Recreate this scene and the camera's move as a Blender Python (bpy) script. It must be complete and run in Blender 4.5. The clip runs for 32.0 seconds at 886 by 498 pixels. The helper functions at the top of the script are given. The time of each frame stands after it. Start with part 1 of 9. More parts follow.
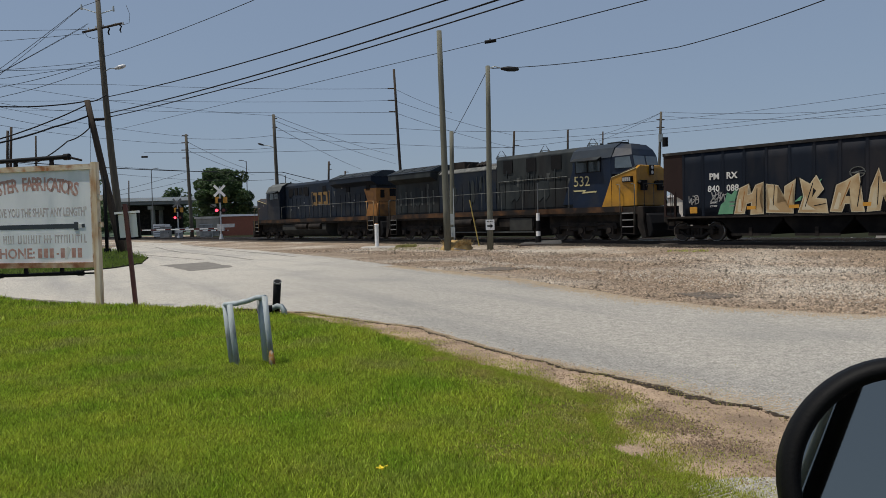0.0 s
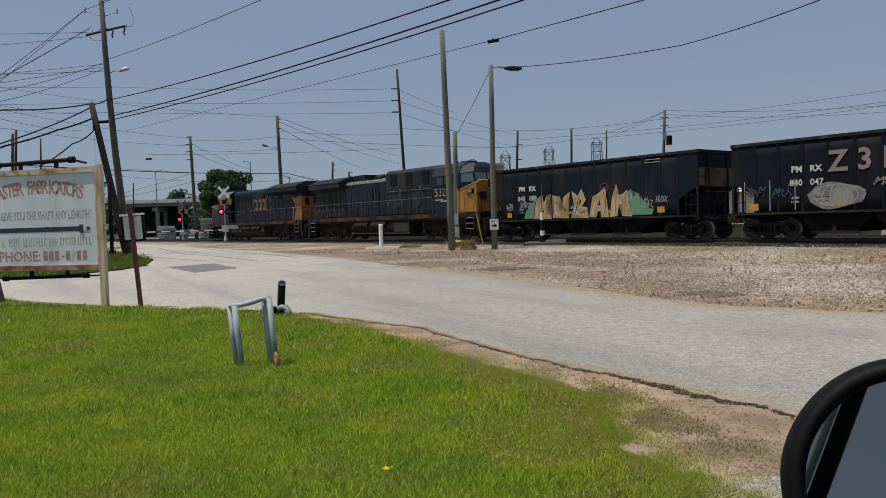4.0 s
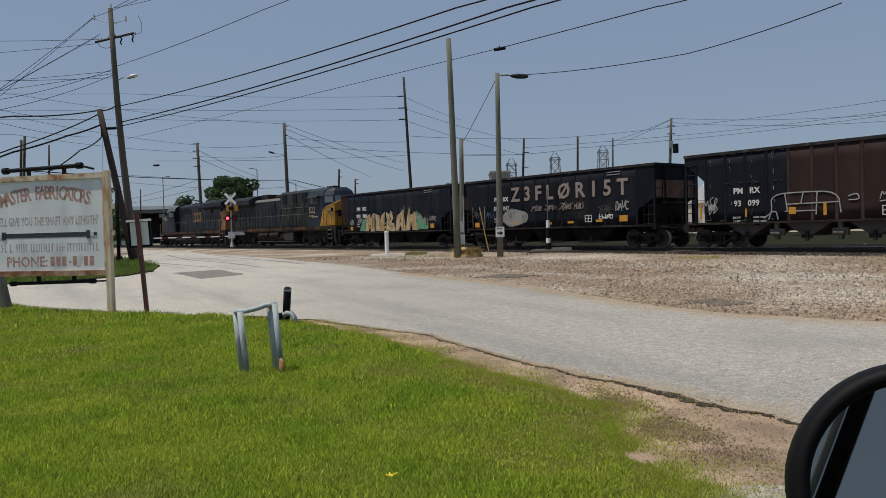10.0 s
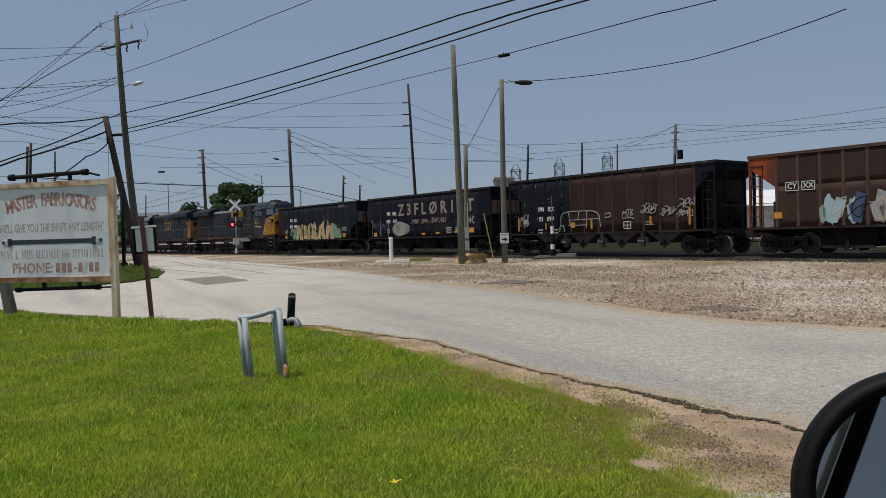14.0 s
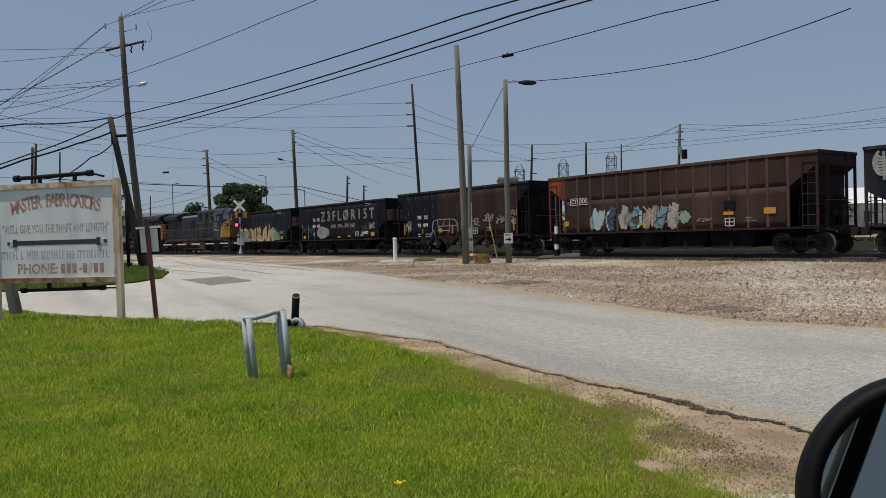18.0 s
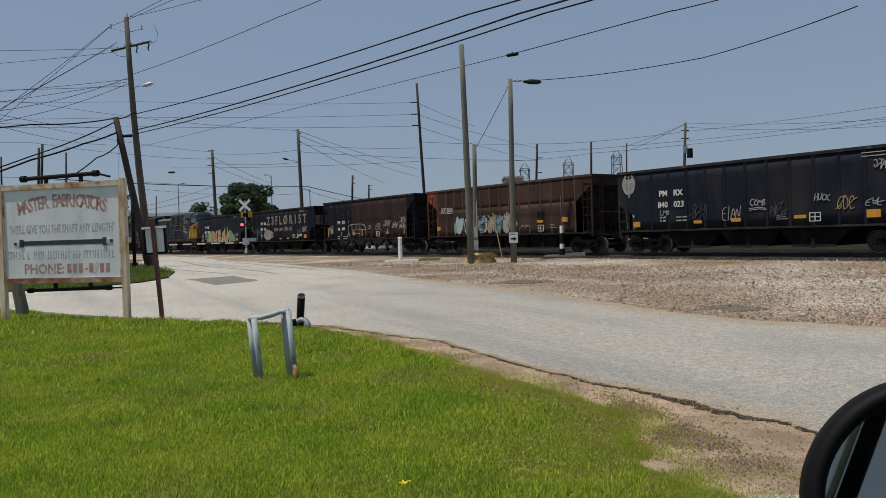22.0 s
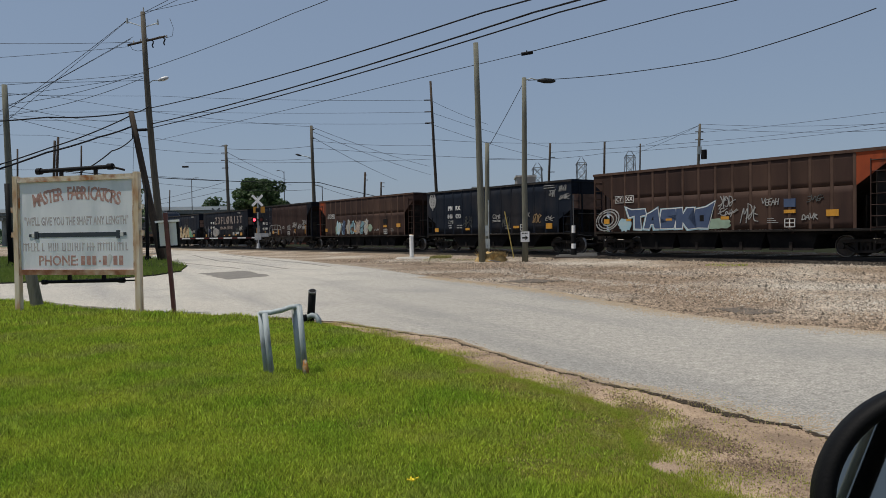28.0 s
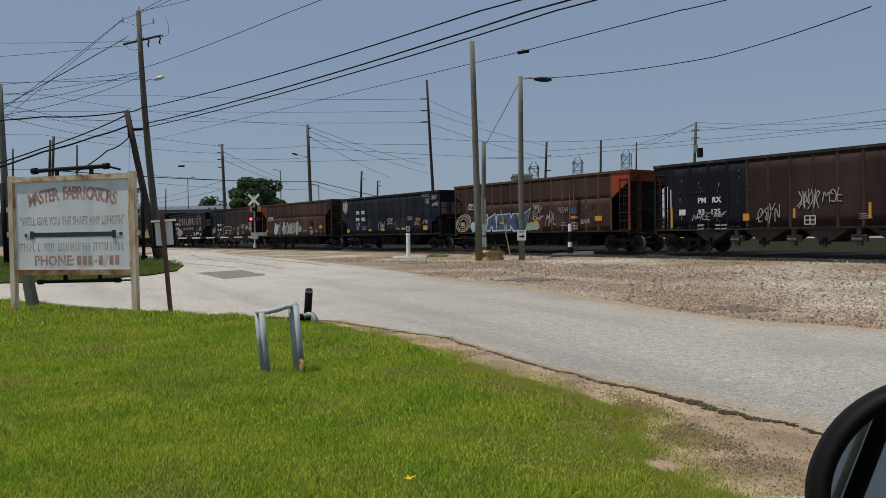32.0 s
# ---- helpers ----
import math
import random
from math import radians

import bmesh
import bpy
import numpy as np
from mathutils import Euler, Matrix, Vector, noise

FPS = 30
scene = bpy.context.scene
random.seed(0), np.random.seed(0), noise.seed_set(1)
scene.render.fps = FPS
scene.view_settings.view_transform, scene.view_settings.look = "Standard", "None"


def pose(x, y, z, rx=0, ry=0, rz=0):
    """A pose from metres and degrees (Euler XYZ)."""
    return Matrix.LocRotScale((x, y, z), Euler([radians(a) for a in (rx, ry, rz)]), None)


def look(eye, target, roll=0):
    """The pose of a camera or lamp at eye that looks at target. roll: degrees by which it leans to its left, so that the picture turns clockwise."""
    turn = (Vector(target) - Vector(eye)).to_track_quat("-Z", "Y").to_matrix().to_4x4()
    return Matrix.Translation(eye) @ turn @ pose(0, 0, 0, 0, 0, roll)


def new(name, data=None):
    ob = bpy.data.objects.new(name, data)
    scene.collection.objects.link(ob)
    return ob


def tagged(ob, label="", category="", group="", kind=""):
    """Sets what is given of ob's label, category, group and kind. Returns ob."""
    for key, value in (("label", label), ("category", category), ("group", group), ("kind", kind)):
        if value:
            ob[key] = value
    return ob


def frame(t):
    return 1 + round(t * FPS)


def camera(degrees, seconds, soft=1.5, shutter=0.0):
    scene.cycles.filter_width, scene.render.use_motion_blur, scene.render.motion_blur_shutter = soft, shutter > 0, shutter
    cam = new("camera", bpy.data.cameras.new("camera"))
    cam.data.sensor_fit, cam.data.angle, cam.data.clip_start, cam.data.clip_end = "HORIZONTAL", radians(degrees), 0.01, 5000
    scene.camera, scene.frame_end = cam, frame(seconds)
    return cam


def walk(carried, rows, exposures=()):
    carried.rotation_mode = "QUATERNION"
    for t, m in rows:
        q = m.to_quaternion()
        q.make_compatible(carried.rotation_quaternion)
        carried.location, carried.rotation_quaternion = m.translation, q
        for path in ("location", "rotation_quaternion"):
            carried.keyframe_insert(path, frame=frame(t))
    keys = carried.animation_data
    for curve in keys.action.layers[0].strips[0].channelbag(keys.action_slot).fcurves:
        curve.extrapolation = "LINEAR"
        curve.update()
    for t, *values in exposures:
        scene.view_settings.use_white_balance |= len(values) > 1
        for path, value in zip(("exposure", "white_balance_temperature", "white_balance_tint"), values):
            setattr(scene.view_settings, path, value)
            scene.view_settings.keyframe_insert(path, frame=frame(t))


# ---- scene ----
CAM = camera(61.04, 32.0, soft=0.85)
walk(CAM, [
    (0, pose(0.0004, 0.0000, 1.4400, 87.969, 1.355, -0.048)),
    (0.5, pose(0.0008, 0.0000, 1.4402, 88.009, 1.349, 0.015)),
    (1, pose(0.0014, 0.0000, 1.4409, 87.998, 1.408, 0.047)),
    (1.5, pose(0.0021, 0.0000, 1.4417, 88.009, 1.520, 0.079)),
    (2, pose(0.0025, 0.0000, 1.4427, 87.971, 1.698, 0.119)),
    (2.5, pose(0.0029, 0.0000, 1.4435, 87.980, 1.770, 0.154)),
    (3, pose(0.0031, 0.0000, 1.4440, 87.961, 1.784, 0.178)),
    (3.5, pose(0.0030, 0.0000, 1.4440, 87.965, 1.763, 0.225)),
    (5.5, pose(0.0029, 0.0000, 1.4439, 87.979, 1.619, 0.388)),
    (6, pose(0.0028, 0.0000, 1.4436, 87.975, 1.539, 0.427)),
    (6.5, pose(0.0027, 0.0000, 1.4435, 87.979, 1.532, 0.476)),
    (7, pose(0.0029, 0.0000, 1.4437, 87.962, 1.476, 0.480)),
    (7.5, pose(0.0032, 0.0000, 1.4436, 87.955, 1.480, 0.499)),
    (8, pose(0.0036, 0.0000, 1.4430, 87.920, 1.562, 0.552)),
    (8.5, pose(0.0042, 0.0000, 1.4420, 88.048, 1.534, 0.563)),
    (9, pose(0.0048, 0.0000, 1.4408, 88.283, 1.552, 0.624)),
    (9.5, pose(0.0054, 0.0000, 1.4391, 88.427, 1.543, 0.658)),
    (10, pose(0.0059, 0.0000, 1.4376, 88.543, 1.505, 0.713)),
    (10.5, pose(0.0062, 0.0000, 1.4367, 88.661, 1.530, 0.797)),
    (11, pose(0.0064, 0.0000, 1.4362, 88.742, 1.471, 0.813)),
    (11.5, pose(0.0066, 0.0000, 1.4359, 88.820, 1.467, 0.867)),
    (12, pose(0.0065, 0.0000, 1.4357, 88.861, 1.502, 0.897)),
    (12.5, pose(0.0066, 0.0000, 1.4357, 88.891, 1.466, 0.955)),
    (13, pose(0.0066, 0.0000, 1.4360, 88.950, 1.461, 0.989)),
    (13.5, pose(0.0065, 0.0000, 1.4364, 89.015, 1.465, 0.993)),
    (14, pose(0.0065, 0.0000, 1.4374, 89.024, 1.519, 1.047)),
    (14.5, pose(0.0065, 0.0000, 1.4386, 89.012, 1.488, 1.047)),
    (16.5, pose(0.0066, 0.0000, 1.4398, 89.044, 1.584, 1.224)),
    (17, pose(0.0067, 0.0000, 1.4410, 89.048, 1.568, 1.266)),
    (17.5, pose(0.0070, 0.0000, 1.4421, 89.051, 1.562, 1.317)),
    (18, pose(0.0072, 0.0000, 1.4427, 89.039, 1.580, 1.346)),
    (18.5, pose(0.0074, 0.0000, 1.4432, 89.012, 1.579, 1.388)),
    (19, pose(0.0078, 0.0000, 1.4438, 89.007, 1.590, 1.450)),
    (19.5, pose(0.0081, 0.0000, 1.4444, 89.002, 1.559, 1.496)),
    (20, pose(0.0085, 0.0000, 1.4449, 89.011, 1.608, 1.568)),
    (20.5, pose(0.0088, 0.0000, 1.4454, 89.003, 1.630, 1.583)),
    (21, pose(0.0091, 0.0000, 1.4460, 89.004, 1.661, 1.651)),
    (21.5, pose(0.0093, 0.0000, 1.4465, 89.006, 1.662, 1.678)),
    (22, pose(0.0097, 0.0000, 1.4471, 89.002, 1.666, 1.736)),
    (22.5, pose(0.0101, 0.0000, 1.4476, 88.974, 1.634, 1.817)),
    (23, pose(0.0103, 0.0000, 1.4478, 88.966, 1.654, 1.906)),
    (23.5, pose(0.0101, 0.0000, 1.4475, 88.950, 1.653, 1.989)),
    (24, pose(0.0097, 0.0000, 1.4470, 88.889, 1.408, 2.057)),
    (24.5, pose(0.0090, 0.0000, 1.4462, 88.904, 1.143, 2.105)),
    (25, pose(0.0083, 0.0000, 1.4453, 88.896, 0.981, 2.170)),
    (25.5, pose(0.0079, 0.0000, 1.4446, 88.870, 0.874, 2.281)),
    (27.5, pose(0.0080, 0.0000, 1.4442, 88.879, 0.818, 2.553)),
    (28, pose(0.0088, 0.0000, 1.4439, 88.870, 0.815, 2.611)),
    (28.5, pose(0.0097, 0.0000, 1.4438, 88.874, 0.832, 2.665)),
    (29, pose(0.0106, 0.0000, 1.4437, 88.866, 0.857, 2.741)),
    (29.5, pose(0.0109, 0.0000, 1.4436, 88.822, 0.854, 2.778)),
    (30, pose(0.0110, 0.0000, 1.4436, 88.817, 0.927, 2.693)),
    (30.5, pose(0.0107, 0.0000, 1.4437, 88.798, 0.894, 2.496)),
    (31, pose(0.0104, 0.0000, 1.4436, 88.765, 0.943, 2.451)),
    (31.5, pose(0.0103, 0.0000, 1.4435, 88.752, 0.973, 2.365)),
    (32, pose(0.0106, 0.0000, 1.4434, 88.777, 0.960, 2.360)),
], exposures=[(0, 0.0), (32, 0.0)])

RAIL_Z = 0.326                      # top of rail above the road
PHI = -0.9228                       # heading of the track (towards the near end)
DIR = Vector((math.cos(PHI), math.sin(PHI), 0))
NRM = Vector((-math.sin(PHI), math.cos(PHI), 0))
TRACK_D = 31.19                     # track centre from the origin
SPEED, SLOWING = 3.067, 0.0024


CURVE, CURVE_S = 0.00022, 44.71     # the track bends very gently past here


def bend(s):
    return CURVE * max(0.0, CURVE_S - s)


def on_track(s, d=TRACK_D, z=0.0):
    th = bend(s)
    n = NRM * math.cos(th) - DIR * math.sin(th)
    if th == 0:
        return NRM * d + DIR * s + Vector((0, 0, z))
    c = NRM * TRACK_D + DIR * (CURVE_S - math.sin(th) / CURVE) - NRM * ((1 - math.cos(th)) / CURVE)
    return c + n * (d - TRACK_D) + Vector((0, 0, z))


# ---- world, sun ----
world = bpy.data.worlds.new("world")
scene.world = world
world.use_nodes = True
wn = world.node_tree.nodes
sky = wn.new("ShaderNodeTexSky")
sky.sky_type = 'NISHITA'
sky.sun_disc = False
SUN_EL, SUN_AZ = radians(71), radians(-102)      # azimuth from +y towards +x
sky.sun_elevation, sky.sun_rotation = SUN_EL, SUN_AZ
sky.air_density, sky.dust_density, sky.ozone_density = 1.0, 1.0, 1.0
world.node_tree.links.new(sky.outputs[0], wn["Background"].inputs[0])
haze, both = wn.new("ShaderNodeBackground"), wn.new("ShaderNodeMixShader")      # summer haze evens out the sky
haze.inputs[0].default_value, haze.inputs[1].default_value = (0.270, 0.349, 0.482, 1), 1.0
both.inputs[0].default_value = 0.62
world.node_tree.links.new(wn["Background"].outputs[0], both.inputs[1])
world.node_tree.links.new(haze.outputs[0], both.inputs[2])
world.node_tree.links.new(both.outputs[0], wn["World Output"].inputs[0])
wn["Background"].inputs[1].default_value = 0.066

sun = new("sun", bpy.data.lights.new("sun", 'SUN'))
sun.data.energy, sun.data.angle, sun.data.color = 3.7, radians(0.6), (1.0, 0.935, 0.835)
sun.matrix_world = look((0, 0, 50), Vector((0, 0, 50)) - Vector((math.sin(SUN_AZ) * math.cos(SUN_EL), math.cos(SUN_AZ) * math.cos(SUN_EL), math.sin(SUN_EL))))


# ---- materials ----
def mat(name, c1, c2=None, scale=6.0, rough=0.8, metal=0.0, bump=0.0, bscale=60.0, streak=(1, 1, 1), c3=None, s3=0.7, m3=0.5, rnd=0.0, lane=None, spec=0.5, contrast=(0.3, 0.7), chips=None):
    """A surface of two tones by noise, a third by a larger noise, with fine relief."""
    m = bpy.data.materials.new(name)
    m.use_nodes = True
    nt, n = m.node_tree, m.node_tree.nodes
    b = n["Principled BSDF"]
    b.inputs["Roughness"].default_value, b.inputs["Metallic"].default_value = rough, metal
    b.inputs["Specular IOR Level"].default_value = spec
    c2 = c2 or tuple(v * 0.8 for v in c1)
    tc = n.new("ShaderNodeTexCoord")
    mp = n.new("ShaderNodeMapping")
    mp.inputs["Scale"].default_value = streak
    nt.links.new(tc.outputs["Object"], mp.inputs[0])

    def noise_ramp(s, lo, hi, detail=4.0):
        nz, rp = n.new("ShaderNodeTexNoise"), n.new("ShaderNodeValToRGB")
        nz.inputs["Scale"].default_value, nz.inputs["Detail"].default_value = s, detail
        rp.color_ramp.elements[0].position, rp.color_ramp.elements[1].position = lo, hi
        nt.links.new(mp.outputs[0], nz.inputs["Vector"])
        nt.links.new(nz.outputs[0], rp.inputs[0])
        return rp.outputs[0]

    def mix(fac, a, bb):
        x = n.new("ShaderNodeMix")
        x.data_type = 'RGBA'
        nt.links.new(fac, x.inputs["Factor"])
        for sock, v in ((6, a), (7, bb)):
            if isinstance(v, tuple):
                x.inputs[sock].default_value = (*v, 1)
            else:
                nt.links.new(v, x.inputs[sock])
        return x.outputs[2]

    col = mix(noise_ramp(scale, *contrast), c1, c2)
    if c3:
        r = noise_ramp(s3, m3 - 0.08, m3 + 0.12, 6.0)
        col = mix(r, col, c3)
    if lane:                        # long faint bands along a heading
        lm, ln, lr = n.new("ShaderNodeMapping"), n.new("ShaderNodeTexNoise"), n.new("ShaderNodeValToRGB")
        lm.vector_type = 'TEXTURE'
        lm.inputs["Rotation"].default_value[2], lm.inputs["Scale"].default_value = radians(lane[0]), (16.0, 1.3, 1)
        ln.inputs["Scale"].default_value, ln.inputs["Detail"].default_value = 1.0, 5.0
        lr.color_ramp.elements[0].position, lr.color_ramp.elements[1].position = 0.50, 0.80
        nt.links.new(tc.outputs["Object"], lm.inputs[0]), nt.links.new(lm.outputs[0], ln.inputs["Vector"]), nt.links.new(ln.outputs[0], lr.inputs[0])
        col = mix(lr.outputs[0], col, lane[1])
    if rnd:
        oi, hs, mr = n.new("ShaderNodeObjectInfo"), n.new("ShaderNodeHueSaturation"), n.new("ShaderNodeMapRange")
        mr.inputs["To Min"].default_value, mr.inputs["To Max"].default_value = 1 - rnd, 1 + rnd
        nt.links.new(oi.outputs["Random"], mr.inputs[0])
        nt.links.new(mr.outputs[0], hs.inputs["Value"])
        nt.links.new(col, hs.inputs["Color"])
        col = hs.outputs[0]
    if chips:                       # grains that each have their own tone
        vo, hv, cr = n.new("ShaderNodeTexVoronoi"), n.new("ShaderNodeHueSaturation"), n.new("ShaderNodeMapRange")
        sx = n.new("ShaderNodeSeparateColor")
        vo.inputs["Scale"].default_value = chips[0]
        cr.inputs["To Min"].default_value, cr.inputs["To Max"].default_value = 1 - chips[1], 1 + chips[1]
        nt.links.new(tc.outputs["Object"], vo.inputs["Vector"]), nt.links.new(vo.outputs["Color"], sx.inputs[0])
        nt.links.new(sx.outputs[0], cr.inputs[0]), nt.links.new(cr.outputs[0], hv.inputs["Value"]), nt.links.new(col, hv.inputs["Color"])
        col = hv.outputs[0]
    nt.links.new(col, b.inputs["Base Color"])
    if bump:
        nz, bp = n.new("ShaderNodeTexNoise"), n.new("ShaderNodeBump")
        nz.inputs["Scale"].default_value, nz.inputs["Detail"].default_value = bscale, 5.0
        bp.inputs["Strength"].default_value, bp.inputs["Distance"].default_value = bump, 0.02
        nt.links.new(mp.outputs[0], nz.inputs["Vector"])
        nt.links.new(nz.outputs[0], bp.inputs["Height"])
        nt.links.new(bp.outputs[0], b.inputs["Normal"])
    return m


def glow(name, colour, strength):
    m = mat(name, colour, rough=0.3)
    b = m.node_tree.nodes["Principled BSDF"]
    b.inputs["Emission Color"].default_value, b.inputs["Emission Strength"].default_value = (*colour, 1), strength
    return m


def leafy(m, share=0.4):
    """Lets light through thin leaves."""
    nt = m.node_tree
    b, out = nt.nodes["Principled BSDF"], nt.nodes["Material Output"]
    tr, mx = nt.nodes.new("ShaderNodeBsdfTranslucent"), nt.nodes.new("ShaderNodeMixShader")
    mx.inputs[0].default_value = share
    nt.links.new(b.inputs["Base Color"].links[0].from_socket, tr.inputs[0])
    nt.links.new(b.outputs[0], mx.inputs[1])
    nt.links.new(tr.outputs[0], mx.inputs[2])
    nt.links.new(mx.outputs[0], out.inputs[0])


M_GROUND = mat("sandy gravel", (0.275, 0.206, 0.14), (0.15, 0.11, 0.074), 5.0, 0.95, bump=0.8, bscale=30, c3=(0.40, 0.355, 0.29), s3=0.16, m3=0.55, chips=(22.0, 0.62))
M_ROAD = mat("worn concrete asphalt", (0.365, 0.343, 0.302), (0.275, 0.258, 0.226), 9.0, 0.9, bump=0.35, bscale=160, c3=(0.255, 0.245, 0.222), s3=0.35, m3=0.60, lane=(118, (0.205, 0.20, 0.187)), contrast=(0.32, 0.68), chips=(70.0, 0.38))
nt = M_ROAD.node_tree
bsdf = nt.nodes["Principled BSDF"]
asphalt = bsdf.inputs["Base Color"].links[0].from_socket
tc, sx, nz, ad, mr, hs = (nt.nodes.new("ShaderNode" + k) for k in ("TexCoord", "SeparateXYZ", "TexNoise", "Math", "MapRange", "HueSaturation"))
nz.inputs["Scale"].default_value, nz.inputs["Detail"].default_value = 0.5, 6.0
ad.operation = 'MULTIPLY_ADD'                   # the concrete apron has a wandering edge
ad.inputs[1].default_value = 5.0
mr.inputs["From Min"].default_value, mr.inputs["From Max"].default_value = 1.5, -4.0
mr.inputs["To Min"].default_value, mr.inputs["To Max"].default_value = 0.0, 1.0
hs.inputs["Value"].default_value, hs.inputs["Saturation"].default_value = 1.26, 1.08
nt.links.new(tc.outputs["Object"], sx.inputs[0]), nt.links.new(tc.outputs["Object"], nz.inputs["Vector"])
nt.links.new(nz.outputs[0], ad.inputs[0]), nt.links.new(sx.outputs[0], ad.inputs[2]), nt.links.new(ad.outputs[0], mr.inputs[0])
nt.links.new(mr.outputs[0], hs.inputs["Fac"]), nt.links.new(asphalt, hs.inputs["Color"]), nt.links.new(hs.outputs[0], bsdf.inputs["Base Color"])
M_LAWN = mat("lawn soil and turf", (0.115, 0.125, 0.028), (0.10, 0.078, 0.030), 38.0, 0.95, bump=0.9, bscale=90, c3=(0.075, 0.058, 0.026), s3=16.0, m3=0.60, contrast=(0.42, 0.58), spec=0.08)
M_BLADE = mat("grass blade", (0.265, 0.395, 0.034), (0.425, 0.485, 0.058), 1.3, 0.6, c3=(0.36, 0.375, 0.09), s3=0.9, m3=0.60, spec=0.2, contrast=(0.32, 0.66))
M_DIRT = mat("bare sandy dirt", (0.45, 0.337, 0.232), (0.325, 0.240, 0.166), 7.0, 0.95, bump=0.9, bscale=40, c3=(0.215, 0.158, 0.112), s3=1.2, m3=0.49, chips=(130.0, 0.25), spec=0.15)
M_PATCH = mat("dark asphalt patch", (0.13, 0.12, 0.105), (0.2, 0.185, 0.16), 3.0, 0.9, bump=0.5, bscale=60)
M_BALLAST = mat("dark ballast", (0.05, 0.043, 0.036), (0.028, 0.024, 0.021), 18.0, 0.95, bump=1.0, bscale=22, c3=(0.085, 0.073, 0.06), s3=0.8, spec=0.1)
M_STONE = mat("gravel stone", (0.32, 0.245, 0.175), (0.21, 0.155, 0.11), 0.5, 0.9, c3=(0.40, 0.355, 0.295), s3=0.16, m3=0.55)
M_RAIL = mat("rail steel", (0.045, 0.033, 0.027), (0.028, 0.021, 0.018), 8.0, 0.7, 0.1)
M_RAILTOP = mat("polished rail head", (0.55, 0.54, 0.52), rough=0.25, metal=1.0)
M_TIE = mat("creosoted tie", (0.07, 0.055, 0.045), (0.12, 0.10, 0.085), 12.0, 0.9, bump=0.6, streak=(1, 8, 8), rnd=0.3, spec=0.12)
M_BLUE = mat("weathered dark blue paint", (0.0045, 0.0105, 0.023), (0.007, 0.011, 0.017), 1.5, 0.5, spec=0.25, bump=0.15, c3=(0.022, 0.022, 0.023), s3=0.5, m3=0.58)
M_HOPBLUE = mat("dusty blue-black car paint", (0.0075, 0.0115, 0.020), (0.012, 0.0155, 0.023), 1.2, 0.65, bump=0.2, bscale=30, streak=(1, 1, 0.35), c3=(0.03, 0.028, 0.03), s3=0.6, m3=0.6, spec=0.10, rnd=0.13)
M_HOPBLACK = mat("sooty black car paint", (0.0065, 0.0085, 0.0145), (0.0105, 0.0130, 0.0185), 1.2, 0.65, bump=0.2, bscale=30, streak=(1, 1, 0.35), c3=(0.020, 0.018, 0.019), s3=0.6, m3=0.6, spec=0.10, rnd=0.13)
M_BROWN = mat("rusty oxide brown car paint", (0.048, 0.029, 0.024), (0.033, 0.0215, 0.019), 1.4, 0.75, bump=0.3, bscale=30, streak=(1.2, 1, 0.3), c3=(0.070, 0.043, 0.033), s3=0.5, m3=0.58, spec=0.10, rnd=0.13)
M_BROWN2 = mat("dark maroon brown car paint", (0.033, 0.020, 0.018), (0.024, 0.016, 0.015), 1.4, 0.75, bump=0.3, bscale=30, streak=(1.2, 1, 0.3), c3=(0.045, 0.029, 0.025), s3=0.5, m3=0.6, spec=0.10, rnd=0.13)
M_ORANGE = mat("faded orange car paint", (0.30, 0.065, 0.024), (0.20, 0.045, 0.022), 2.0, 0.75, streak=(1.2, 1, 0.35), c3=(0.085, 0.036, 0.027), s3=1.1, m3=0.56, spec=0.1)
M_YELLOW = mat("locomotive yellow paint", (0.47, 0.235, 0.014), (0.34, 0.165, 0.014), 2.0, 0.5, c3=(0.13, 0.075, 0.02), s3=0.8, m3=0.60)
M_GREYLOCO = mat("dirty grey loco paint", (0.042, 0.047, 0.046), (0.012, 0.0165, 0.020), 1.1, 0.6, streak=(1, 1, 0.35), c3=(0.018, 0.017, 0.017), s3=0.7, m3=0.56, spec=0.15)
M_SILL = mat("grimy yellow sill paint", (0.13, 0.062, 0.026), (0.06, 0.036, 0.022), 2.0, 0.7, c3=(0.02, 0.017, 0.016), s3=0.8, m3=0.45, spec=0.15)
M_VERGE = mat("dull rough grass", (0.020, 0.025, 0.015), (0.030, 0.031, 0.022), 1.5, 0.95, bump=0.6, bscale=30, spec=0.0)
M_RUSTYELLOW = mat("dull orange-yellow paint", (0.36, 0.155, 0.028), (0.26, 0.11, 0.025), 3.0, 0.6, c3=(0.10, 0.05, 0.02), s3=0.9, m3=0.62)
M_UNDER = mat("greasy black running gear", (0.012, 0.011, 0.0105), (0.022, 0.019, 0.017), 5.0, 0.7, bump=0.3, c3=(0.038, 0.031, 0.026), s3=1.5, spec=0.12)
M_WHEEL = mat("worn wheel steel", (0.05, 0.042, 0.036), (0.08, 0.065, 0.055), 6.0, 0.55, 0.4)
M_TREAD = mat("polished wheel tread", (0.46, 0.44, 0.42), rough=0.42, metal=0.7)
M_GLASSDARK = mat("dark cab glass", (0.03, 0.04, 0.045), rough=0.08, spec=0.8)
M_WHITE = mat("white stencil paint", (0.70, 0.70, 0.68), (0.52, 0.52, 0.50), 6.0, 0.7)
M_GREYTAG = mat("pale grey spray paint", (0.36, 0.36, 0.345), (0.22, 0.22, 0.215), 5.0, 0.7)
M_PINKTAG = mat("faded pink-beige lettering", (0.29, 0.235, 0.21), (0.21, 0.175, 0.155), 3.0, 0.7)
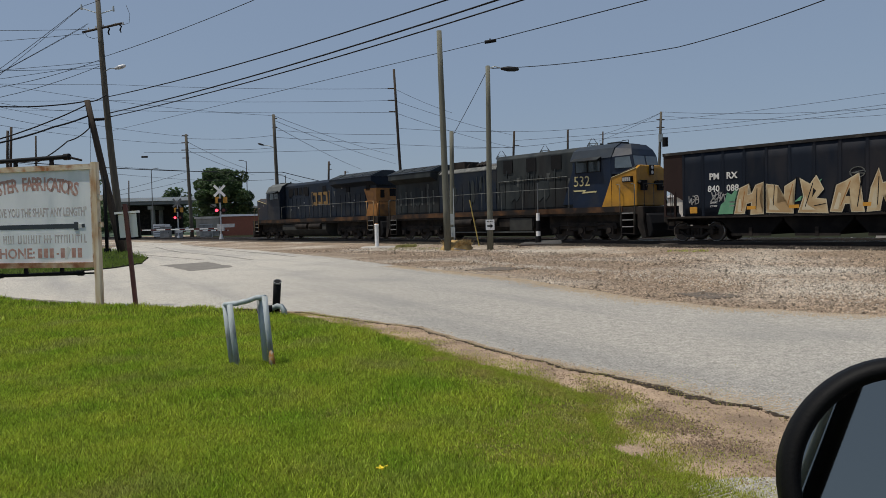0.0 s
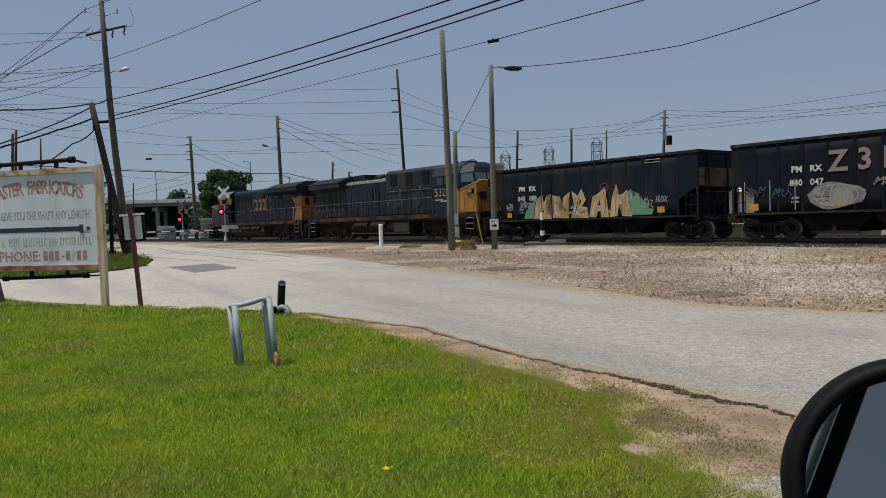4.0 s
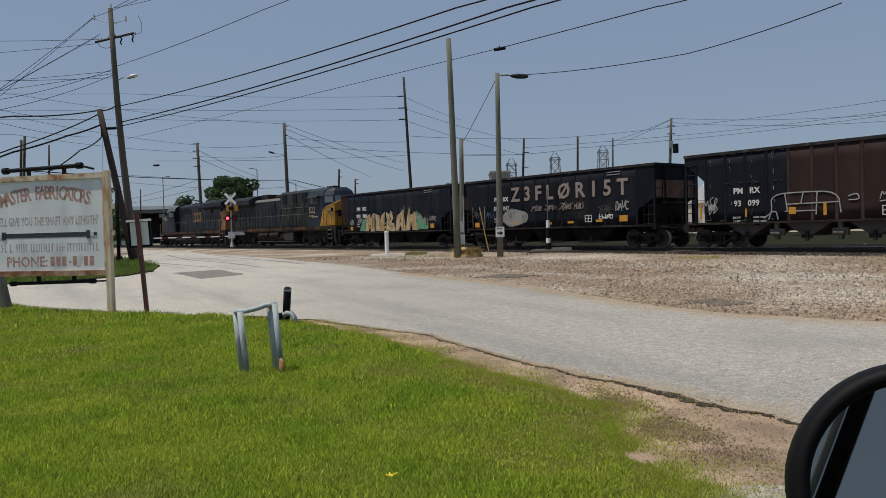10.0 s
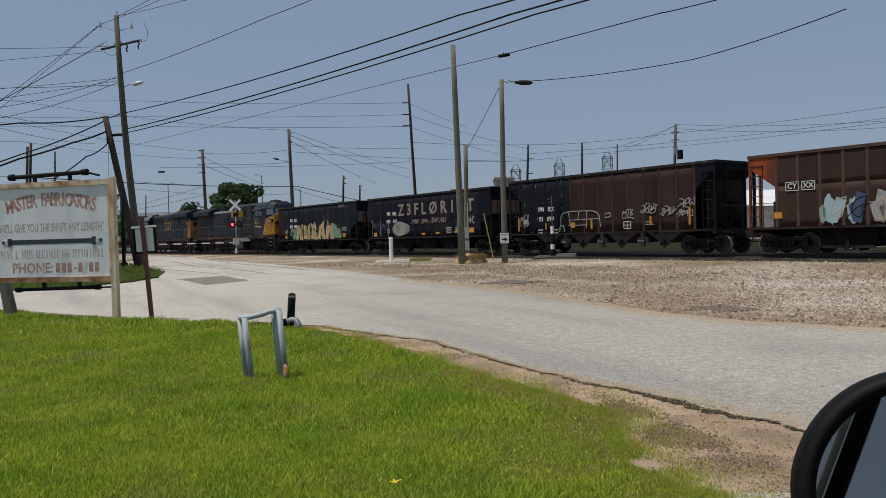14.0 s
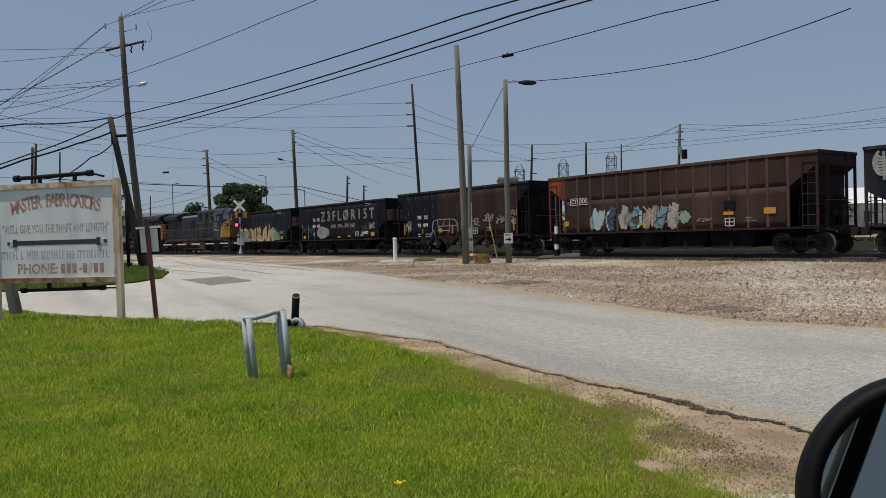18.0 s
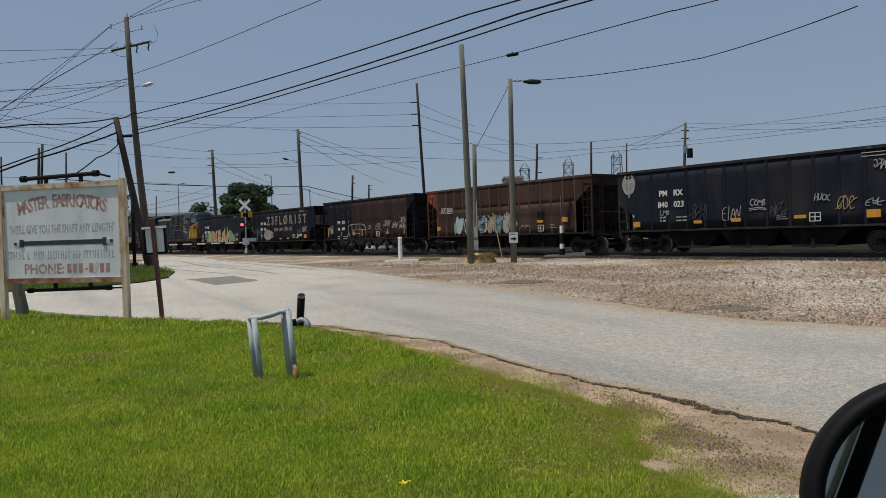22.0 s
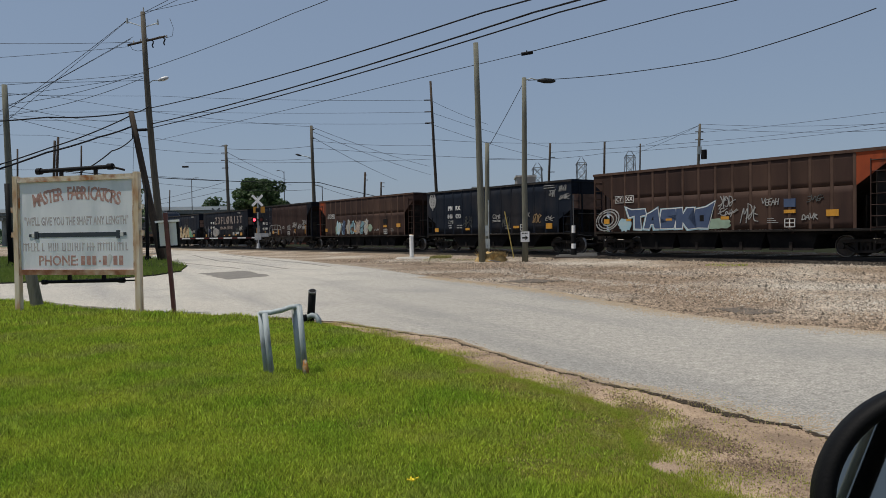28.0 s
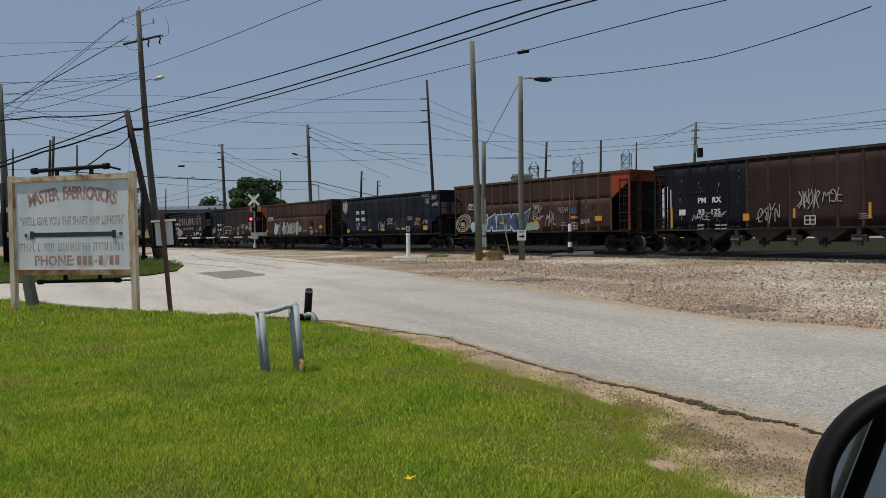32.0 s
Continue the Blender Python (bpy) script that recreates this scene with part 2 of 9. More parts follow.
M_TAN = mat("tan spray paint", (0.36, 0.245, 0.12), (0.27, 0.175, 0.085), 3.0, 0.7)
M_GREEN = mat("green spray paint", (0.12, 0.30, 0.17), (0.08, 0.22, 0.13), 3.0, 0.7)
M_LBLUE = mat("light blue spray paint", (0.25, 0.42, 0.50), (0.35, 0.45, 0.48), 3.0, 0.7)
M_GREENGREY = mat("washed-out green spray paint", (0.26, 0.36, 0.27), (0.2, 0.27, 0.2), 3.0, 0.7)
M_TEAL = mat("faded teal spray paint", (0.10, 0.22, 0.27), (0.16, 0.26, 0.29), 3.0, 0.7)
M_DBLUE = mat("dark blue spray paint", (0.035, 0.06, 0.13), (0.05, 0.08, 0.15), 3.0, 0.7)
M_BLACK = mat("matt black paint", (0.012, 0.012, 0.013), rough=0.7, spec=0.12)
M_REFL = mat("yellow reflective sticker", (0.56, 0.27, 0.025), (0.44, 0.21, 0.02), 6.0, 0.4)
M_WOOD = mat("weathered pole wood", (0.205, 0.205, 0.165), (0.115, 0.116, 0.092), 4.0, 0.9, bump=0.6, bscale=30, streak=(7, 7, 0.35), spec=0.1, contrast=(0.25, 0.75))
M_MWOOD = mat("brown-grey pole wood", (0.135, 0.122, 0.098), (0.078, 0.071, 0.058), 4.0, 0.9, bump=0.6, bscale=30, streak=(7, 7, 0.35), spec=0.1, contrast=(0.25, 0.75))
M_DWOOD = mat("dark creosoted pole wood", (0.075, 0.060, 0.048), (0.045, 0.036, 0.03), 5.0, 0.9, bump=0.5, bscale=30, streak=(6, 6, 0.5), spec=0.12)
M_WIRE = mat("black cable", (0.02, 0.02, 0.022), rough=0.6, spec=0.12)
M_GALV = mat("galvanised steel", (0.47, 0.51, 0.50), (0.33, 0.37, 0.37), 10.0, 0.65, 0.1, bump=0.2, bscale=40, c3=(0.19, 0.225, 0.25), s3=6.0, m3=0.60, streak=(1, 1, 0.35))
M_GALVWORN = mat("weathered zinc pipe", (0.42, 0.47, 0.49), (0.30, 0.335, 0.345), 16.0, 0.65, metal=0.1, streak=(1, 1, 0.2), c3=(0.15, 0.15, 0.14), s3=14.0, m3=0.58, bump=0.25, bscale=70)
M_RUST = mat("rusty white-painted steel", (0.74, 0.68, 0.58), (0.62, 0.46, 0.28), 5.0, 0.7, bump=0.2, c3=(0.36, 0.14, 0.045), s3=4.0, m3=0.53)
M_RUSTY = mat("heavily rusted painted steel", (0.34, 0.15, 0.055), (0.52, 0.42, 0.3), 4.0, 0.8, bump=0.3, c3=(0.22, 0.085, 0.035), s3=3.0, m3=0.5)
M_PANEL = mat("faded silver-grey sign panel", (0.83, 0.845, 0.86), (0.71, 0.73, 0.755), 1.6, 0.45, 0.0, c3=(0.56, 0.61, 0.63), s3=1.2, m3=0.58, streak=(1.6, 1, 0.5), bump=0.35, bscale=3.0)
M_FADED = mat("faded red-brown lettering", (0.40, 0.20, 0.165), (0.52, 0.33, 0.28), 12.0, 0.7, c3=(0.68, 0.58, 0.54), s3=6.0, m3=0.64)
M_PALE = mat("almost bleached lettering", (0.40, 0.35, 0.345), (0.62, 0.58, 0.57), 7.0, 0.7, contrast=(0.4, 0.65))
M_REDPOST = mat("brown-red painted post", (0.11, 0.030, 0.024), (0.07, 0.022, 0.02), 5.0, 0.6, c3=(0.2, 0.10, 0.07), s3=3.0, m3=0.62)
M_WHITEPLAS = mat("white plastic post", (0.86, 0.86, 0.84), (0.78, 0.77, 0.75), 3.0, 0.5)
M_CONC = mat("pale concrete", (0.52, 0.50, 0.46), (0.42, 0.40, 0.37), 2.0, 0.9, bump=0.3, c3=(0.32, 0.30, 0.27), s3=0.6)
M_CONC_DARK = mat("stained concrete", (0.30, 0.29, 0.27), (0.21, 0.20, 0.19), 1.0, 0.9, bump=0.3, spec=0.1)
M_BRICK = mat("red brick wall", (0.34, 0.115, 0.068), (0.27, 0.095, 0.06), 3.0, 0.9)
M_ALU = mat("silver signal steel", (0.52, 0.53, 0.54), (0.42, 0.43, 0.44), 6.0, 0.5, 0.4)
M_REDLIGHT = glow("lit red signal lens", (1.0, 0.03, 0.05), 6.0)
M_REDOFF = mat("unlit signal lens", (0.10, 0.012, 0.012), rough=0.2)
M_BARK = mat("tree bark", (0.09, 0.07, 0.05), (0.055, 0.042, 0.032), 6.0, 0.9, bump=0.6)
M_LEAF = mat("tree leaf", (0.055, 0.098, 0.034), (0.078, 0.128, 0.046), 0.6, 0.6, c3=(0.032, 0.060, 0.022), s3=0.3)
M_HAZE = mat("far woods", (0.06, 0.095, 0.045), (0.045, 0.075, 0.04), 0.2, 0.9)
M_STRAW = mat("dry straw grass", (0.46, 0.32, 0.13), (0.36, 0.25, 0.10), 6.0, 0.8)
M_PETAL = mat("yellow petal", (0.85, 0.62, 0.02), rough=0.6)
M_MIRRORSHELL = mat("black textured mirror plastic", (0.006, 0.006, 0.0065), rough=0.6, bump=0.1, bscale=300, spec=0.12)
M_MIRROR = mat("dark tinted mirror glass", (0.27, 0.27, 0.245), (0.27, 0.27, 0.245), rough=0.02, metal=1.0)
M_STEELDARK = mat("dark lattice steel", (0.16, 0.17, 0.18), (0.12, 0.125, 0.13), 2.0, 0.6, 0.3)
M_SHED = mat("white metal cladding", (0.72, 0.73, 0.74), (0.62, 0.63, 0.65), 0.5, 0.5)
M_CAR = mat("white car paint", (0.8, 0.8, 0.8), rough=0.25)


# ---- shaping helpers ----
def box(bm, x0, x1, y0, y1, z0, z1):
    v = [bm.verts.new(p) for p in ((x0, y0, z0), (x1, y0, z0), (x1, y1, z0), (x0, y1, z0), (x0, y0, z1), (x1, y0, z1), (x1, y1, z1), (x0, y1, z1))]
    for f in ((3, 2, 1, 0), (4, 5, 6, 7), (0, 1, 5, 4), (1, 2, 6, 5), (2, 3, 7, 6), (3, 0, 4, 7)):
        bm.faces.new([v[i] for i in f])
    return bm


def rod(bm, a, b, r, r2=None, n=8):
    """A round bar from a to b."""
    a, b, r2 = Vector(a), Vector(b), r if r2 is None else r2
    q = (b - a).to_track_quat('Z', 'Y').to_matrix()
    ring = lambda c, rr: [bm.verts.new(c + q @ Vector((rr * math.cos(2 * math.pi * i / n), rr * math.sin(2 * math.pi * i / n), 0))) for i in range(n)]
    p, s = ring(a, r), ring(b, r2)
    for i in range(n):
        f = bm.faces.new((p[i], p[(i + 1) % n], s[(i + 1) % n], s[i]))
        f.smooth = n > 6
    bm.faces.new(ring(a, r)[::-1]), bm.faces.new(ring(b, r2))
    return bm


def tube(bm, pts, radius, n=6):
    """A round bar bent along points; radius: one for all, or one for each."""
    pts = [Vector(p) for p in pts]
    rings = []
    for i, p in enumerate(pts):
        r = radius[i] if isinstance(radius, list) else radius
        d = (pts[min(i + 1, len(pts) - 1)] - pts[max(i - 1, 0)]).normalized()
        q = d.to_track_quat('Z', 'Y').to_matrix()
        rings.append([bm.verts.new(p + q @ Vector((r * math.cos(2 * math.pi * k / n), r * math.sin(2 * math.pi * k / n), 0))) for k in range(n)])
    for a, b in zip(rings, rings[1:]):
        off = min(range(n), key=lambda o: sum((a[k].co - b[(k + o) % n].co).length for k in range(n)))
        for k in range(n):
            f = bm.faces.new((a[k], a[(k + 1) % n], b[(k + 1 + off) % n], b[(k + off) % n]))
            f.smooth = True
    bm.faces.new(rings[0][::-1]), bm.faces.new(rings[-1])
    return bm


def prism(bm, pts, a, b, axis='y'):
    """A polygon, given in the two other axes, drawn out from a to b along axis."""
    def at(p, c):
        return {'x': (c, p[0], p[1]), 'y': (p[0], c, p[1]), 'z': (p[0], p[1], c)}[axis]
    lo, hi = [bm.verts.new(at(p, a)) for p in pts], [bm.verts.new(at(p, b)) for p in pts]
    bm.faces.new(lo), bm.faces.new(hi[::-1])
    for i in range(len(pts)):
        j = (i + 1) % len(pts)
        bm.faces.new((lo[j], lo[i], hi[i], hi[j]))
    bmesh.ops.recalc_face_normals(bm, faces=bm.faces[:])
    return bm


def mesh_of(name, bm, material, bevel=0.0):
    if bevel:
        bmesh.ops.bevel(bm, geom=[e for e in bm.edges if len(e.link_faces) == 2 and e.calc_face_angle() > 0.5], offset=bevel, segments=1, affect='EDGES')
    me = bpy.data.meshes.new(name)
    bm.to_mesh(me)
    bm.free()
    me.materials.append(material)
    return me


def part(name, bm, material, parent=None, label="", bevel=0.0):
    """Links a bmesh (or a mesh) as one mesh object under its thing."""
    me = bm if isinstance(bm, bpy.types.Mesh) else mesh_of(name, bm, material, bevel)
    ob = new(name, me)
    ob.parent = parent
    return tagged(ob, label)


def B():
    return bmesh.new()


def thing(name, label, category, m=None, group="", kind=""):
    ob = new(name)
    ob.empty_display_size = 0.1
    if m is not None:
        ob.matrix_world = m
    return tagged(ob, label, category, group, kind)


def solid(name, bm, material, label, category, m=None, group="", kind="", bevel=0.0):
    ob = part(name, bm, material, None, label, bevel)
    if m is not None:
        ob.matrix_world = m
    return tagged(ob, "", category, group, kind)


def lettering(name, body, size, material, parent, m, label="", offset=0.0, space=1.0, stretch=1.0, thick=0.004, split=False):
    """Words as a thin mesh; m places it (letters in its x-y plane)."""
    cu = bpy.data.curves.new(name, 'FONT')
    cu.body, cu.size, cu.align_x, cu.align_y, cu.offset, cu.space_character, cu.extrude = body, size, 'CENTER', 'CENTER', offset, space, thick
    cu.resolution_u = 2
    tmp = bpy.data.objects.new("tmp", cu)
    me = bpy.data.meshes.new_from_object(tmp)
    bpy.data.objects.remove(tmp)
    me.transform(Matrix.Diagonal((stretch, 1, 1, 1)))
    me.materials.clear()
    me.materials.append(material)
    if not split:
        ob = new(name, me)
        ob.parent = parent
        ob.matrix_local = m
        return tagged(ob, label)
    full = B()
    full.from_mesh(me)
    todo = set(full.verts)
    while todo:
        stack, seen = [todo.pop()], []
        while stack:
            v = stack.pop()
            seen.append(v)
            for e in v.link_edges:
                w = e.other_vert(v)
                if w in todo:
                    todo.discard(w)
                    stack.append(w)
        one, ids = B(), {}
        for v in seen:
            ids[v] = one.verts.new(v.co)
        for f in {f for v in seen for f in v.link_faces}:
            one.faces.new([ids[v] for v in f.verts])
        ob = part(name, one, material, parent, label)
        ob.matrix_local = m
    full.free()
    return None


def ribbon(bm, pts, y, w):
    for (xa, za), (xb, zb) in zip(pts, pts[1:]):
        l = math.hypot(xb - xa, zb - za)
        if l < 1e-4:
            continue
        nx, nz = -(zb - za) / l * w / 2, (xb - xa) / l * w / 2
        ex, ez = (xb - xa) / l * w * 0.4, (zb - za) / l * w * 0.4
        q = [(xa - ex + nx, za - ez + nz), (xa - ex - nx, za - ez - nz), (xb + ex - nx, zb + ez - nz), (xb + ex + nx, zb + ez + nz)]
        y -= 0.0002
        f = [bm.verts.new((a, y, b)) for a, b in q]
        bk = [bm.verts.new((a, y + 0.028, b)) for a, b in q]
        bm.faces.new(f), bm.faces.new(bk[::-1])
        for i in range(4):
            bm.faces.new((f[(i + 1) % 4], f[i], bk[i], bk[(i + 1) % 4]))

M_HANDRAIL = mat("pale worn handrail paint", (0.12, 0.125, 0.115), (0.07, 0.075, 0.07), 3.0, 0.6)
M_STREAK = mat("pale washed-down streak", (0.10, 0.105, 0.10), (0.05, 0.055, 0.055), 4.0, 0.8, spec=0.1)
# Car browns made paler: sunlit rib highlights and worn edges in one colour.
M_RIBBROWN = mat("worn brown rib paint lightened as sunlit", (0.105, 0.068, 0.052), (0.06, 0.037, 0.029), 2.5, 0.75, streak=(1, 1, 0.4), spec=0.1)
M_RIBMAROON = mat("worn maroon rib paint lightened as sunlit", (0.062, 0.040, 0.034), (0.034, 0.021, 0.019), 2.5, 0.75, streak=(1, 1, 0.4), spec=0.1)
M_ISLEGRASS = mat("darker rough grass blade", (0.13, 0.205, 0.03), (0.19, 0.25, 0.05), 1.0, 0.6, spec=0.2)


# ---- ground, road, lawn, track ----
def sheet():
    bm = B()
    ds = [-3000, -300, -60, -20, 0, 8, 14, 20, 25, 27, 28.6, 31, 34, 37, 45, 70, 200, 600, 3500]
    ss = [-3500, -700, -300, -170, -120, -90, -70, -50, -35, -20, -8, 4, 16, 30, 60, 150, 400, 3000]
    g = []
    for d in ds:
        row = []
        for s in ss:
            p = on_track(s, d)
            row.append(bm.verts.new((p.x, p.y, -0.03 + (0.13 * min(1, max(0, (d - 25) / 3.6)) if d < 33 else 0.13 * max(0, 1 - (d - 33) / 4)))))
        g.append(row)
    for a, b in zip(g, g[1:]):
        for i in range(len(ss) - 1):
            bm.faces.new((a[i], a[i + 1], b[i + 1], b[i]))
    return bm


solid("ground", sheet(), M_GROUND, "pale sandy gravel ground reaching the horizon", "ground", kind="structure")


def rough_edge(pts, step, amp, seed):
    """A line with points every step metres, made a little ragged."""
    out = []
    for (xa, ya), (xb, yb) in zip(pts, pts[1:]):
        n = max(1, int(math.hypot(xb - xa, yb - ya) / step))
        for i in range(n):
            f = i / n
            x, y = xa + (xb - xa) * f, ya + (yb - ya) * f
            k = noise.noise((x * 1.7, y * 1.7, seed)) + 0.6 * noise.noise((x * 5.3, y * 5.3, seed))
            out.append((x + amp * k * 0.7, y + amp * k))
    return out + [pts[-1]]


def slab(pts, z0, z1):
    bm = B()
    top = [bm.verts.new((x, y, z1)) for x, y in pts]
    low = [bm.verts.new((x, y, z0)) for x, y in pts]
    f = bm.faces.new(top)
    for i in range(len(pts)):
        j = (i + 1) % len(pts)
        bm.faces.new((top[j], top[i], low[i], low[j]))
    f.normal_update()
    if f.normal.z < 0:
        bmesh.ops.reverse_faces(bm, faces=bm.faces[:])
    bmesh.ops.triangulate(bm, faces=[f])
    return bm


NEAR = [(9, -9), (5.2, -0.5), (3.2, 3.8), (2.43, 5.27), (1.98, 6.07), (1.38, 6.99), (0.89, 7.78), (0.34, 8.77), (-0.37, 10.31), (-1.24, 11.18), (-2.32, 12.45), (-3.6, 13.2), (-5.4, 13.9), (-7.2, 15.0), (-9.9, 16.9), (-14, 19.4), (-20, 21.6), (-42, 26)]
ISLE = [(-42, 30), (-20, 23.6), (-15.75, 24.3), (-14.3, 25.15), (-13.0, 26.4), (-12.4, 28.4), (-12.7, 31.5), (-14.8, 37.7), (-19.1, 45.6), (-25.2, 56), (-42, 104)]
FAR = [(-36.5, 108), (-24.5, 70), (-23, 66.5), (-11.7, 46.5), (-5.2, 34.0), (-1.65, 25.8), (1.0, 20.4), (2.1, 17.9), (3.0, 15.0), (3.5, 13.3), (4.5, 11.7), (6.1, 10.3), (9.5, 7.2), (14, 2.5), (22, -8)]
road_line = rough_edge(NEAR, 0.12, 0.07, 1.0) + rough_edge(ISLE, 0.3, 0.05, 2.0) + rough_edge(FAR, 0.15, 0.10, 3.0)
solid("road", slab(road_line, -0.08, 0.0), M_ROAD, "pale worn concrete-grey road with ragged broken edges", "road", kind="structure")

crack = rough_edge(NEAR[3:12], 0.03, 0.07, 1.0)
runs, left_side, right_side = [], [], []
for x, y in crack:
    k = 1.0 + 0.8 * noise.noise((x * 1.3, y * 1.3, 8.0)) - max(0.0, 5.8 - y) * 1.2 + 1.1 * math.exp(-((y - 6.25) / 0.4) ** 2)
    w = 0.031 * k + 0.046 * noise.noise((x * 11, y * 11, 4.0)) + 0.014 * noise.noise((x * 41, y * 41, 2.0))
    if w > 0.004:
        j = 0.03 * noise.noise((x * 14, y * 14, 9.0))
        left_side.append((x - w * 1.1 - 0.01 + j, y - w * 0.7 + j))
        jj = 0.022 * noise.noise((x * 38, y * 38, 5.0))
        right_side.append((x + 0.006 + 0.35 * w + jj, y + 0.006 + 0.35 * w + jj))
    elif left_side:
        runs.append((left_side, right_side))
        left_side, right_side = [], []
# near-black colour covers both crumbled asphalt and the shade of the broken ledge
M_CRACK = mat("broken asphalt darkened with crack shade", (0.028, 0.024, 0.02), (0.075, 0.058, 0.042), 30.0, 0.95, bump=0.8, bscale=80, spec=0.04)
for left_side, right_side in runs + [(left_side, right_side)]:
    if len(left_side) > 2:
        solid("edge_crack", slab(left_side + right_side[::-1], -0.03, 0.002), M_CRACK, "crumbling road-edge crack with its ledge shade in the colour", "crack", kind="structure")

# lawn, with a low mound shape, and its bare dirt verge
LAWN = [(1.5, 2.4), (1.38, 3.7), (1.27, 4.1), (1.17, 4.45), (1.08, 4.8), (1.10, 5.2), (1.16, 5.6), (1.15, 5.95), (0.95, 6.45), (0.55, 7.0), (0.12, 7.75), (-0.5, 9.0), (-1.6, 10.9), (-2.7, 12.2), (-4.1, 13.3), (-5.66, 13.75), (-7.8, 14.9), (-9.9, 16.5), (-14, 19.0), (-20, 21.2), (-42, 25)]
DIRT = [(4.3, 2.0), (2.75, 5.05), (2.3, 5.85), (1.65, 6.9), (1.15, 7.7), (0.58, 8.68), (-0.15, 10.25), (-1.05, 11.2), (-2.1, 12.45), (-3.0, 12.7), (-2.7, 12.0), (-1.7, 10.6), (-0.8, 8.9), (-0.2, 7.4), (0.2, 6.5), (0.4, 5.6), (0.4, 4.4), (0.8, 3.6), (1.2, 2.0)]
solid("dirt_verge", slab(rough_edge(DIRT + DIRT[:1], 0.15, 0.05, 6.0)[:-1], -0.06, -0.004), M_DIRT, "bare sandy dirt strip between lawn and road", "dirt", kind="structure")
TURF = [(x - 0.13 * min(1, max(0, (9.2 - y) / 2)), y) for x, y in LAWN]
lawn_line = rough_edge(TURF, 0.12, 0.06, 4.0) + [(-42, -12), (1.9, -12)]
solid("lawn", slab(lawn_line, -0.08, 0.004), M_LAWN, "bright green mown lawn turf", "lawn", kind="structure")
ISLAND = rough_edge(ISLE[:-1], 0.3, 0.12, 5.0) + [(-48, 68), (-60, 40)]
solid("grass_island", slab(ISLAND, -0.08, 0.03), M_VERGE, "rounded grass island beside the road", "lawn", kind="structure")
solid("gravel_pad", slab(rough_edge([(1.24, 4.0), (1.55, 4.07), (2.0, 4.08), (2.6, 3.2), (1.35, 2.9), (1.24, 4.0)], 0.1, 0.05, 11.0)[:-1], -0.05, 0.001), M_ROAD, "small pad of pale grey chippings at the verge", "gravel", kind="structure")
solid("asphalt_patch", slab(rough_edge([(-11.2, 29.8), (-9.9, 31.7), (-7.6, 27.3), (-8.5, 25.3), (-11.2, 29.8)], 0.4, 0.15, 7.0)[:-1], -0.01, 0.005), M_PATCH, "dark asphalt patch in the road", "patch", kind="structure")
M_DAMP = mat("dark damp gravel soil", (0.085, 0.07, 0.055), (0.14, 0.11, 0.083), 4.0, 0.95, bump=0.6, chips=(30.0, 0.4))
solid("worn_hollow", slab(rough_edge([(0.6, 22.5), (1.5, 23.9), (2.6, 23.0), (1.9, 22.2), (0.6, 22.5)], 0.12, 0.3, 8.0)[:-1], -0.04, -0.013), M_DAMP, "dark damp hollow in the gravel", "patch", kind="structure")
solid("damp_hollow", slab(rough_edge([(4.4, 14.3), (5.0, 14.5), (5.4, 13.5), (4.7, 13.2), (4.4, 14.3)], 0.08, 0.2, 9.0)[:-1], -0.04, -0.016), M_DAMP, "dark damp hollow in the gravel", "patch", kind="structure")


def along(profile, s0, s1):
    """A cross-section (d from the track centre, z) drawn out along the track."""
    bm = B()
    n = 24
    rings = [[bm.verts.new(on_track(s0 + (s1 - s0) * k / n, TRACK_D + d, z)) for d, z in profile] for k in range(n + 1)]
    bm.faces.new(rings[0]), bm.faces.new(rings[-1][::-1])
    for lo, hi in zip(rings, rings[1:]):
        for i in range(len(profile)):
            j = (i + 1) % len(profile)
            bm.faces.new((lo[j], lo[i], hi[i], hi[j]))
    bmesh.ops.recalc_face_normals(bm, faces=bm.faces[:])
    return bm


solid("siding_ballast", along([(2.6, 0.05), (3.2, 0.09), (8.2, 0.09), (9.1, 0.0)], -160, 100), M_BALLAST, "dark cinder bed of the second track", "ballast", kind="structure")
siding = thing("siding_track", "second railway track with rusty rails behind the train", "track", kind="structure")
for side in (4.6, 6.1):
    part("rail", along([(side - 0.035, 0.08), (side + 0.035, 0.08), (side + 0.035, 0.25), (side - 0.035, 0.25)], -160, 100), M_RAIL, siding)
    part("rail_head", along([(side - 0.03, 0.25), (side + 0.03, 0.25), (side + 0.03, 0.256), (side - 0.03, 0.256)], -160, 100), M_RAILTOP, siding, "worn bright rail top")
solid("ballast", along([(-3.0, 0.05), (-2.4, 0.125), (-1.6, 0.147), (1.6, 0.147), (2.6, 0.05)], -400, 120), M_BALLAST, "dark oily ballast bed under the track", "ballast", kind="structure")
track = thing("railway_track", "straight railway track with rusty rails on dark ties", "track", kind="structure")
for side in (-0.76, 0.76):
    z = RAIL_Z
    prof = [(-0.07, z - 0.17), (0.07, z - 0.17), (0.07, z - 0.155), (0.012, z - 0.13), (0.012, z - 0.045), (0.036, z - 0.03), (0.036, z - 0.004), (-0.036, z - 0.004), (-0.036, z - 0.03), (-0.012, z - 0.045), (-0.012, z - 0.13), (-0.07, z - 0.155)]
    rail = part("rail", along([(a + side, b) for a, b in prof], -400, 120), M_RAIL, track)
    part("rail_head", along([(side - 0.03, z - 0.004), (side + 0.03, z - 0.004), (side + 0.03, z), (side - 0.03, z)], -400, 120), M_RAILTOP, rail, "polished rail running surface")


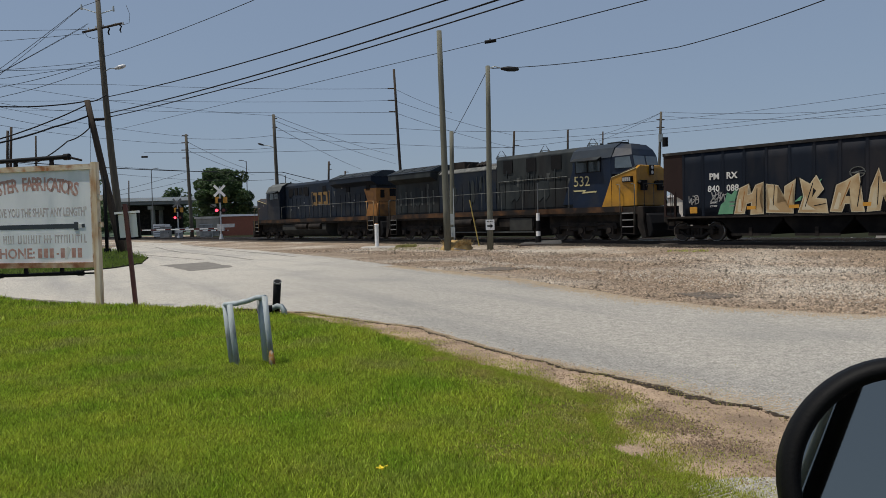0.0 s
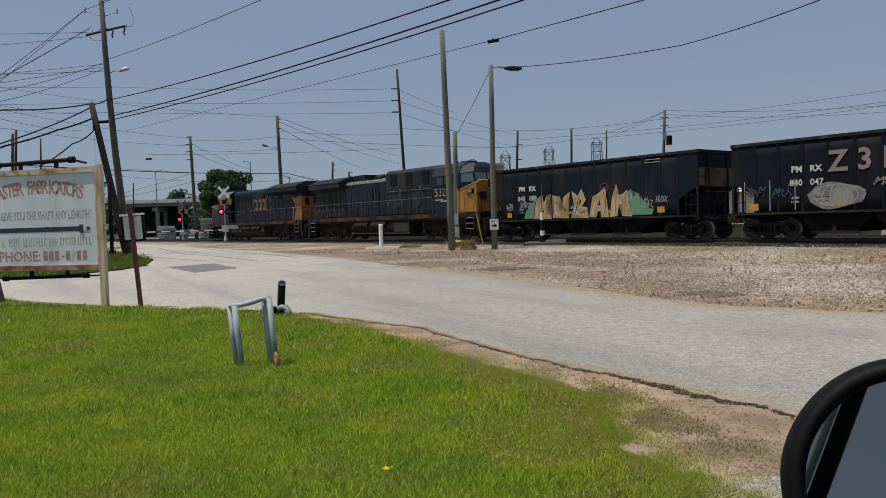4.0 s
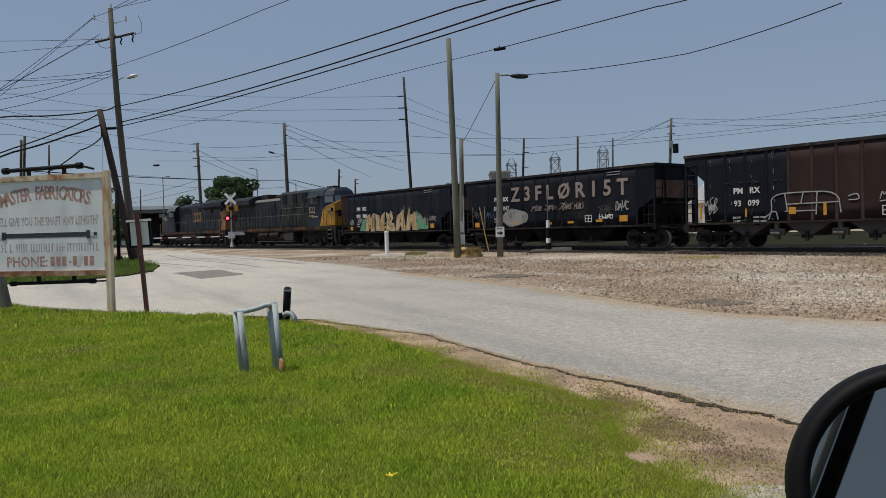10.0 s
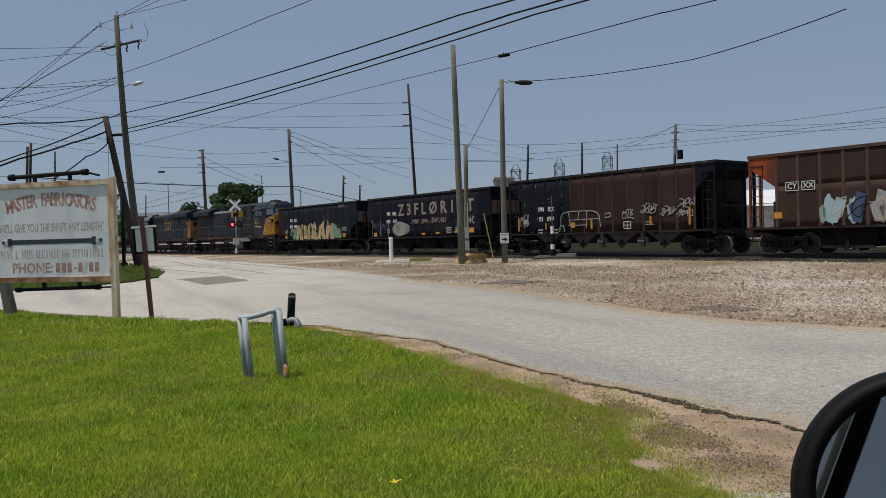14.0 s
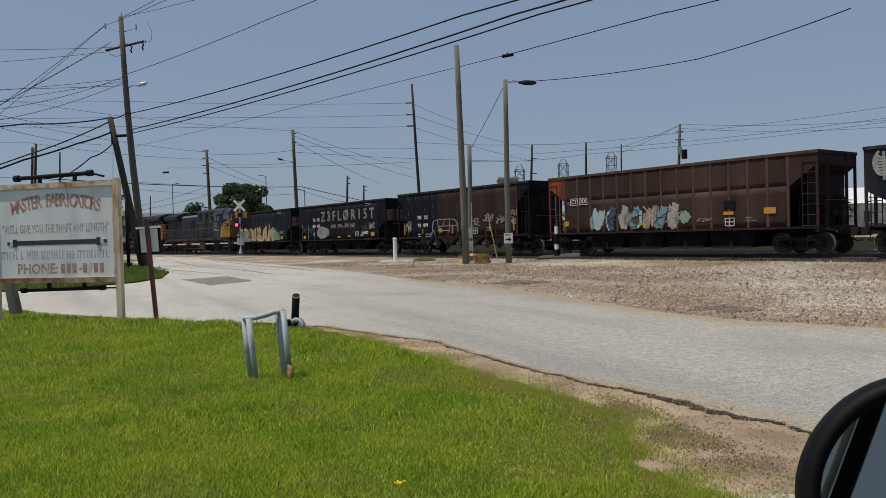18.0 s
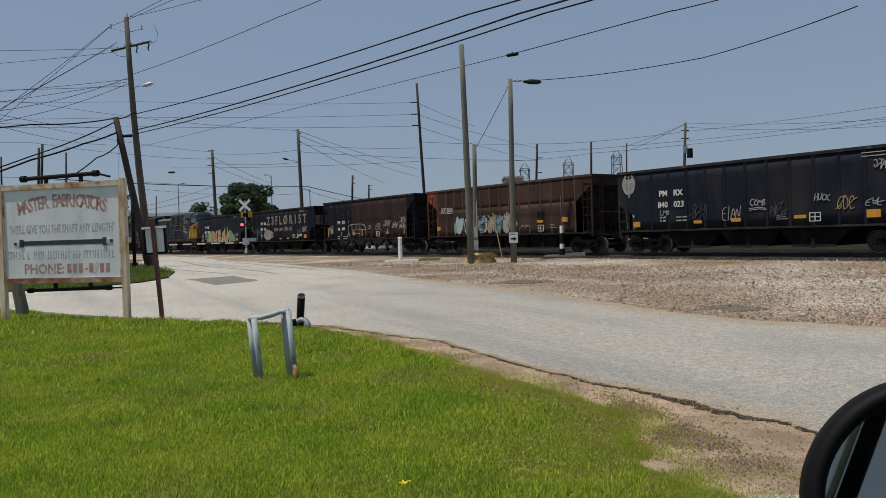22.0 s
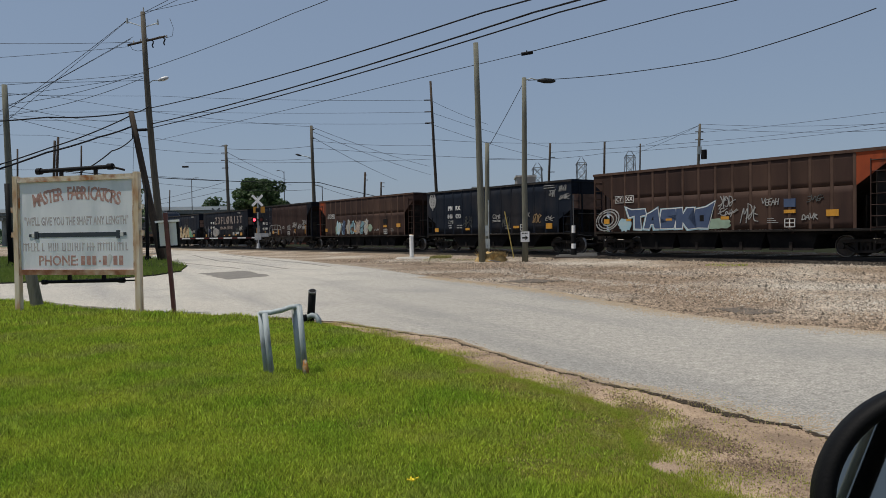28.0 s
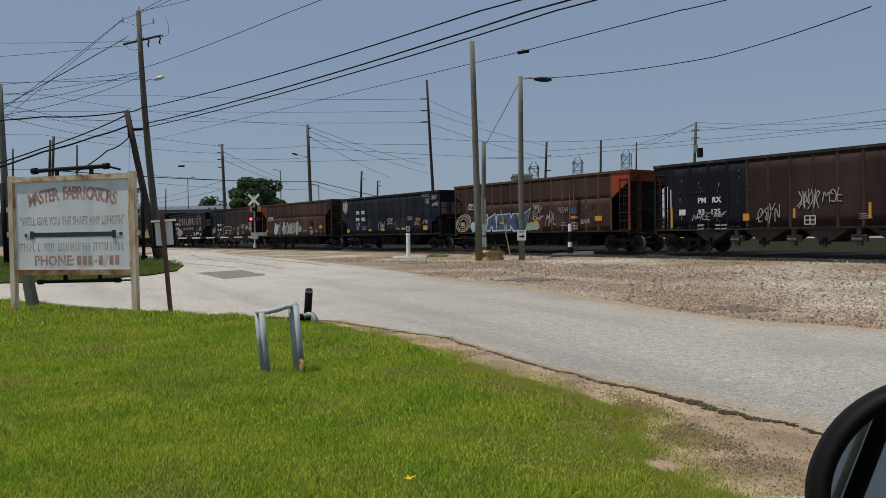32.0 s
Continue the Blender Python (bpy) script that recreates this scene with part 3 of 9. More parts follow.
# ---- the train: cars in their own space, x towards the near end, y away from the road, z up from the rail ----
def car_pose(s, t=0.0, turned=0):
    s = s - SPEED * t + 0.5 * SLOWING * t * t
    p = on_track(s, TRACK_D, RAIL_Z)
    return pose(p.x, p.y, p.z, 0, 0, math.degrees(PHI + bend(s)) + turned)


MOVERS, WHEELS = [], []


def wheel_mesh(r):
    """Two flanged wheels on their axle, turned from one profile (y, radius, bright)."""
    half = [(-1.0, 0.0, 0), (-1.0, 0.085, 0), (-0.81, 0.085, 0), (-0.81, 0.30 * r, 0), (-0.775, 0.34 * r, 0), (-0.765, 0.84 * r, 0), (-0.795, 0.90 * r, 0), (-0.797, 0.95 * r, 1), (-0.785, r, 1), (-0.685, r + 0.003, 0), (-0.665, r + 0.025, 0), (-0.635, r + 0.022, 0), (-0.635, 0.86 * r, 0), (-0.68, 0.80 * r, 0), (-0.68, 0.32 * r, 0), (-0.62, 0.28 * r, 0), (-0.62, 0.085, 0)]
    flip = [(-y, q, 0) for y, q, m in half[::-1]]
    prof = half + flip
    bm, n = B(), 28
    rings = [[bm.verts.new((q * math.cos(2 * math.pi * i / n), y, q * math.sin(2 * math.pi * i / n))) for i in range(n)] if q else [bm.verts.new((0, y, 0))] for y, q, m in prof]
    for (p, q), (y, rad, bright) in zip(zip(rings, rings[1:]), prof):
        for i in range(n):
            j = (i + 1) % n
            ring = [p[0], q[j], q[i]] if len(p) == 1 else [p[i], p[j], q[0]] if len(q) == 1 else [p[i], p[j], q[j], q[i]]
            bm.faces.new(ring).material_index = bright
    bmesh.ops.recalc_face_normals(bm, faces=bm.faces[:])
    me = mesh_of("wheelset", bm, M_WHEEL)
    me.materials.append(M_TREAD)
    return me


ME_WHEEL, ME_LWHEEL = wheel_mesh(0.43), wheel_mesh(0.51)


def side_frame(bm, y):
    """Cast side frame of a two-axle truck, open above the springs."""
    w = 0.09
    outline = [(-1.05, 0.58), (-0.95, 0.66), (-0.45, 0.70), (0.45, 0.70), (0.95, 0.66), (1.05, 0.58), (1.05, 0.36), (0.72, 0.33), (0.35, 0.16), (-0.35, 0.16), (-0.72, 0.33), (-1.05, 0.36)]
    prism(bm, [outline[i] for i in (0, 1, 2, 3, 4, 5)] + [(0.95, 0.53), (0.4, 0.57), (-0.4, 0.57), (-0.95, 0.53)], y - w, y + w)
    prism(bm, [(-0.42, 0.17), (0.42, 0.17), (0.42, 0.27), (-0.42, 0.27)], y - w, y + w)
    for k in (-1, 1):
        prism(bm, [(k * 0.40, 0.17), (k * 0.40, 0.29), (k * 0.92, 0.58), (k * 0.98, 0.48)], y - w * 0.9, y + w * 0.9)
        prism(bm, [(k * 0.28, 0.27), (k * 0.38, 0.27), (k * 0.38, 0.58), (k * 0.28, 0.58)], y - w * 0.8, y + w * 0.8)
        rod(bm, (k * 0.88, y - 0.16, 0.43), (k * 0.88, y + 0.05, 0.43), 0.13, n=12)
    for k in (-0.16, 0, 0.16):
        rod(bm, (k, y, 0.27), (k, y, 0.55), 0.06, n=8)


def truck(car, x):
    bm = B()
    side_frame(bm, -1.02)
    side_frame(bm, 1.02)
    box(bm, -0.2, 0.2, -1.05, 1.05, 0.42, 0.62)
    box(bm, -0.42, 0.42, -0.6, 0.6, 0.28, 0.60)
    me = mesh_of("side_frame", bm, M_UNDER)
    base = part("truck", me, M_UNDER, car, "black cast-steel two-axle truck")
    base.location = (x, 0, 0)
    for k in (-0.88, 0.88):
        w = new("wheelset", ME_WHEEL)
        w.parent = base
        w.location = (k, 0, 0.43)
        WHEELS.append((w, 0.43, (k, 0, 0.43)))
    return base


def coupler(bm, x, sgn):
    box(bm, *sorted((x, x + sgn * 0.62)), -0.10, 0.10, 0.76, 0.98)
    box(bm, *sorted((x + sgn * 0.52, x + sgn * 0.82)), -0.16, 0.16, 0.70, 1.04)


TUB_Z = 0.30
SKIN = -1.624                       # face of the paint on the side that looks at the road
M_ENDBROWN = mat("dusty brown end plate", (0.26, 0.165, 0.125), (0.19, 0.122, 0.095), 2.0, 0.8, c3=(0.11, 0.075, 0.06), s3=1.2, m3=0.55, spec=0.1)
M_LIP = mat("scuffed dark top chord", (0.035, 0.032, 0.03), (0.018, 0.017, 0.017), 3.0, 0.7, c3=(0.09, 0.08, 0.07), s3=2.5, m3=0.62, spec=0.15)


def dished(bm, x0, x1, z0, z1, y, depth):
    """A thin side panel pressed in a little between its edges."""
    nx, nz = 6, 6
    g = []
    for j in range(nz + 1):
        v = 2 * j / nz - 1
        g.append([bm.verts.new((x0 + (x1 - x0) * i / nx, y + depth * (1 - (2 * i / nx - 1) ** 2) * (1 - v ** 2), z0 + (z1 - z0) * j / nz)) for i in range(nx + 1)])
    for a, b in zip(g, g[1:]):
        for i in range(nx):
            bm.faces.new((a[i], a[i + 1], b[i + 1], b[i])).smooth = True
    back = [bm.verts.new((x, y + depth + 0.012, z)) for x, z in ((x0, z0), (x1, z0), (x1, z1), (x0, z1))]
    bm.faces.new(back[::-1])
    rim = [g[0], [r[-1] for r in g], g[-1][::-1], [r[0] for r in g][::-1]]
    for k, edge in enumerate(rim):
        for p, q in zip(edge, edge[1:]):
            bm.faces.new((q, p, back[k])) if q is not edge[-1] else bm.faces.new((q, p, back[k], back[(k + 1) % 4]))
    return bm


def hopper(s0, s1, H, name, label, paint, kind, ends=(None, None), panels=12):
    """An open-top coal hopper between s0 and s1 on the track, of height H above the rail."""
    L = s1 - s0
    a = L / 2
    car = thing(name, label, "freight car", car_pose((s0 + s1) / 2), group="coal train cars")
    MOVERS.append((car, (s0 + s1) / 2, 0))
    W, zb, zt = 1.60, 1.12, H - 0.12
    cut = 1.22 if kind == "four" else 1.05
    outer, inner = {"three": (0.44, 0.24), "four": (0.82, 0.53), "vees": (0.88, 0.58)}[kind]
    zo, zi = zb + (H - zb) * outer, zb + (H - zb) * inner
    side = [(-a, zt), (-a, zo), (-a + cut, zi), (-a + cut, zb), (a - cut, zb), (a - cut, zi), (a, zo), (a, zt)]
    for y0, y1 in ((-W + 0.045, -W + 0.06), (W - 0.06, W)):
        bm = B()
        prism(bm, side, y0, y1)
        part("side_sheet", bm, paint, car)
    # brown cars get the lightened copy, so ribs look sunlit
    lip = {M_BROWN: M_RIBBROWN, M_BROWN2: M_RIBMAROON}.get(paint, paint)
    rows = [(zb, zt)] if kind != "four" else [(zb, zb + (zt - zb) * 0.57), (zb + (zt - zb) * 0.575, zt)]
    for i in range(panels):
        x0 = -a + cut + (2 * a - 2 * cut) * i / panels
        x1 = -a + cut + (2 * a - 2 * cut) * (i + 1) / panels
        for z0, z1 in rows:
            bm = B()
            dished(bm, x0 + 0.004, x1 - 0.004, z0, z1, -W, 0.0025 if kind == "four" else 0.007)
            part("side_panel", bm, M_HOPBLACK if kind == "vees" and i < 4 else paint, car)
    for i in range(panels + 1):
        x = -a + cut + (2 * a - 2 * cut) * i / panels
        bm = B()
        prism(bm, [(x - 0.045, -W - 0.02), (x + 0.045, -W - 0.02), (x + 0.07, -W + 0.002), (x - 0.07, -W + 0.002)], zb + 0.01, zt - 0.01, 'z')
        part("side_rib", bm, M_HOPBLACK if kind == "vees" and i < 4 else lip, car)
    for k in (-1, 1):               # side plates over the open ends
        bm = B()
        prism(bm, [(k * a, zt), (k * a, zo), (k * (a - cut), zi), (k * (a - cut), zt)], -W - 0.003, -W + 0.044)
        part("corner_plate", bm, ends[0 if k < 0 else 1] or paint, car)
    for y in (-1, 1):
        bm = B()
        box(bm, -a - 0.03, a + 0.03, *sorted((y * (W - 0.08), y * (W + 0.045))), H - 0.12, H)
        part("top_chord", bm, M_LIP if paint in (M_HOPBLUE, M_HOPBLACK, M_BROWN2) else lip, car, bevel=0.015)
        bm = B()
        box(bm, -a + 0.06, a - 0.06, *sorted((y * (W - 0.16), y * (W + 0.022))), zb - 0.09, zb - 0.002)
        part("side_sill", bm, M_UNDER, car, bevel=0.01)
    for k in (-1, 1):
        mt = ends[0 if k < 0 else 1] or paint
        slope = (zo - zi) / cut
        run = (zo - 0.95) / slope
        bm = B()
        prism(bm, [(k * (a - 0.05), zo), (k * (a - 0.05 - run), 0.95), (k * (a - 0.15 - run), 0.95), (k * (a - 0.15), zo + 0.03)], -W + 0.065, W - 0.065)
        # orange ends: darker brown paint here stands in for shade on the slope
        part("end_slope_sheet", bm, M_BROWN2 if mt is M_ORANGE else paint, car)
        bm = B()
        split = zo + (zt - zo) * 0.55 if kind == "three" else zo
        box(bm, *sorted((k * (a - 0.02), k * (a - 0.07))), -W + 0.062, W - 0.062, split + 0.004 if kind == "three" else split - 0.02, zt)
        part("end_wall", bm, mt, car)
        if kind == "three":
            bm = B()
            box(bm, *sorted((k * (a - 0.015), k * (a - 0.07))), -W + 0.062, W - 0.062, zo - 0.02, split)
            part("end_plate", bm, M_ENDBROWN, car, "dusty brown lower end plate")
        bm = B()
        box(bm, *sorted((k * a - k * 0.04, k * a + k * 0.05)), -W, W, H - 0.13, H + 0.003)
        part("end_chord", bm, mt, car)
        for y in (-W + 0.045, W - 0.045):
            bm = B()
            box(bm, *sorted((k * (a + 0.012), k * (a - 0.09))), y - 0.045, y + 0.03, 1.08, H - 0.13)
            part("corner_post", bm, mt, car)
        for y in (-0.78, 0.78):
            bm = B()
            box(bm, *sorted((k * (a + 0.02), k * (a - 0.07))), y - 0.05, y + 0.05, 1.1, H - 0.13)
            part("end_post", bm, mt, car)
        top = H - 0.25
        bm = B()
        rod(bm, (k * (a + 0.03), -1.05, 1.0), (k * (a + 0.03), -1.05, top), 0.022, n=6)
        n = int((top - 1.15) / 0.42)
        for r in range(n + 1):
            rod(bm, (k * (a + 0.03), -1.53, 1.15 + r * 0.42), (k * (a + 0.03), -1.05, 1.15 + r * 0.42), 0.018, n=6)
        part("end_ladder", bm, M_RIBMAROON if mt is M_ORANGE else mt if kind != "vees" else M_HOPBLACK, car, "steel ladder on the car end")
        top = zo - 0.15 if kind == "three" else H - 0.4
        bm = B()
        rod(bm, (k * (a - 0.62), -W - 0.02, 1.0), (k * (a - 0.62), -W - 0.02, top), 0.022, n=6)
        n = max(2, int((top - 1.15) / 0.42))
        for r in range(n + 1):
            rod(bm, (k * (a - 0.05), -W - 0.02, 1.15 + r * 0.42), (k * (a - 0.62), -W - 0.02, 1.15 + r * 0.42), 0.018, n=6)
        part("side_ladder", bm, M_RIBMAROON if mt is M_ORANGE else mt, car, "steel ladder on the car side")
        bm = B()
        tube(bm, [(k * (a + 0.04), -1.1, 2.15), (k * (a + 0.12), -0.95, 2.15), (k * (a + 0.12), 1.35, 2.15), (k * (a + 0.04), 1.5, 2.15)], 0.018, 6)
        part("end_grab_rail", bm, M_HANDRAIL, car, "pale worn grab rail")
        bm = B()
        box(bm, *sorted((k * (a - cut - 0.2), k * a)), -W + 0.02, W - 0.02, 1.03, 1.10)
        box(bm, *sorted((k * (a - 0.16), k * (a + 0.02))), -W, W, 0.90, 1.12)
        part("end_platform", bm, M_UNDER, car)
        bm = B()
        box(bm, *sorted((k * (a - 1.1), k * (a - 1.05))), -1.0, 1.0, 1.1, 1.1 + (zi - 1.1) * 0.8)
        box(bm, *sorted((k * (a - 1.6), k * (a - 0.2))), -0.06, 0.06, 1.1, 1.1 + (zi - 1.1) * 0.7)
        if k > 0:                   # added plate behind the brake gear, keeps the open end dark
            prism(bm, [(a - 0.50, 1.1), (a - 0.46, 1.1), (a - 0.46, zo - slope * 0.5), (a - 0.50, zo - slope * 0.5)], -W + 0.12, W - 0.07)
        part("end_bulkhead", bm, M_UNDER, car, "dark plates closing the space under the end slope")
        bm = B()
        coupler(bm, k * a, k)
        part("coupler", bm, M_UNDER, car, bevel=0.02)
        bm = B()
        tube(bm, [(k * (a + 0.1), 0.35, 0.9), (k * (a + 0.25), 0.38, 0.62), (k * (a + 0.55), 0.36, 0.5), (k * (a + 0.8), 0.3, 0.52)], 0.028)
        part("air_hose", bm, M_UNDER, car)
        bm = B()
        tube(bm, [(k * (a + 0.14), -1.3, 1.02), (k * (a + 0.2), -0.6, 0.92), (k * (a + 0.2), -0.15, 0.95)], 0.02, 6)
        part("uncoupling_lever", bm, M_RUSTDARK, car, "bent uncoupling lever")
        for y in (-1.45, 1.45):
            bm = B()
            tube(bm, [(k * (a - 0.12), y, 1.0), (k * (a - 0.12), y * 1.03, 0.55), (k * (a - 0.52), y * 1.03, 0.55), (k * (a - 0.52), y, 1.0)], 0.022, 6)
            part("sill_step", bm, M_UNDER, car)
    # brake gear on the near end
    bm = B()
    rod(bm, (a + 0.02, 0.25, 2.05), (a + 0.10, 0.25, 2.05), 0.27, 0.26, 16)
    rod(bm, (a + 0.10, 0.25, 2.05), (a + 0.14, 0.25, 2.05), 0.06, n=8)
    wheel = part("brake_wheel", bm, M_UNDER, car, "black hand brake wheel")
    bm = B()
    box(bm, a - 0.2, a + 0.01, 0.05, 0.5, 1.75, 2.35)
    rod(bm, (a - 0.1, 0.3, 1.1), (a - 0.1, 0.3, 1.8), 0.03, n=6)
    part("brake_housing", bm, M_UNDER, car, bevel=0.02)
    bm = B()
    rod(bm, (a - 0.95, -0.55, 1.42), (a - 0.25, -0.55, 1.42), 0.17, n=14)
    part("brake_reservoir", bm, M_UNDER, car)
    bm = B()
    rod(bm, (a - 0.8, 0.9, 1.36), (a - 0.2, 0.9, 1.36), 0.22, n=14)
    part("brake_cylinder", bm, M_UNDER, car)
    bm = B()
    box(bm, -a + 0.2, a - 0.2, -0.22, 0.22, 0.72, 1.05)
    part("centre_sill", bm, M_UNDER, car)
    bm = B()
    box(bm, -a + 2.6, a - 2.6, -W + 0.07, W - 0.07, zb - 0.09, zb - 0.03)
    part("floor_sheet", bm, M_UNDER, car)
    # bays under the body
    if kind == "vees":
        for x in (-0.54, -0.18, 0.18, 0.54):
            xc = x * (a - cut) * 1.25
            bm = B()
            prism(bm, [(xc - 0.95, zb - 0.1), (xc - 0.16, 0.52), (xc + 0.16, 0.52), (xc + 0.95, zb - 0.1)], -1.35, 1.35)
            part("hopper_bay", bm, mat_bay, car)
            bm = B()
            box(bm, xc - 0.22, xc + 0.22, -1.4, -1.34, 0.40, 0.56)
            box(bm, xc - 0.06, xc + 0.06, -1.44, -1.34, 0.30, 0.70)
            part("bay_gate", bm, M_UNDER, car)
        for x in (-0.36, 0, 0.36):
            xc = x * (a - cut) * 1.25
            bm = B()
            box(bm, xc - 0.3, xc + 0.3, -1.36, -1.2, 0.52, 0.80)
            box(bm, xc - 0.08, xc + 0.08, -1.38, -1.18, 0.35, 1.1)
            rod(bm, (xc - 0.2, -1.42, 0.62), (xc + 0.2, -1.42, 0.62), 0.10, n=10)
            part("door_lock", bm, M_RUSTDARK, car)
    else:
        n = 3 if kind == "three" else 4
        x0, x1 = -a + 2.75, a - 2.75
        step = (x1 - x0) / n
        for i in range(n):
            xa, xb = x0 + step * i, x0 + step * (i + 1)
            foot = (0.20 if kind == "three" else 0.10) * step
            bm = B()
            prism(bm, [(xa - (0.7 if i == 0 else -0.02), zb - 0.1), (xa + 0.05, 0.86), (xa + foot, TUB_Z), (xb - foot, TUB_Z), (xb - 0.05, 0.86), (xb + (0.7 if i == n - 1 else -0.02), zb - 0.1)], -1.38, 1.38)
            part("hopper_bay", bm, M_BAYBLACK, car, "black hopper bay", bevel=0.02)
            bm = B()
            box(bm, xa + foot - 0.05, xb - foot + 0.05, -1.42, -1.36, TUB_Z - 0.05, TUB_Z + 0.05)
            box(bm, (xa + xb) / 2 - 0.07, (xa + xb) / 2 + 0.07, -1.44, -1.36, TUB_Z - 0.08, TUB_Z + 0.3)
            part("bay_gate", bm, M_UNDER, car)
    truck(car, -a + 1.25)
    truck(car, a - 1.08)
    return car, a, W


mat_bay = mat("dusty grey hopper bay", (0.075, 0.066, 0.060), (0.045, 0.041, 0.038), 2.0, 0.8)
M_BAYBLACK = mat("near-black bay plate", (0.0065, 0.0065, 0.007), (0.012, 0.0115, 0.0115), 2.5, 0.8, c3=(0.02, 0.018, 0.016), s3=1.2, m3=0.62, spec=0.06)
M_RUSTDARK = mat("grimy pale casting", (0.16, 0.145, 0.13), (0.08, 0.07, 0.062), 5.0, 0.8)


def face(x, z, y=SKIN):
    """A place on the near side of a car for lettering."""
    return Matrix.Translation((x, y, z)) @ Euler((math.pi / 2, 0, 0)).to_matrix().to_4x4()


def sticker(car, x, z, w, h, material=None, y=SKIN, name="reflective_sticker", label="yellow reflective sticker"):
    bm = B()
    box(bm, x - w / 2, x + w / 2, y - 0.006, y + 0.03, z - h / 2, z + h / 2)
    return part(name, bm, material or M_REFL, car, label)


# letters drawn by hand, as strokes in a unit box
HAND = {"A": (((0, 0), (0.45, 1), (0.9, 0)), ((0.15, 0.35), (0.8, 0.4))), "B": (((0.1, 0), (0.15, 1), (0.7, 0.85), (0.2, 0.5), (0.8, 0.25), (0.1, 0)),), "C": (((0.85, 0.85), (0.4, 1), (0.05, 0.5), (0.4, 0), (0.9, 0.15)),),
        "D": (((0.1, 0), (0.15, 1), (0.85, 0.6), (0.7, 0.1), (0.1, 0)),), "E": (((0.85, 1), (0.15, 0.9), (0.1, 0.05), (0.9, 0)), ((0.1, 0.5), (0.7, 0.52))), "F": (((0.1, 0), (0.15, 0.95), (0.9, 1)), ((0.12, 0.5), (0.7, 0.55))),
        "G": (((0.85, 0.9), (0.3, 1), (0.05, 0.4), (0.5, 0), (0.9, 0.3), (0.55, 0.4)),), "H": (((0.1, 0), (0.2, 1)), ((0.8, 0), (0.9, 1)), ((0.1, 0.45), (0.9, 0.55))), "I": (((0.4, 0), (0.5, 1)),), "K": (((0.1, 0), (0.15, 1)), ((0.85, 1), (0.2, 0.45), (0.95, -0.1))),
        "L": (((0.2, 1), (0.1, 0.05), (0.9, 0)),), "M": (((0, 0), (0.15, 1), (0.45, 0.35), (0.8, 1), (0.95, 0)),), "N": (((0.05, 0), (0.15, 1), (0.75, 0), (0.9, 1)),), "O": (((0.5, 1), (0.05, 0.55), (0.4, 0), (0.9, 0.4), (0.5, 1)),),
        "P": (((0.1, 0), (0.15, 1), (0.85, 0.8), (0.15, 0.45)),), "R": (((0.1, 0), (0.15, 1), (0.8, 0.8), (0.2, 0.5), (0.9, 0)),), "S": (((0.85, 0.95), (0.15, 0.8), (0.8, 0.35), (0.1, 0.0)),), "T": (((0.45, 0), (0.5, 1)), ((0, 0.9), (1, 1))),
        "U": (((0.1, 1), (0.15, 0.1), (0.7, 0.05), (0.9, 1)),), "V": (((0, 1), (0.4, 0), (0.95, 1)),), "Y": (((0.05, 1), (0.45, 0.5), (0.9, 1)), ((0.45, 0.5), (0.35, -0.15)))}


def glyph(rng):
    """An unreadable sign: letter strokes mirrored and turned about."""
    marks = HAND[rng.choice("ABDEFGKMNRSY")]
    fx, fy, sk = rng.choice((-1, 1)), rng.choice((-1, 1)), rng.uniform(-0.3, 0.4)
    out = [tuple((0.5 + fx * (u - 0.5) + sk * (v - 0.5), 0.5 + fy * (v - 0.5)) for u, v in st) for st in marks]
    if rng.random() < 0.5:
        out.append(((-0.15, rng.uniform(0.0, 0.3)), (0.5, rng.uniform(0.3, 0.6)), (1.25, rng.uniform(0.5, 1.1))))
    return out


def rounded(pts, n=3):
    """A stroke with its corners eased."""
    for _ in range(2):
        out = [pts[0]]
        for p, q in zip(pts, pts[1:]):
            out += [(p[0] * 0.75 + q[0] * 0.25, p[1] * 0.75 + q[1] * 0.25), (p[0] * 0.25 + q[0] * 0.75, p[1] * 0.25 + q[1] * 0.75)]
        pts = out + [pts[-1]]
    return pts


def tag(car, seed, x0, x1, z0, z1, material, w=0.045, word="", name="spray_tag", label="loose spray-painted tag", lines=0):
    """A quick hand-drawn tag; without a word, unreadable signs."""
    rng = random.Random(seed)
    bm = B()
    marks = [HAND[c] for c in word] if word else [glyph(rng) for _ in range(max(3, int((x1 - x0) / 0.22)))]
    step = (x1 - x0) / len(marks)
    rise = rng.uniform(-0.05, 0.1)
    for i, strokes_of in enumerate(marks):
        up, tall = rng.uniform(-0.06, 0.10) + rise * i / len(marks), rng.uniform(0.85, 1.15)
        for st in strokes_of:
            pts = [(x0 + step * (i + 0.0 + 1.12 * u + 0.16 * v), z0 + (z1 - z0) * (v * tall + up)) for u, v in rounded(st)]
            ribbon(bm, pts, SKIN - 0.004, w * 0.72)
    for k in range(lines):
        ribbon(bm, [(x0, z0 - 0.1 - 0.07 * k), (x0 + (x1 - x0) * 0.6, z0 - 0.06 - 0.07 * k), (x1, z0 - 0.12 - 0.05 * k)], SKIN - 0.004, w * 0.8)
    return tagged(part(name, bm, material, car, label), kind="stuff")


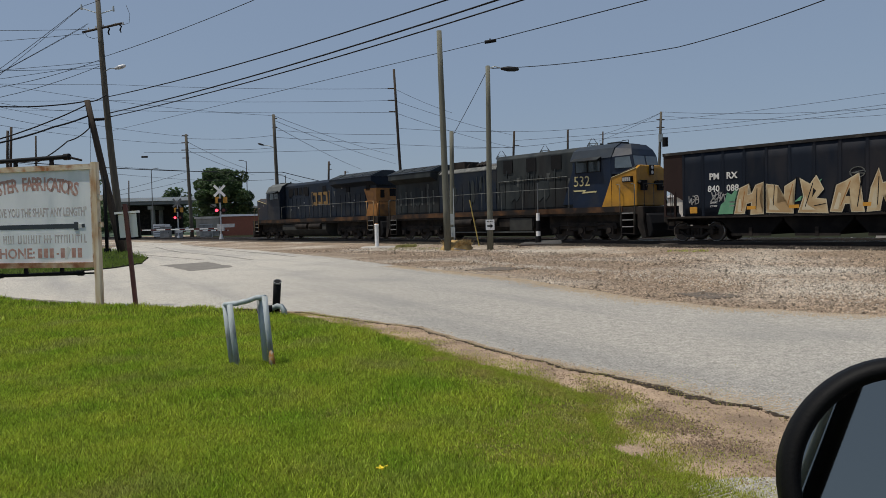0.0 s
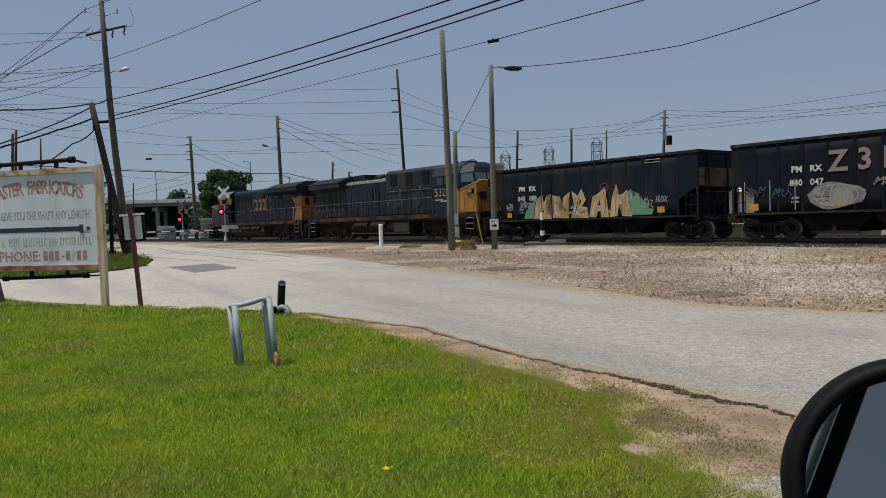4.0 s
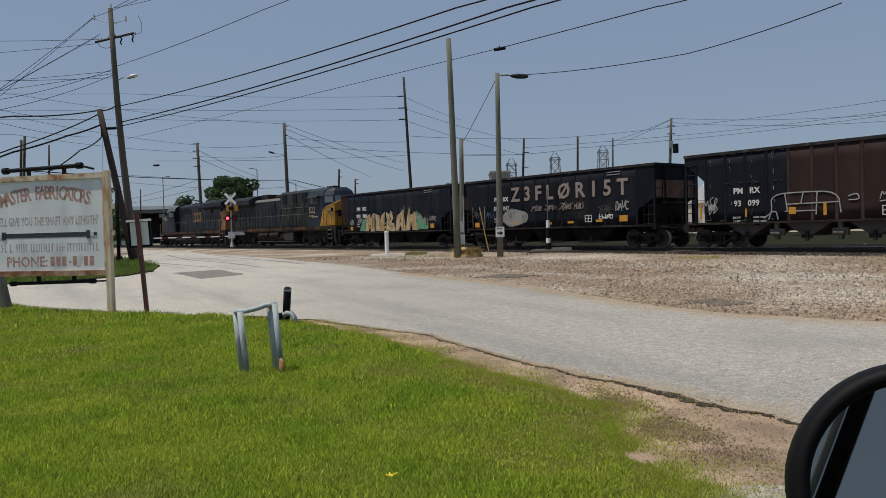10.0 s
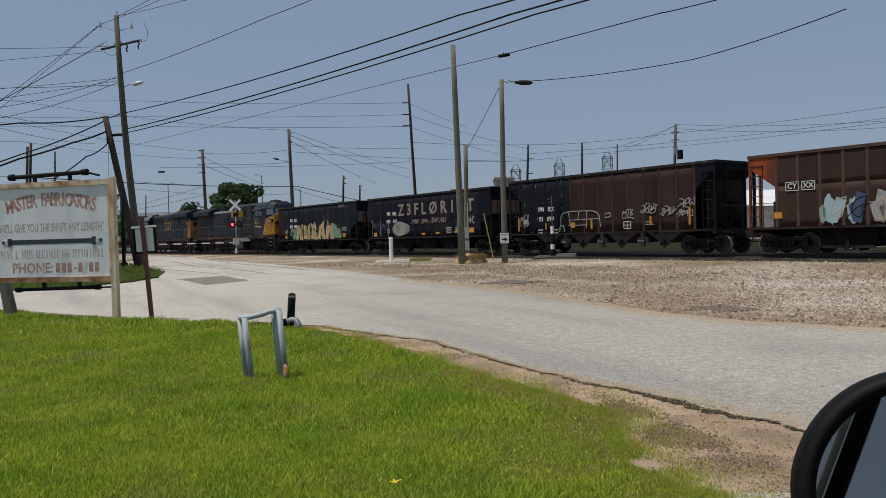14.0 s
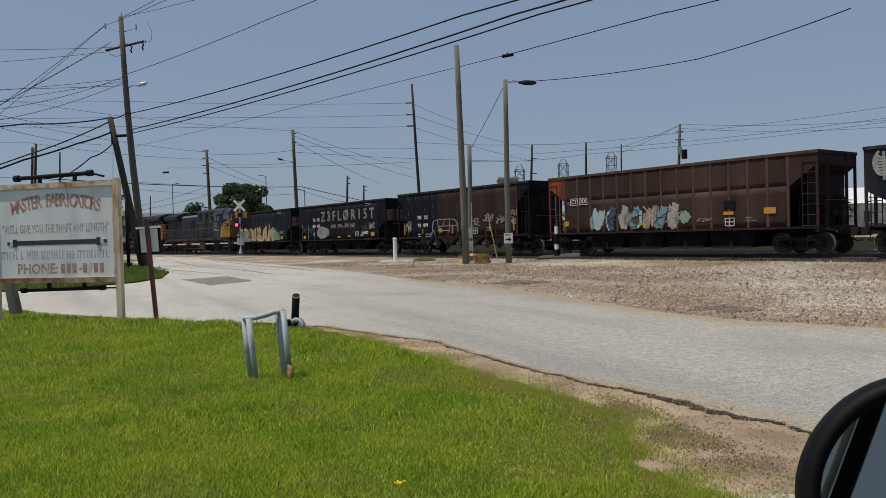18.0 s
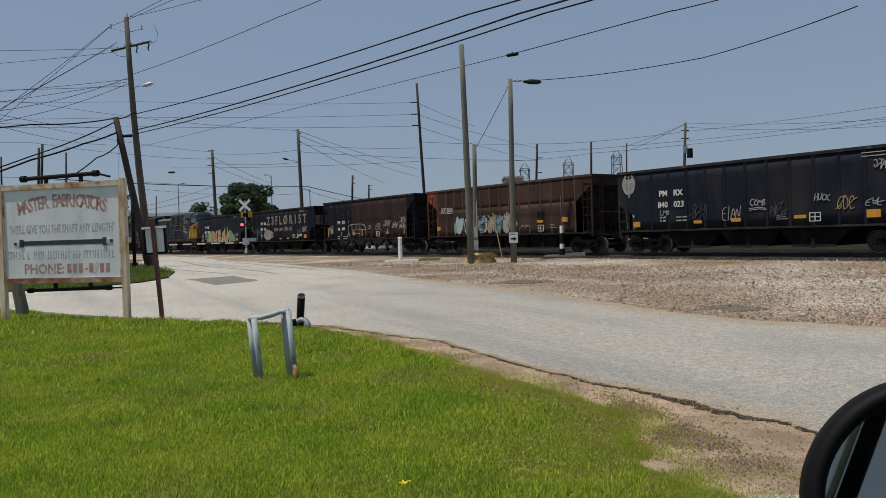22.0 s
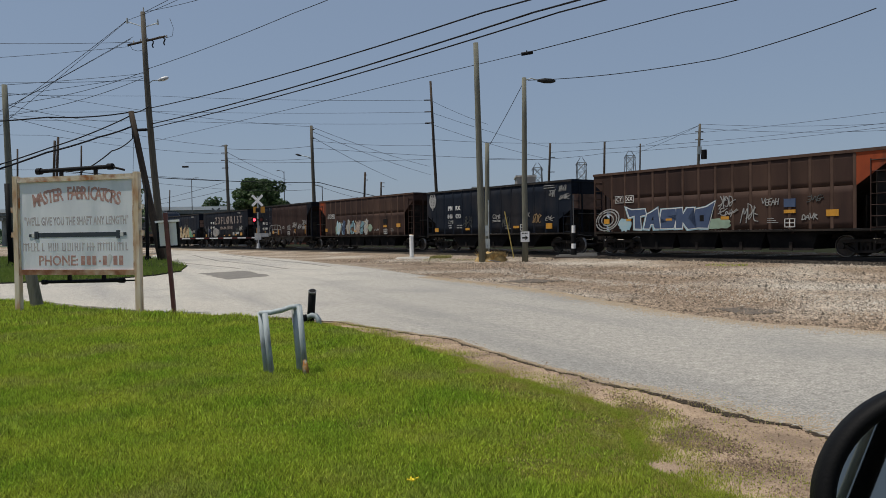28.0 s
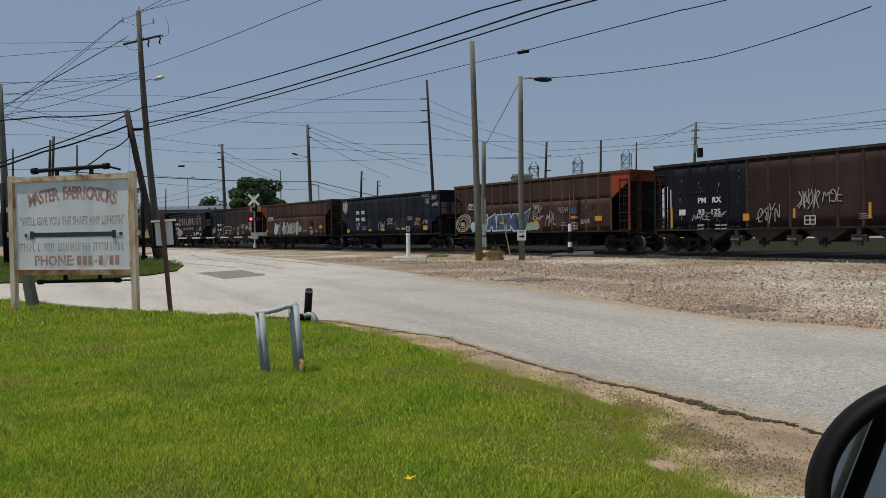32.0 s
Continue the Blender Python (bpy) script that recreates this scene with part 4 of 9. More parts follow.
def data_frame(car, x, z, w, h):
    bm = B()
    for r in ((-w / 2, w / 2, h / 2 - 0.03, h / 2), (-w / 2, w / 2, -h / 2, -h / 2 + 0.03), (-w / 2, -w / 2 + 0.03, -h / 2, h / 2), (w / 2 - 0.03, w / 2, -h / 2, h / 2), (-0.015, 0.015, -h / 2, h / 2), (-w / 2, w / 2, -0.015, 0.015)):
        box(bm, x + r[0], x + r[1], SKIN - 0.003, -1.598, z + r[2], z + r[3])
    return part("data_stencil", bm, M_WHITE, car, "white stencilled data frame")


M_TANKGREY = mat("grimy grey tank paint", (0.055, 0.055, 0.05), (0.03, 0.031, 0.03), 1.5, 0.7, spec=0.15)
M_CABBLUE = mat("worn blue cab paint", (0.0045, 0.0135, 0.036), (0.006, 0.011, 0.022), 1.2, 0.5, spec=0.3, c3=(0.022, 0.026, 0.032), s3=0.7, m3=0.6)
# roof tone paler than the body blue: sun and sky light put into it
M_LOCOROOF = mat("grey-blue roof paint lightened as skylit", (0.018, 0.027, 0.038), (0.012, 0.018, 0.027), 1.5, 0.5, c3=(0.03, 0.035, 0.04), s3=1.0, m3=0.58, spec=0.3)
# pale blue-grey base colour carries part of the sky's reflection
M_GLASSPALE = mat("windscreen glass tinted with sky reflection", (0.10, 0.125, 0.14), (0.07, 0.09, 0.10), 2.0, 0.06, spec=1.0)
M_RUSTPLATE = mat("dull brown-black plate paint", (0.055, 0.040, 0.034), (0.032, 0.026, 0.024), 3.0, 0.7, spec=0.15)
M_WORN = mat("worn chalky loco paint", (0.036, 0.042, 0.043), (0.018, 0.023, 0.026), 2.5, 0.7, streak=(1, 1, 0.4), spec=0.15)
M_EDGELIGHT = mat("pale edge highlight on dark paint", (0.16, 0.16, 0.145), (0.06, 0.065, 0.065), 3.0, 0.8, streak=(2, 1, 1))
M_CREAM = mat("faded pale yellow lettering", (0.52, 0.46, 0.24), (0.40, 0.35, 0.19), 6.0, 0.7)


def loco_truck(car, x):
    bm = B()
    for y in (-1.06, 1.06):
        prism(bm, [(-2.3, 0.62), (-2.2, 0.86), (-0.7, 0.92), (0.7, 0.92), (2.2, 0.86), (2.3, 0.62), (1.9, 0.50), (1.3, 0.62), (0.4, 0.50), (-0.4, 0.50), (-1.3, 0.62), (-1.9, 0.50)], y - 0.08, y + 0.08)
        for k in (-1.85, 0, 1.85):
            box(bm, k - 0.24, k + 0.24, y - 0.14, y + 0.14, 0.34, 0.74)
            rod(bm, (k, y - 0.2, 0.53), (k, y + 0.2, 0.53), 0.15, n=12)
        for k in (-0.92, 0.92):
            rod(bm, (k, y, 0.45), (k, y, 0.95), 0.13, n=10)
            box(bm, k - 0.30, k + 0.30, y - 0.06, y + 0.06, 0.25, 0.5)
        tube(bm, [(-1.5, y * 1.12, 0.80), (-0.5, y * 1.14, 0.74), (0.5, y * 1.14, 0.74), (1.5, y * 1.12, 0.80)], 0.03)
    box(bm, -2.0, 2.0, -1.0, 1.0, 0.60, 0.80)
    base = part("truck", bm, M_UNDER, car, "black three-axle locomotive truck")
    base.location = (x, 0, 0)
    for k in (-1.85, 0, 1.85):
        w = new("wheelset", ME_LWHEEL)
        w.parent = base
        w.location = (k, 0, 0.51)
        WHEELS.append((w, 0.51, (k, 0, 0.51)))


def handrail(bm, x0, x1, y, z0=1.72, h=1.05, step=1.7):
    n = max(1, round((x1 - x0) / step))
    for i in range(n + 1):
        x = x0 + (x1 - x0) * i / n
        rod(bm, (x, y, z0), (x, y, z0 + h), 0.02, n=6)
    rod(bm, (x0, y, z0 + h), (x1, y, z0 + h), 0.02, n=6)


def locomotive(sc, name, label, near, turned, hood, nose_paint, hood_paint, sill_paint, wings=None, tank=(-4.8, 2.4), tank_paint=None, trucks=(-6.1, 6.1), paints=None, rail_paint=None, ends=(-10.75, 10.75), tip=10.42):
    """A six-axle diesel, nose towards +x in its own space; near: the side that faces the road (-1 or 1)."""
    back_end, front_end = ends
    lo = thing(name, label, "locomotive", car_pose(sc, 0, turned), group="train locomotives")
    MOVERS.append((lo, sc, turned))
    bm = B()
    box(bm, back_end + 0.2, front_end - 0.3, -1.45, 1.45, 1.30, 1.66)
    part("deck_frame", bm, M_UNDER, lo)
    for y in (-1, 1):
        bm = B()
        box(bm, back_end + 0.9, front_end - 1.2, *sorted((y * 1.45, y * 1.50)), 1.42, 1.70)
        part("side_sill", bm, sill_paint, lo)
    bm = B()
    prism(bm, [(-1.15, 0.45), (-0.8, 0.22), (0.8, 0.22), (1.15, 0.45), (1.38, 0.75), (1.38, 1.2), (1.2, 1.32), (-1.2, 1.32), (-1.38, 1.2), (-1.38, 0.75)], tank[0], tank[1], 'x')
    part("fuel_tank", bm, tank_paint or M_UNDER, lo, bevel=0.03)
    for x in trucks:
        bm = B()
        box(bm, x - 2.5, x + 2.5, -0.95, 0.95, 0.62, 1.32)
        box(bm, x - 2.35, x + 2.35, -0.6, 0.6, 0.20, 0.7)
        part("underframe", bm, M_UNDER, lo)
    for y in (-1.25, 1.25):
        for k, x in enumerate((tank[0] + 1.6, tank[0] + 3.9)):
            bm = B()
            rod(bm, (x - 0.95, y * 1.08, 1.05), (x + 0.95, y * 1.08, 1.05), 0.24, n=14)
            part("air_reservoir", bm, M_UNDER, lo)
    # long hood in sections with doors
    for hk, (x0, x1, w, z) in enumerate(hood):
        if paints:
            hood_paint = paints[hk]
        bm = B()
        prism(bm, [(-w, 1.66), (w, 1.66), (w, z - 0.22), (w - 0.25, z), (-w + 0.25, z), (-w, z - 0.22)], x0, x1, 'x')
        part("hood", bm, hood_paint, lo, bevel=0.03)
        n = max(2, round((x1 - x0) / 0.75))
        for i in range(n):
            xa, xb = x0 + (x1 - x0) * i / n + 0.04, x0 + (x1 - x0) * (i + 1) / n - 0.04
            bm = B()
            box(bm, xa, xb, *sorted((near * (w + 0.025), near * (w - 0.02))), 1.8, 3.45)
            d = part("hood_door", bm, hood_paint, lo)
            if (i * 7 + hk * 3) % 5 < 2:
                zt = 2.6 + (i * 37 % 11) * 0.12
                bm = B()
                prism(bm, [(xa + 0.1, zt), (xa + 0.16 + (i % 3) * 0.1, zt), (xa + 0.14, zt - 0.5 - (i % 4) * 0.25)], near * (w + 0.0265), near * (w + 0.024))
                part("paint_streak", bm, M_STREAK, d, "pale streak washed down the paint")
            if i % 4 == 1 and turned:
                bm = B()
                box(bm, xa + 0.06, xb - 0.06, *sorted((near * (w + 0.04), near * w)), 3.6, min(4.3, z - 0.35))
                part("grille", bm, M_BLACK, lo, "black louvred air grille")
    if wings:
        x0, x1, z = wings
        bm = B()
        prism(bm, [(-0.95, z - 0.98), (0.95, z - 0.98), (1.50, z - 0.70), (1.50, z - 0.36), (-1.50, z - 0.36), (-1.50, z - 0.70)], x0, x1, 'x')
        part("radiator_wing", bm, hood_paint, lo, "overhanging radiator housing")
        bm = B()
        prism(bm, [(-1.53, z - 0.355), (1.53, z - 0.355), (1.53, z - 0.32), (0.45, z + 0.10), (-0.45, z + 0.10), (-1.53, z - 0.32)], x0 - 0.05, x1 + 0.05, 'x')
        part("radiator_roof", bm, M_LOCOROOF, lo, "sloping radiator roof with skylight in its tone")
        for i in range(4):
            xa = x0 + (x1 - x0) * (i + 0.12) / 4
            xb = x0 + (x1 - x0) * (i + 0.88) / 4
            bm = B()
            prism(bm, [(near * 1.40, z - 0.262), (near * 0.60, z + 0.050), (near * 0.60, z + 0.075), (near * 1.40, z - 0.237)], xa, xb, 'x')
            part("radiator_shutter", bm, M_GREYLOCO, lo, "dark radiator shutter panel")
    # cab, its domed roof, the slanted windscreen front and the chamfered nose
    cab_paint = M_BLUE if turned else M_CABBLUE
    bm = B()
    prism(bm, [(-1.5, 1.66), (1.5, 1.66), (1.5, 4.15), (1.22, 4.60), (0.75, 4.84), (-0.75, 4.84), (-1.22, 4.60), (-1.5, 4.15)], 5.2, 7.75, 'x')
    cab = part("cab", bm, cab_paint, lo, "dark blue locomotive cab", bevel=0.03)
    bm = B()
    prism(bm, [(1.53, 4.13), (1.25, 4.63), (0.76, 4.88), (-0.76, 4.88), (-1.25, 4.63), (-1.53, 4.13), (-1.49, 4.13), (-1.22, 4.59), (-0.75, 4.835), (0.75, 4.835), (1.22, 4.59), (1.49, 4.13)], 5.08, 7.78, 'x')
    part("cab_roof", bm, M_HANDRAIL if turned else M_LOCOROOF, lo, "grey-blue cab roof with skylight in its tone")
    bm = B()
    rear = [bm.verts.new(q) for q in ((7.75, -1.49, 3.30), (7.75, -1.49, 4.15), (7.75, -1.21, 4.60), (7.75, -0.75, 4.84), (7.75, 0.75, 4.84), (7.75, 1.21, 4.60), (7.75, 1.49, 4.15), (7.75, 1.49, 3.30))]
    fore = [bm.verts.new(q) for q in ((8.82, -0.98, 3.30), (8.62, -0.98, 4.22), (8.50, -0.85, 4.52), (8.28, -0.60, 4.78), (8.28, 0.60, 4.78), (8.50, 0.85, 4.52), (8.62, 0.98, 4.22), (8.82, 0.98, 3.30))]
    for i in range(7):
        bm.faces.new((rear[i], rear[i + 1], fore[i + 1], fore[i]))
    bm.faces.new(rear), bm.faces.new((fore[0], fore[1], fore[6], fore[7])), bm.faces.new((fore[1], fore[2], fore[5], fore[6])), bm.faces.new((fore[2], fore[3], fore[4], fore[5])), bm.faces.new((rear[7], rear[0], fore[0], fore[7]))
    bmesh.ops.recalc_face_normals(bm, faces=bm.faces[:])
    front = part("windscreen_front", bm, cab_paint, lo, "slanted windscreen front of the cab")
    for y0, y1 in ((-0.92, -0.06), (0.06, 0.92)):
        bm = B()
        prism(bm, [(8.755, 3.58), (8.775, 3.58), (8.648, 4.17), (8.628, 4.17)], y0, y1)
        part("windscreen", bm, M_GLASSPALE, front, "windscreen pane with sky reflection in its colour")
    for sd in (-1, 1):
        bm = B()
        q = [Vector((x, sd * y, z)) for x, y, z in ((7.92, 1.415, 3.58), (8.68, 1.025, 3.58), (8.53, 1.025, 4.14), (7.92, 1.395, 4.10))]
        out = Vector((0.42, sd * 0.9, 0.05)) * 0.03
        lo4, hi4 = [bm.verts.new(p - out * 0.5) for p in q], [bm.verts.new(p + out) for p in q]
        bm.faces.new(hi4), bm.faces.new(lo4[::-1])
        for i in range(4):
            bm.faces.new((lo4[i], lo4[(i + 1) % 4], hi4[(i + 1) % 4], hi4[i]))
        bmesh.ops.recalc_face_normals(bm, faces=bm.faces[:])
        part("quarter_window", bm, M_GLASSPALE, front, "corner window of the cab front")
    for xa, xb in ((5.45, 6.20), (6.30, 7.05)):
        bm = B()
        box(bm, xa, xb, *sorted((near * 1.49, near * 1.515)), 3.50, 4.12)
        win = part("side_window", bm, M_GLASSDARK, cab, "dark cab side window")
        bm = B()
        for q in ((xa - 0.04, xb + 0.04, 3.46, 3.50), (xa - 0.04, xb + 0.04, 4.12, 4.15), (xa - 0.04, xa, 3.50, 4.12), (xb, xb + 0.04, 3.50, 4.12)):
            box(bm, q[0], q[1], *sorted((near * 1.49, near * 1.525)), q[2], q[3])
        part("window_frame", bm, M_BLACK, win)
    bm = B()
    prism(bm, [(near * 1.5, 4.18), (near * 1.5, 4.23), (near * 1.86, 4.06), (near * 1.86, 4.02)], 5.35, 7.15, 'x')
    part("sunshade", bm, M_GREYLOCO, cab, "drooping grey window awning")
    bm = B()
    rod(bm, (5.9, 0.0, 4.8), (5.9, 0.0, 5.06), 0.10, 0.07, 10)
    box(bm, 6.6, 7.4, -0.35, 0.35, 4.82, 5.0)
    tube(bm, [(7.5, -0.3, 4.85), (7.5, -0.3, 5.03), (7.9, -0.3, 5.03), (7.9, -0.3, 4.8)], 0.02, 6)
    part("roof_antenna", bm, M_GREYLOCO, lo, "antennas and air unit on the cab roof", bevel=0.02)
    bm = B()
    ring0 = [bm.verts.new(q) for q in ((7.755, -1.495, 1.66), (7.755, -1.495, 3.12), (7.755, -0.85, 3.64), (7.755, 0.85, 3.64), (7.755, 1.495, 3.12), (7.755, 1.495, 1.66))]
    ring1 = [bm.verts.new(q) for q in ((tip, -1.16, 1.70), (tip, -1.16, 3.52), (tip - 0.05, -0.80, 3.70), (tip - 0.05, 0.80, 3.70), (tip, 1.16, 3.52), (tip, 1.16, 1.70))]
    for i in range(6):
        bm.faces.new((ring0[i], ring0[(i + 1) % 6], ring1[(i + 1) % 6], ring1[i]))
    bm.faces.new(ring0), bm.faces.new(ring1[::-1])
    bmesh.ops.recalc_face_normals(bm, faces=bm.faces[:])
    nose = part("nose", bm, nose_paint, lo, "chamfered short nose", bevel=0.03)
    for sd in (-1, 1):
        bm = B()
        q = [Vector((x, sd * y, z)) for x, y, z in ((7.80, 1.44, 3.17), (tip - 0.16, 1.14, 3.525), (tip - 0.18, 0.84, 3.69), (7.80, 0.88, 3.63))]
        out = Vector((0, sd * 0.6, 0.8)) * 0.02
        lo4, hi4 = [bm.verts.new(p - out * 0.5) for p in q], [bm.verts.new(p + out) for p in q]
        bm.faces.new(hi4), bm.faces.new(lo4[::-1])
        for i in range(4):
            bm.faces.new((lo4[i], lo4[(i + 1) % 4], hi4[(i + 1) % 4], hi4[i]))
        bmesh.ops.recalc_face_normals(bm, faces=bm.faces[:])
        part("antiglare_panel", bm, M_RUSTPLATE, nose, "dull brown-black anti-glare panel")
    bm = B()
    prism(bm, [(7.15, 1.70), (7.756, 1.70), (7.756, 3.10)], near * 1.496, near * 1.506)
    part("yellow_flash", bm, nose_paint, cab, "yellow slanting paint flash")
    bm = B()
    box(bm, tip - 0.02, tip + 0.05, -0.16, 0.16, 3.22, 3.70)
    lamps = part("headlight_box", bm, M_BLACK, nose, "black twin headlight housing")
    for z in (3.34, 3.58):
        bm = B()
        rod(bm, (tip + 0.04, 0, z), (tip + 0.075, 0, z), 0.085, n=14)
        part("headlight", bm, M_WHITE, lamps)
    bm = B()
    x0, y0, x1, y1 = 7.78, 1.50, tip - 0.02, 1.17
    tube(bm, [(x0, near * y0, 3.13), (x1, near * y1, 3.53)], 0.022, 6)
    part("nose_edge_trim", bm, M_CREAM, nose, "bright cream edge of the nose")
    for y in (-0.65, 0.65):
        bm = B()
        rod(bm, (tip, y - 0.35, 2.85), (tip + 0.16, y - 0.35, 2.8), 0.09, n=10)
        rod(bm, (tip, y + 0.1, 2.7), (tip + 0.16, y + 0.1, 2.62), 0.07, n=8)
        box(bm, tip - 0.01, tip + 0.10, y - 0.22, y + 0.2, 2.45, 2.95)
        part("hose_box", bm, M_BLACK, nose, "black hose and cable fittings")
    bm = B()
    box(bm, 8.30, 8.84, *sorted((near * 1.10, near * 1.375)), 2.86, 3.14)
    plate = part("number_board", bm, M_BLACK, nose)
    for k in range(4):
        bm = B()
        box(bm, 8.34 + k * 0.125, 8.42 + k * 0.125, *sorted((near * 1.373, near * 1.381)), 2.91, 3.09)
        part("lettering_bar", bm, M_GREYTAG, plate)
    # pilot, steps, handrails, couplers at both ends
    for k, a in ((-1, -back_end), (1, front_end)):
        bm = B()
        prism(bm, [(k * (a - 0.35), 1.66), (k * a, 1.66), (k * a, 0.9), (k * (a + 0.15), 0.16), (k * (a - 0.1), 0.16), (k * (a - 0.35), 0.7)], -1.45, 1.45)
        part("pilot", bm, M_UNDER, lo, bevel=0.02)
        bm = B()
        prism(bm, [(k * (a - 0.05), 1.35), (k * (a + 0.18), 1.28), (k * (a + 0.34), 0.85), (k * (a + 0.40), 0.45), (k * (a + 0.30), 0.18), (k * (a + 0.15), 0.18)], -1.3, 1.3)
        part("snow_plough", bm, M_BLACK, lo, "black rounded snow plough", bevel=0.05)
        bm = B()
        coupler(bm, k * a, k)
        part("coupler", bm, M_UNDER, lo, bevel=0.02)
        for y in (-1, 1):
            for r in range(4):
                bm = B()
                box(bm, *sorted((k * (a - 1.25), k * (a - 0.55))), *sorted((y * 1.20, y * 1.48)), 0.34 + r * 0.33, 0.38 + r * 0.33)
                part("step", bm, M_GREYTAG if r else M_UNDER, lo, "worn boarding step")
            for x in (a - 1.27, a - 0.53):
                bm = B()
                box(bm, *sorted((k * (x - 0.02), k * (x + 0.02))), *sorted((y * 1.18, y * 1.49)), 0.3, 1.66)
                part("step_stringer", bm, M_UNDER, lo)
            bm = B()
            for x in (a - 1.32, a - 0.45):
                tube(bm, [(k * x, y * 1.5, 0.75), (k * x, y * 1.52, 2.3), (k * x, y * 1.50, 2.72), (k * (x - 0.25), y * 1.45, 2.78)], 0.022)
            part("grab_rail", bm, rail_paint or nose_paint, lo, "yellow bent grab rail")
        bm = B()
        rod(bm, (k * (a - 0.12), -1.2, 2.75), (k * (a - 0.12), 1.2, 2.75), 0.02, n=6)
        for y in (-1.2, -0.45, 0.45, 1.2):
            rod(bm, (k * (a - 0.12), y, 1.66), (k * (a - 0.12), y, 2.75), 0.02, n=6)
        part("end_rail", bm, M_GREYLOCO, lo)
    for y in (-1.46, 1.46):
        bm = B()
        handrail(bm, back_end + 1.6, 4.9, y)
        part("walkway_rail", bm, M_HANDRAIL, lo, "pale grey walkway handrail")
    for x in trucks:
        loco_truck(lo, x)
    return lo, cab, nose


# lead unit, cab leading away; trailing unit, nose towards the hoppers
unit_a, cab_a, nose_a = locomotive(-56.0, "locomotive", "dark blue leading diesel locomotive with a dull yellow hood end", 1, 180, [(-9.35, -2.9, 0.95, 4.55), (-2.9, 5.2, 0.95, 4.78)], M_BLUE, M_BLUE, M_SILL, rail_paint=M_TAN, wings=(-9.5, -3.5, 4.95), tank=(-2.6, 5.0), tank_paint=M_TANKGREY, trucks=(-6.2, 7.4), ends=(-10.2, 10.9), tip=10.5)
unit_b, cab_b, nose_b = locomotive(-32.4, "locomotive", "grimy dark blue diesel locomotive with a yellow nose", -1, 0, [(-11.8, -6.8, 0.95, 4.50), (-6.8, -1.25, 0.95, 4.42), (-1.25, 5.1, 0.95, 4.90)], M_YELLOW, M_GREYLOCO, M_SILL, paints=(M_GREYLOCO, M_BLUE, M_GREYLOCO), rail_paint=M_HANDRAIL, wings=(-11.9, -7.0, 4.80), tank=(-5.5, 2.2), trucks=(-8.7, 5.5), ends=(-12.3, 9.6), tip=9.02)
bm = B()
prism(bm, [(-9.37, 1.70), (-7.9, 1.70), (-8.3, 2.6), (-7.7, 3.75), (-9.37, 3.75)], -0.99, 0.99)
end_a = part("hood_end", bm, M_RUSTYELLOW, unit_a, "dull orange-yellow hood end", bevel=0.02)
bm = B()
box(bm, -9.40, -9.36, -0.75, -0.2, 3.15, 3.7)
part("end_window", bm, M_BLACK, end_a)
for z in (3.2, 3.45):
    bm = B()
    box(bm, -9.41, -9.36, 0.28, 0.62, z - 0.16, z + 0.16)
    part("lamp_box", bm, M_BLACK, end_a)
# battery boxes, wide sill stripe and rear vents of the trailing unit
bm = B()
box(bm, 0.3, 2.1, -1.42, -1.36, 0.55, 1.25)
part("battery_box", bm, M_TANKGREY, unit_b, "grey battery box", bevel=0.02)
bm = B()
box(bm, -5.5, 2.2, -1.40, -1.37, 0.44, 0.50)
part("tank_edge", bm, M_HANDRAIL, unit_b, "pale strip along the lower edge of the tank")
for i in range(7):
    bm = B()
    x = -11.2 + i * 0.62
    box(bm, x, x + 0.16, -0.99, -0.96, 2.3, 3.25)
    part("vent_strip", bm, M_STREAK, unit_b, "pale vertical vent strip")
for i in range(3):
    bm = B()
    x = -0.6 + i * 1.9
    box(bm, x, x + 0.75, -0.995, -0.95, 3.85, 4.6)
    part("grille", bm, M_BLACK, unit_b, "black louvred air grille")
# pale strip paints the light caught by the rounded hood edge
bm = B()
prism(bm, [(-0.97, 4.17), (-0.97, 4.22), (-0.72, 4.445), (-0.68, 4.42)], -6.75, -1.3, 'x')
part("hood_top_edge", bm, M_EDGELIGHT, unit_b, "rounded hood edge with a painted pale highlight")
bm = B()
handrail(bm, -1.0, 4.4, -1.02, 3.38, 0.02, 1.8)
part("hood_grab_rail", bm, M_HANDRAIL, unit_b, "long pale grab rail on the hood")
for x, w, h, mt in ((-9.3, 1.1, 1.1, M_WORN), (-5.2, 0.5, 0.9, M_WORN), (-3.4, 0.35, 1.2, M_WORN), (0.3, 0.9, 0.7, M_WORN), (2.6, 1.0, 0.9, M_WORN)):
    bm = B()
    prism(bm, [(x - w / 2, 2.3), (x - w * 0.3, 2.15), (x, 2.4), (x + w * 0.2, 2.2), (x + w / 2, 2.5), (x + w * 0.42, 2.3 + h), (x, 2.45 + h), (x - w * 0.45, 2.3 + h)], -0.998, -0.97)
    part("worn_patch", bm, mt, unit_b, "patch of paint worn pale")
rng = random.Random(53)
for k in range(26):                 # washed-down streaks under the hood edge
    x, w, top = rng.uniform(-4.2, 4.0), rng.uniform(0.02, 0.07), rng.uniform(3.3, 4.1)
    low = top - rng.uniform(0.25, 1.1)
    bm = B()
    prism(bm, [(x - w, top), (x - w * 0.4, low), (x + w * 0.3, low - 0.1), (x + w, top - 0.05)], -0.9975, -0.97)
    part("paint_streak", bm, M_WORN, unit_b, "pale streak of weathered paint")
bm = B()
rod(bm, (-6.1, 0, 4.3), (-4.5, 0, 4.3), 0.5, n=12)
box(bm, -6.1, -4.6, -0.6, 0.6, 4.4, 4.9)
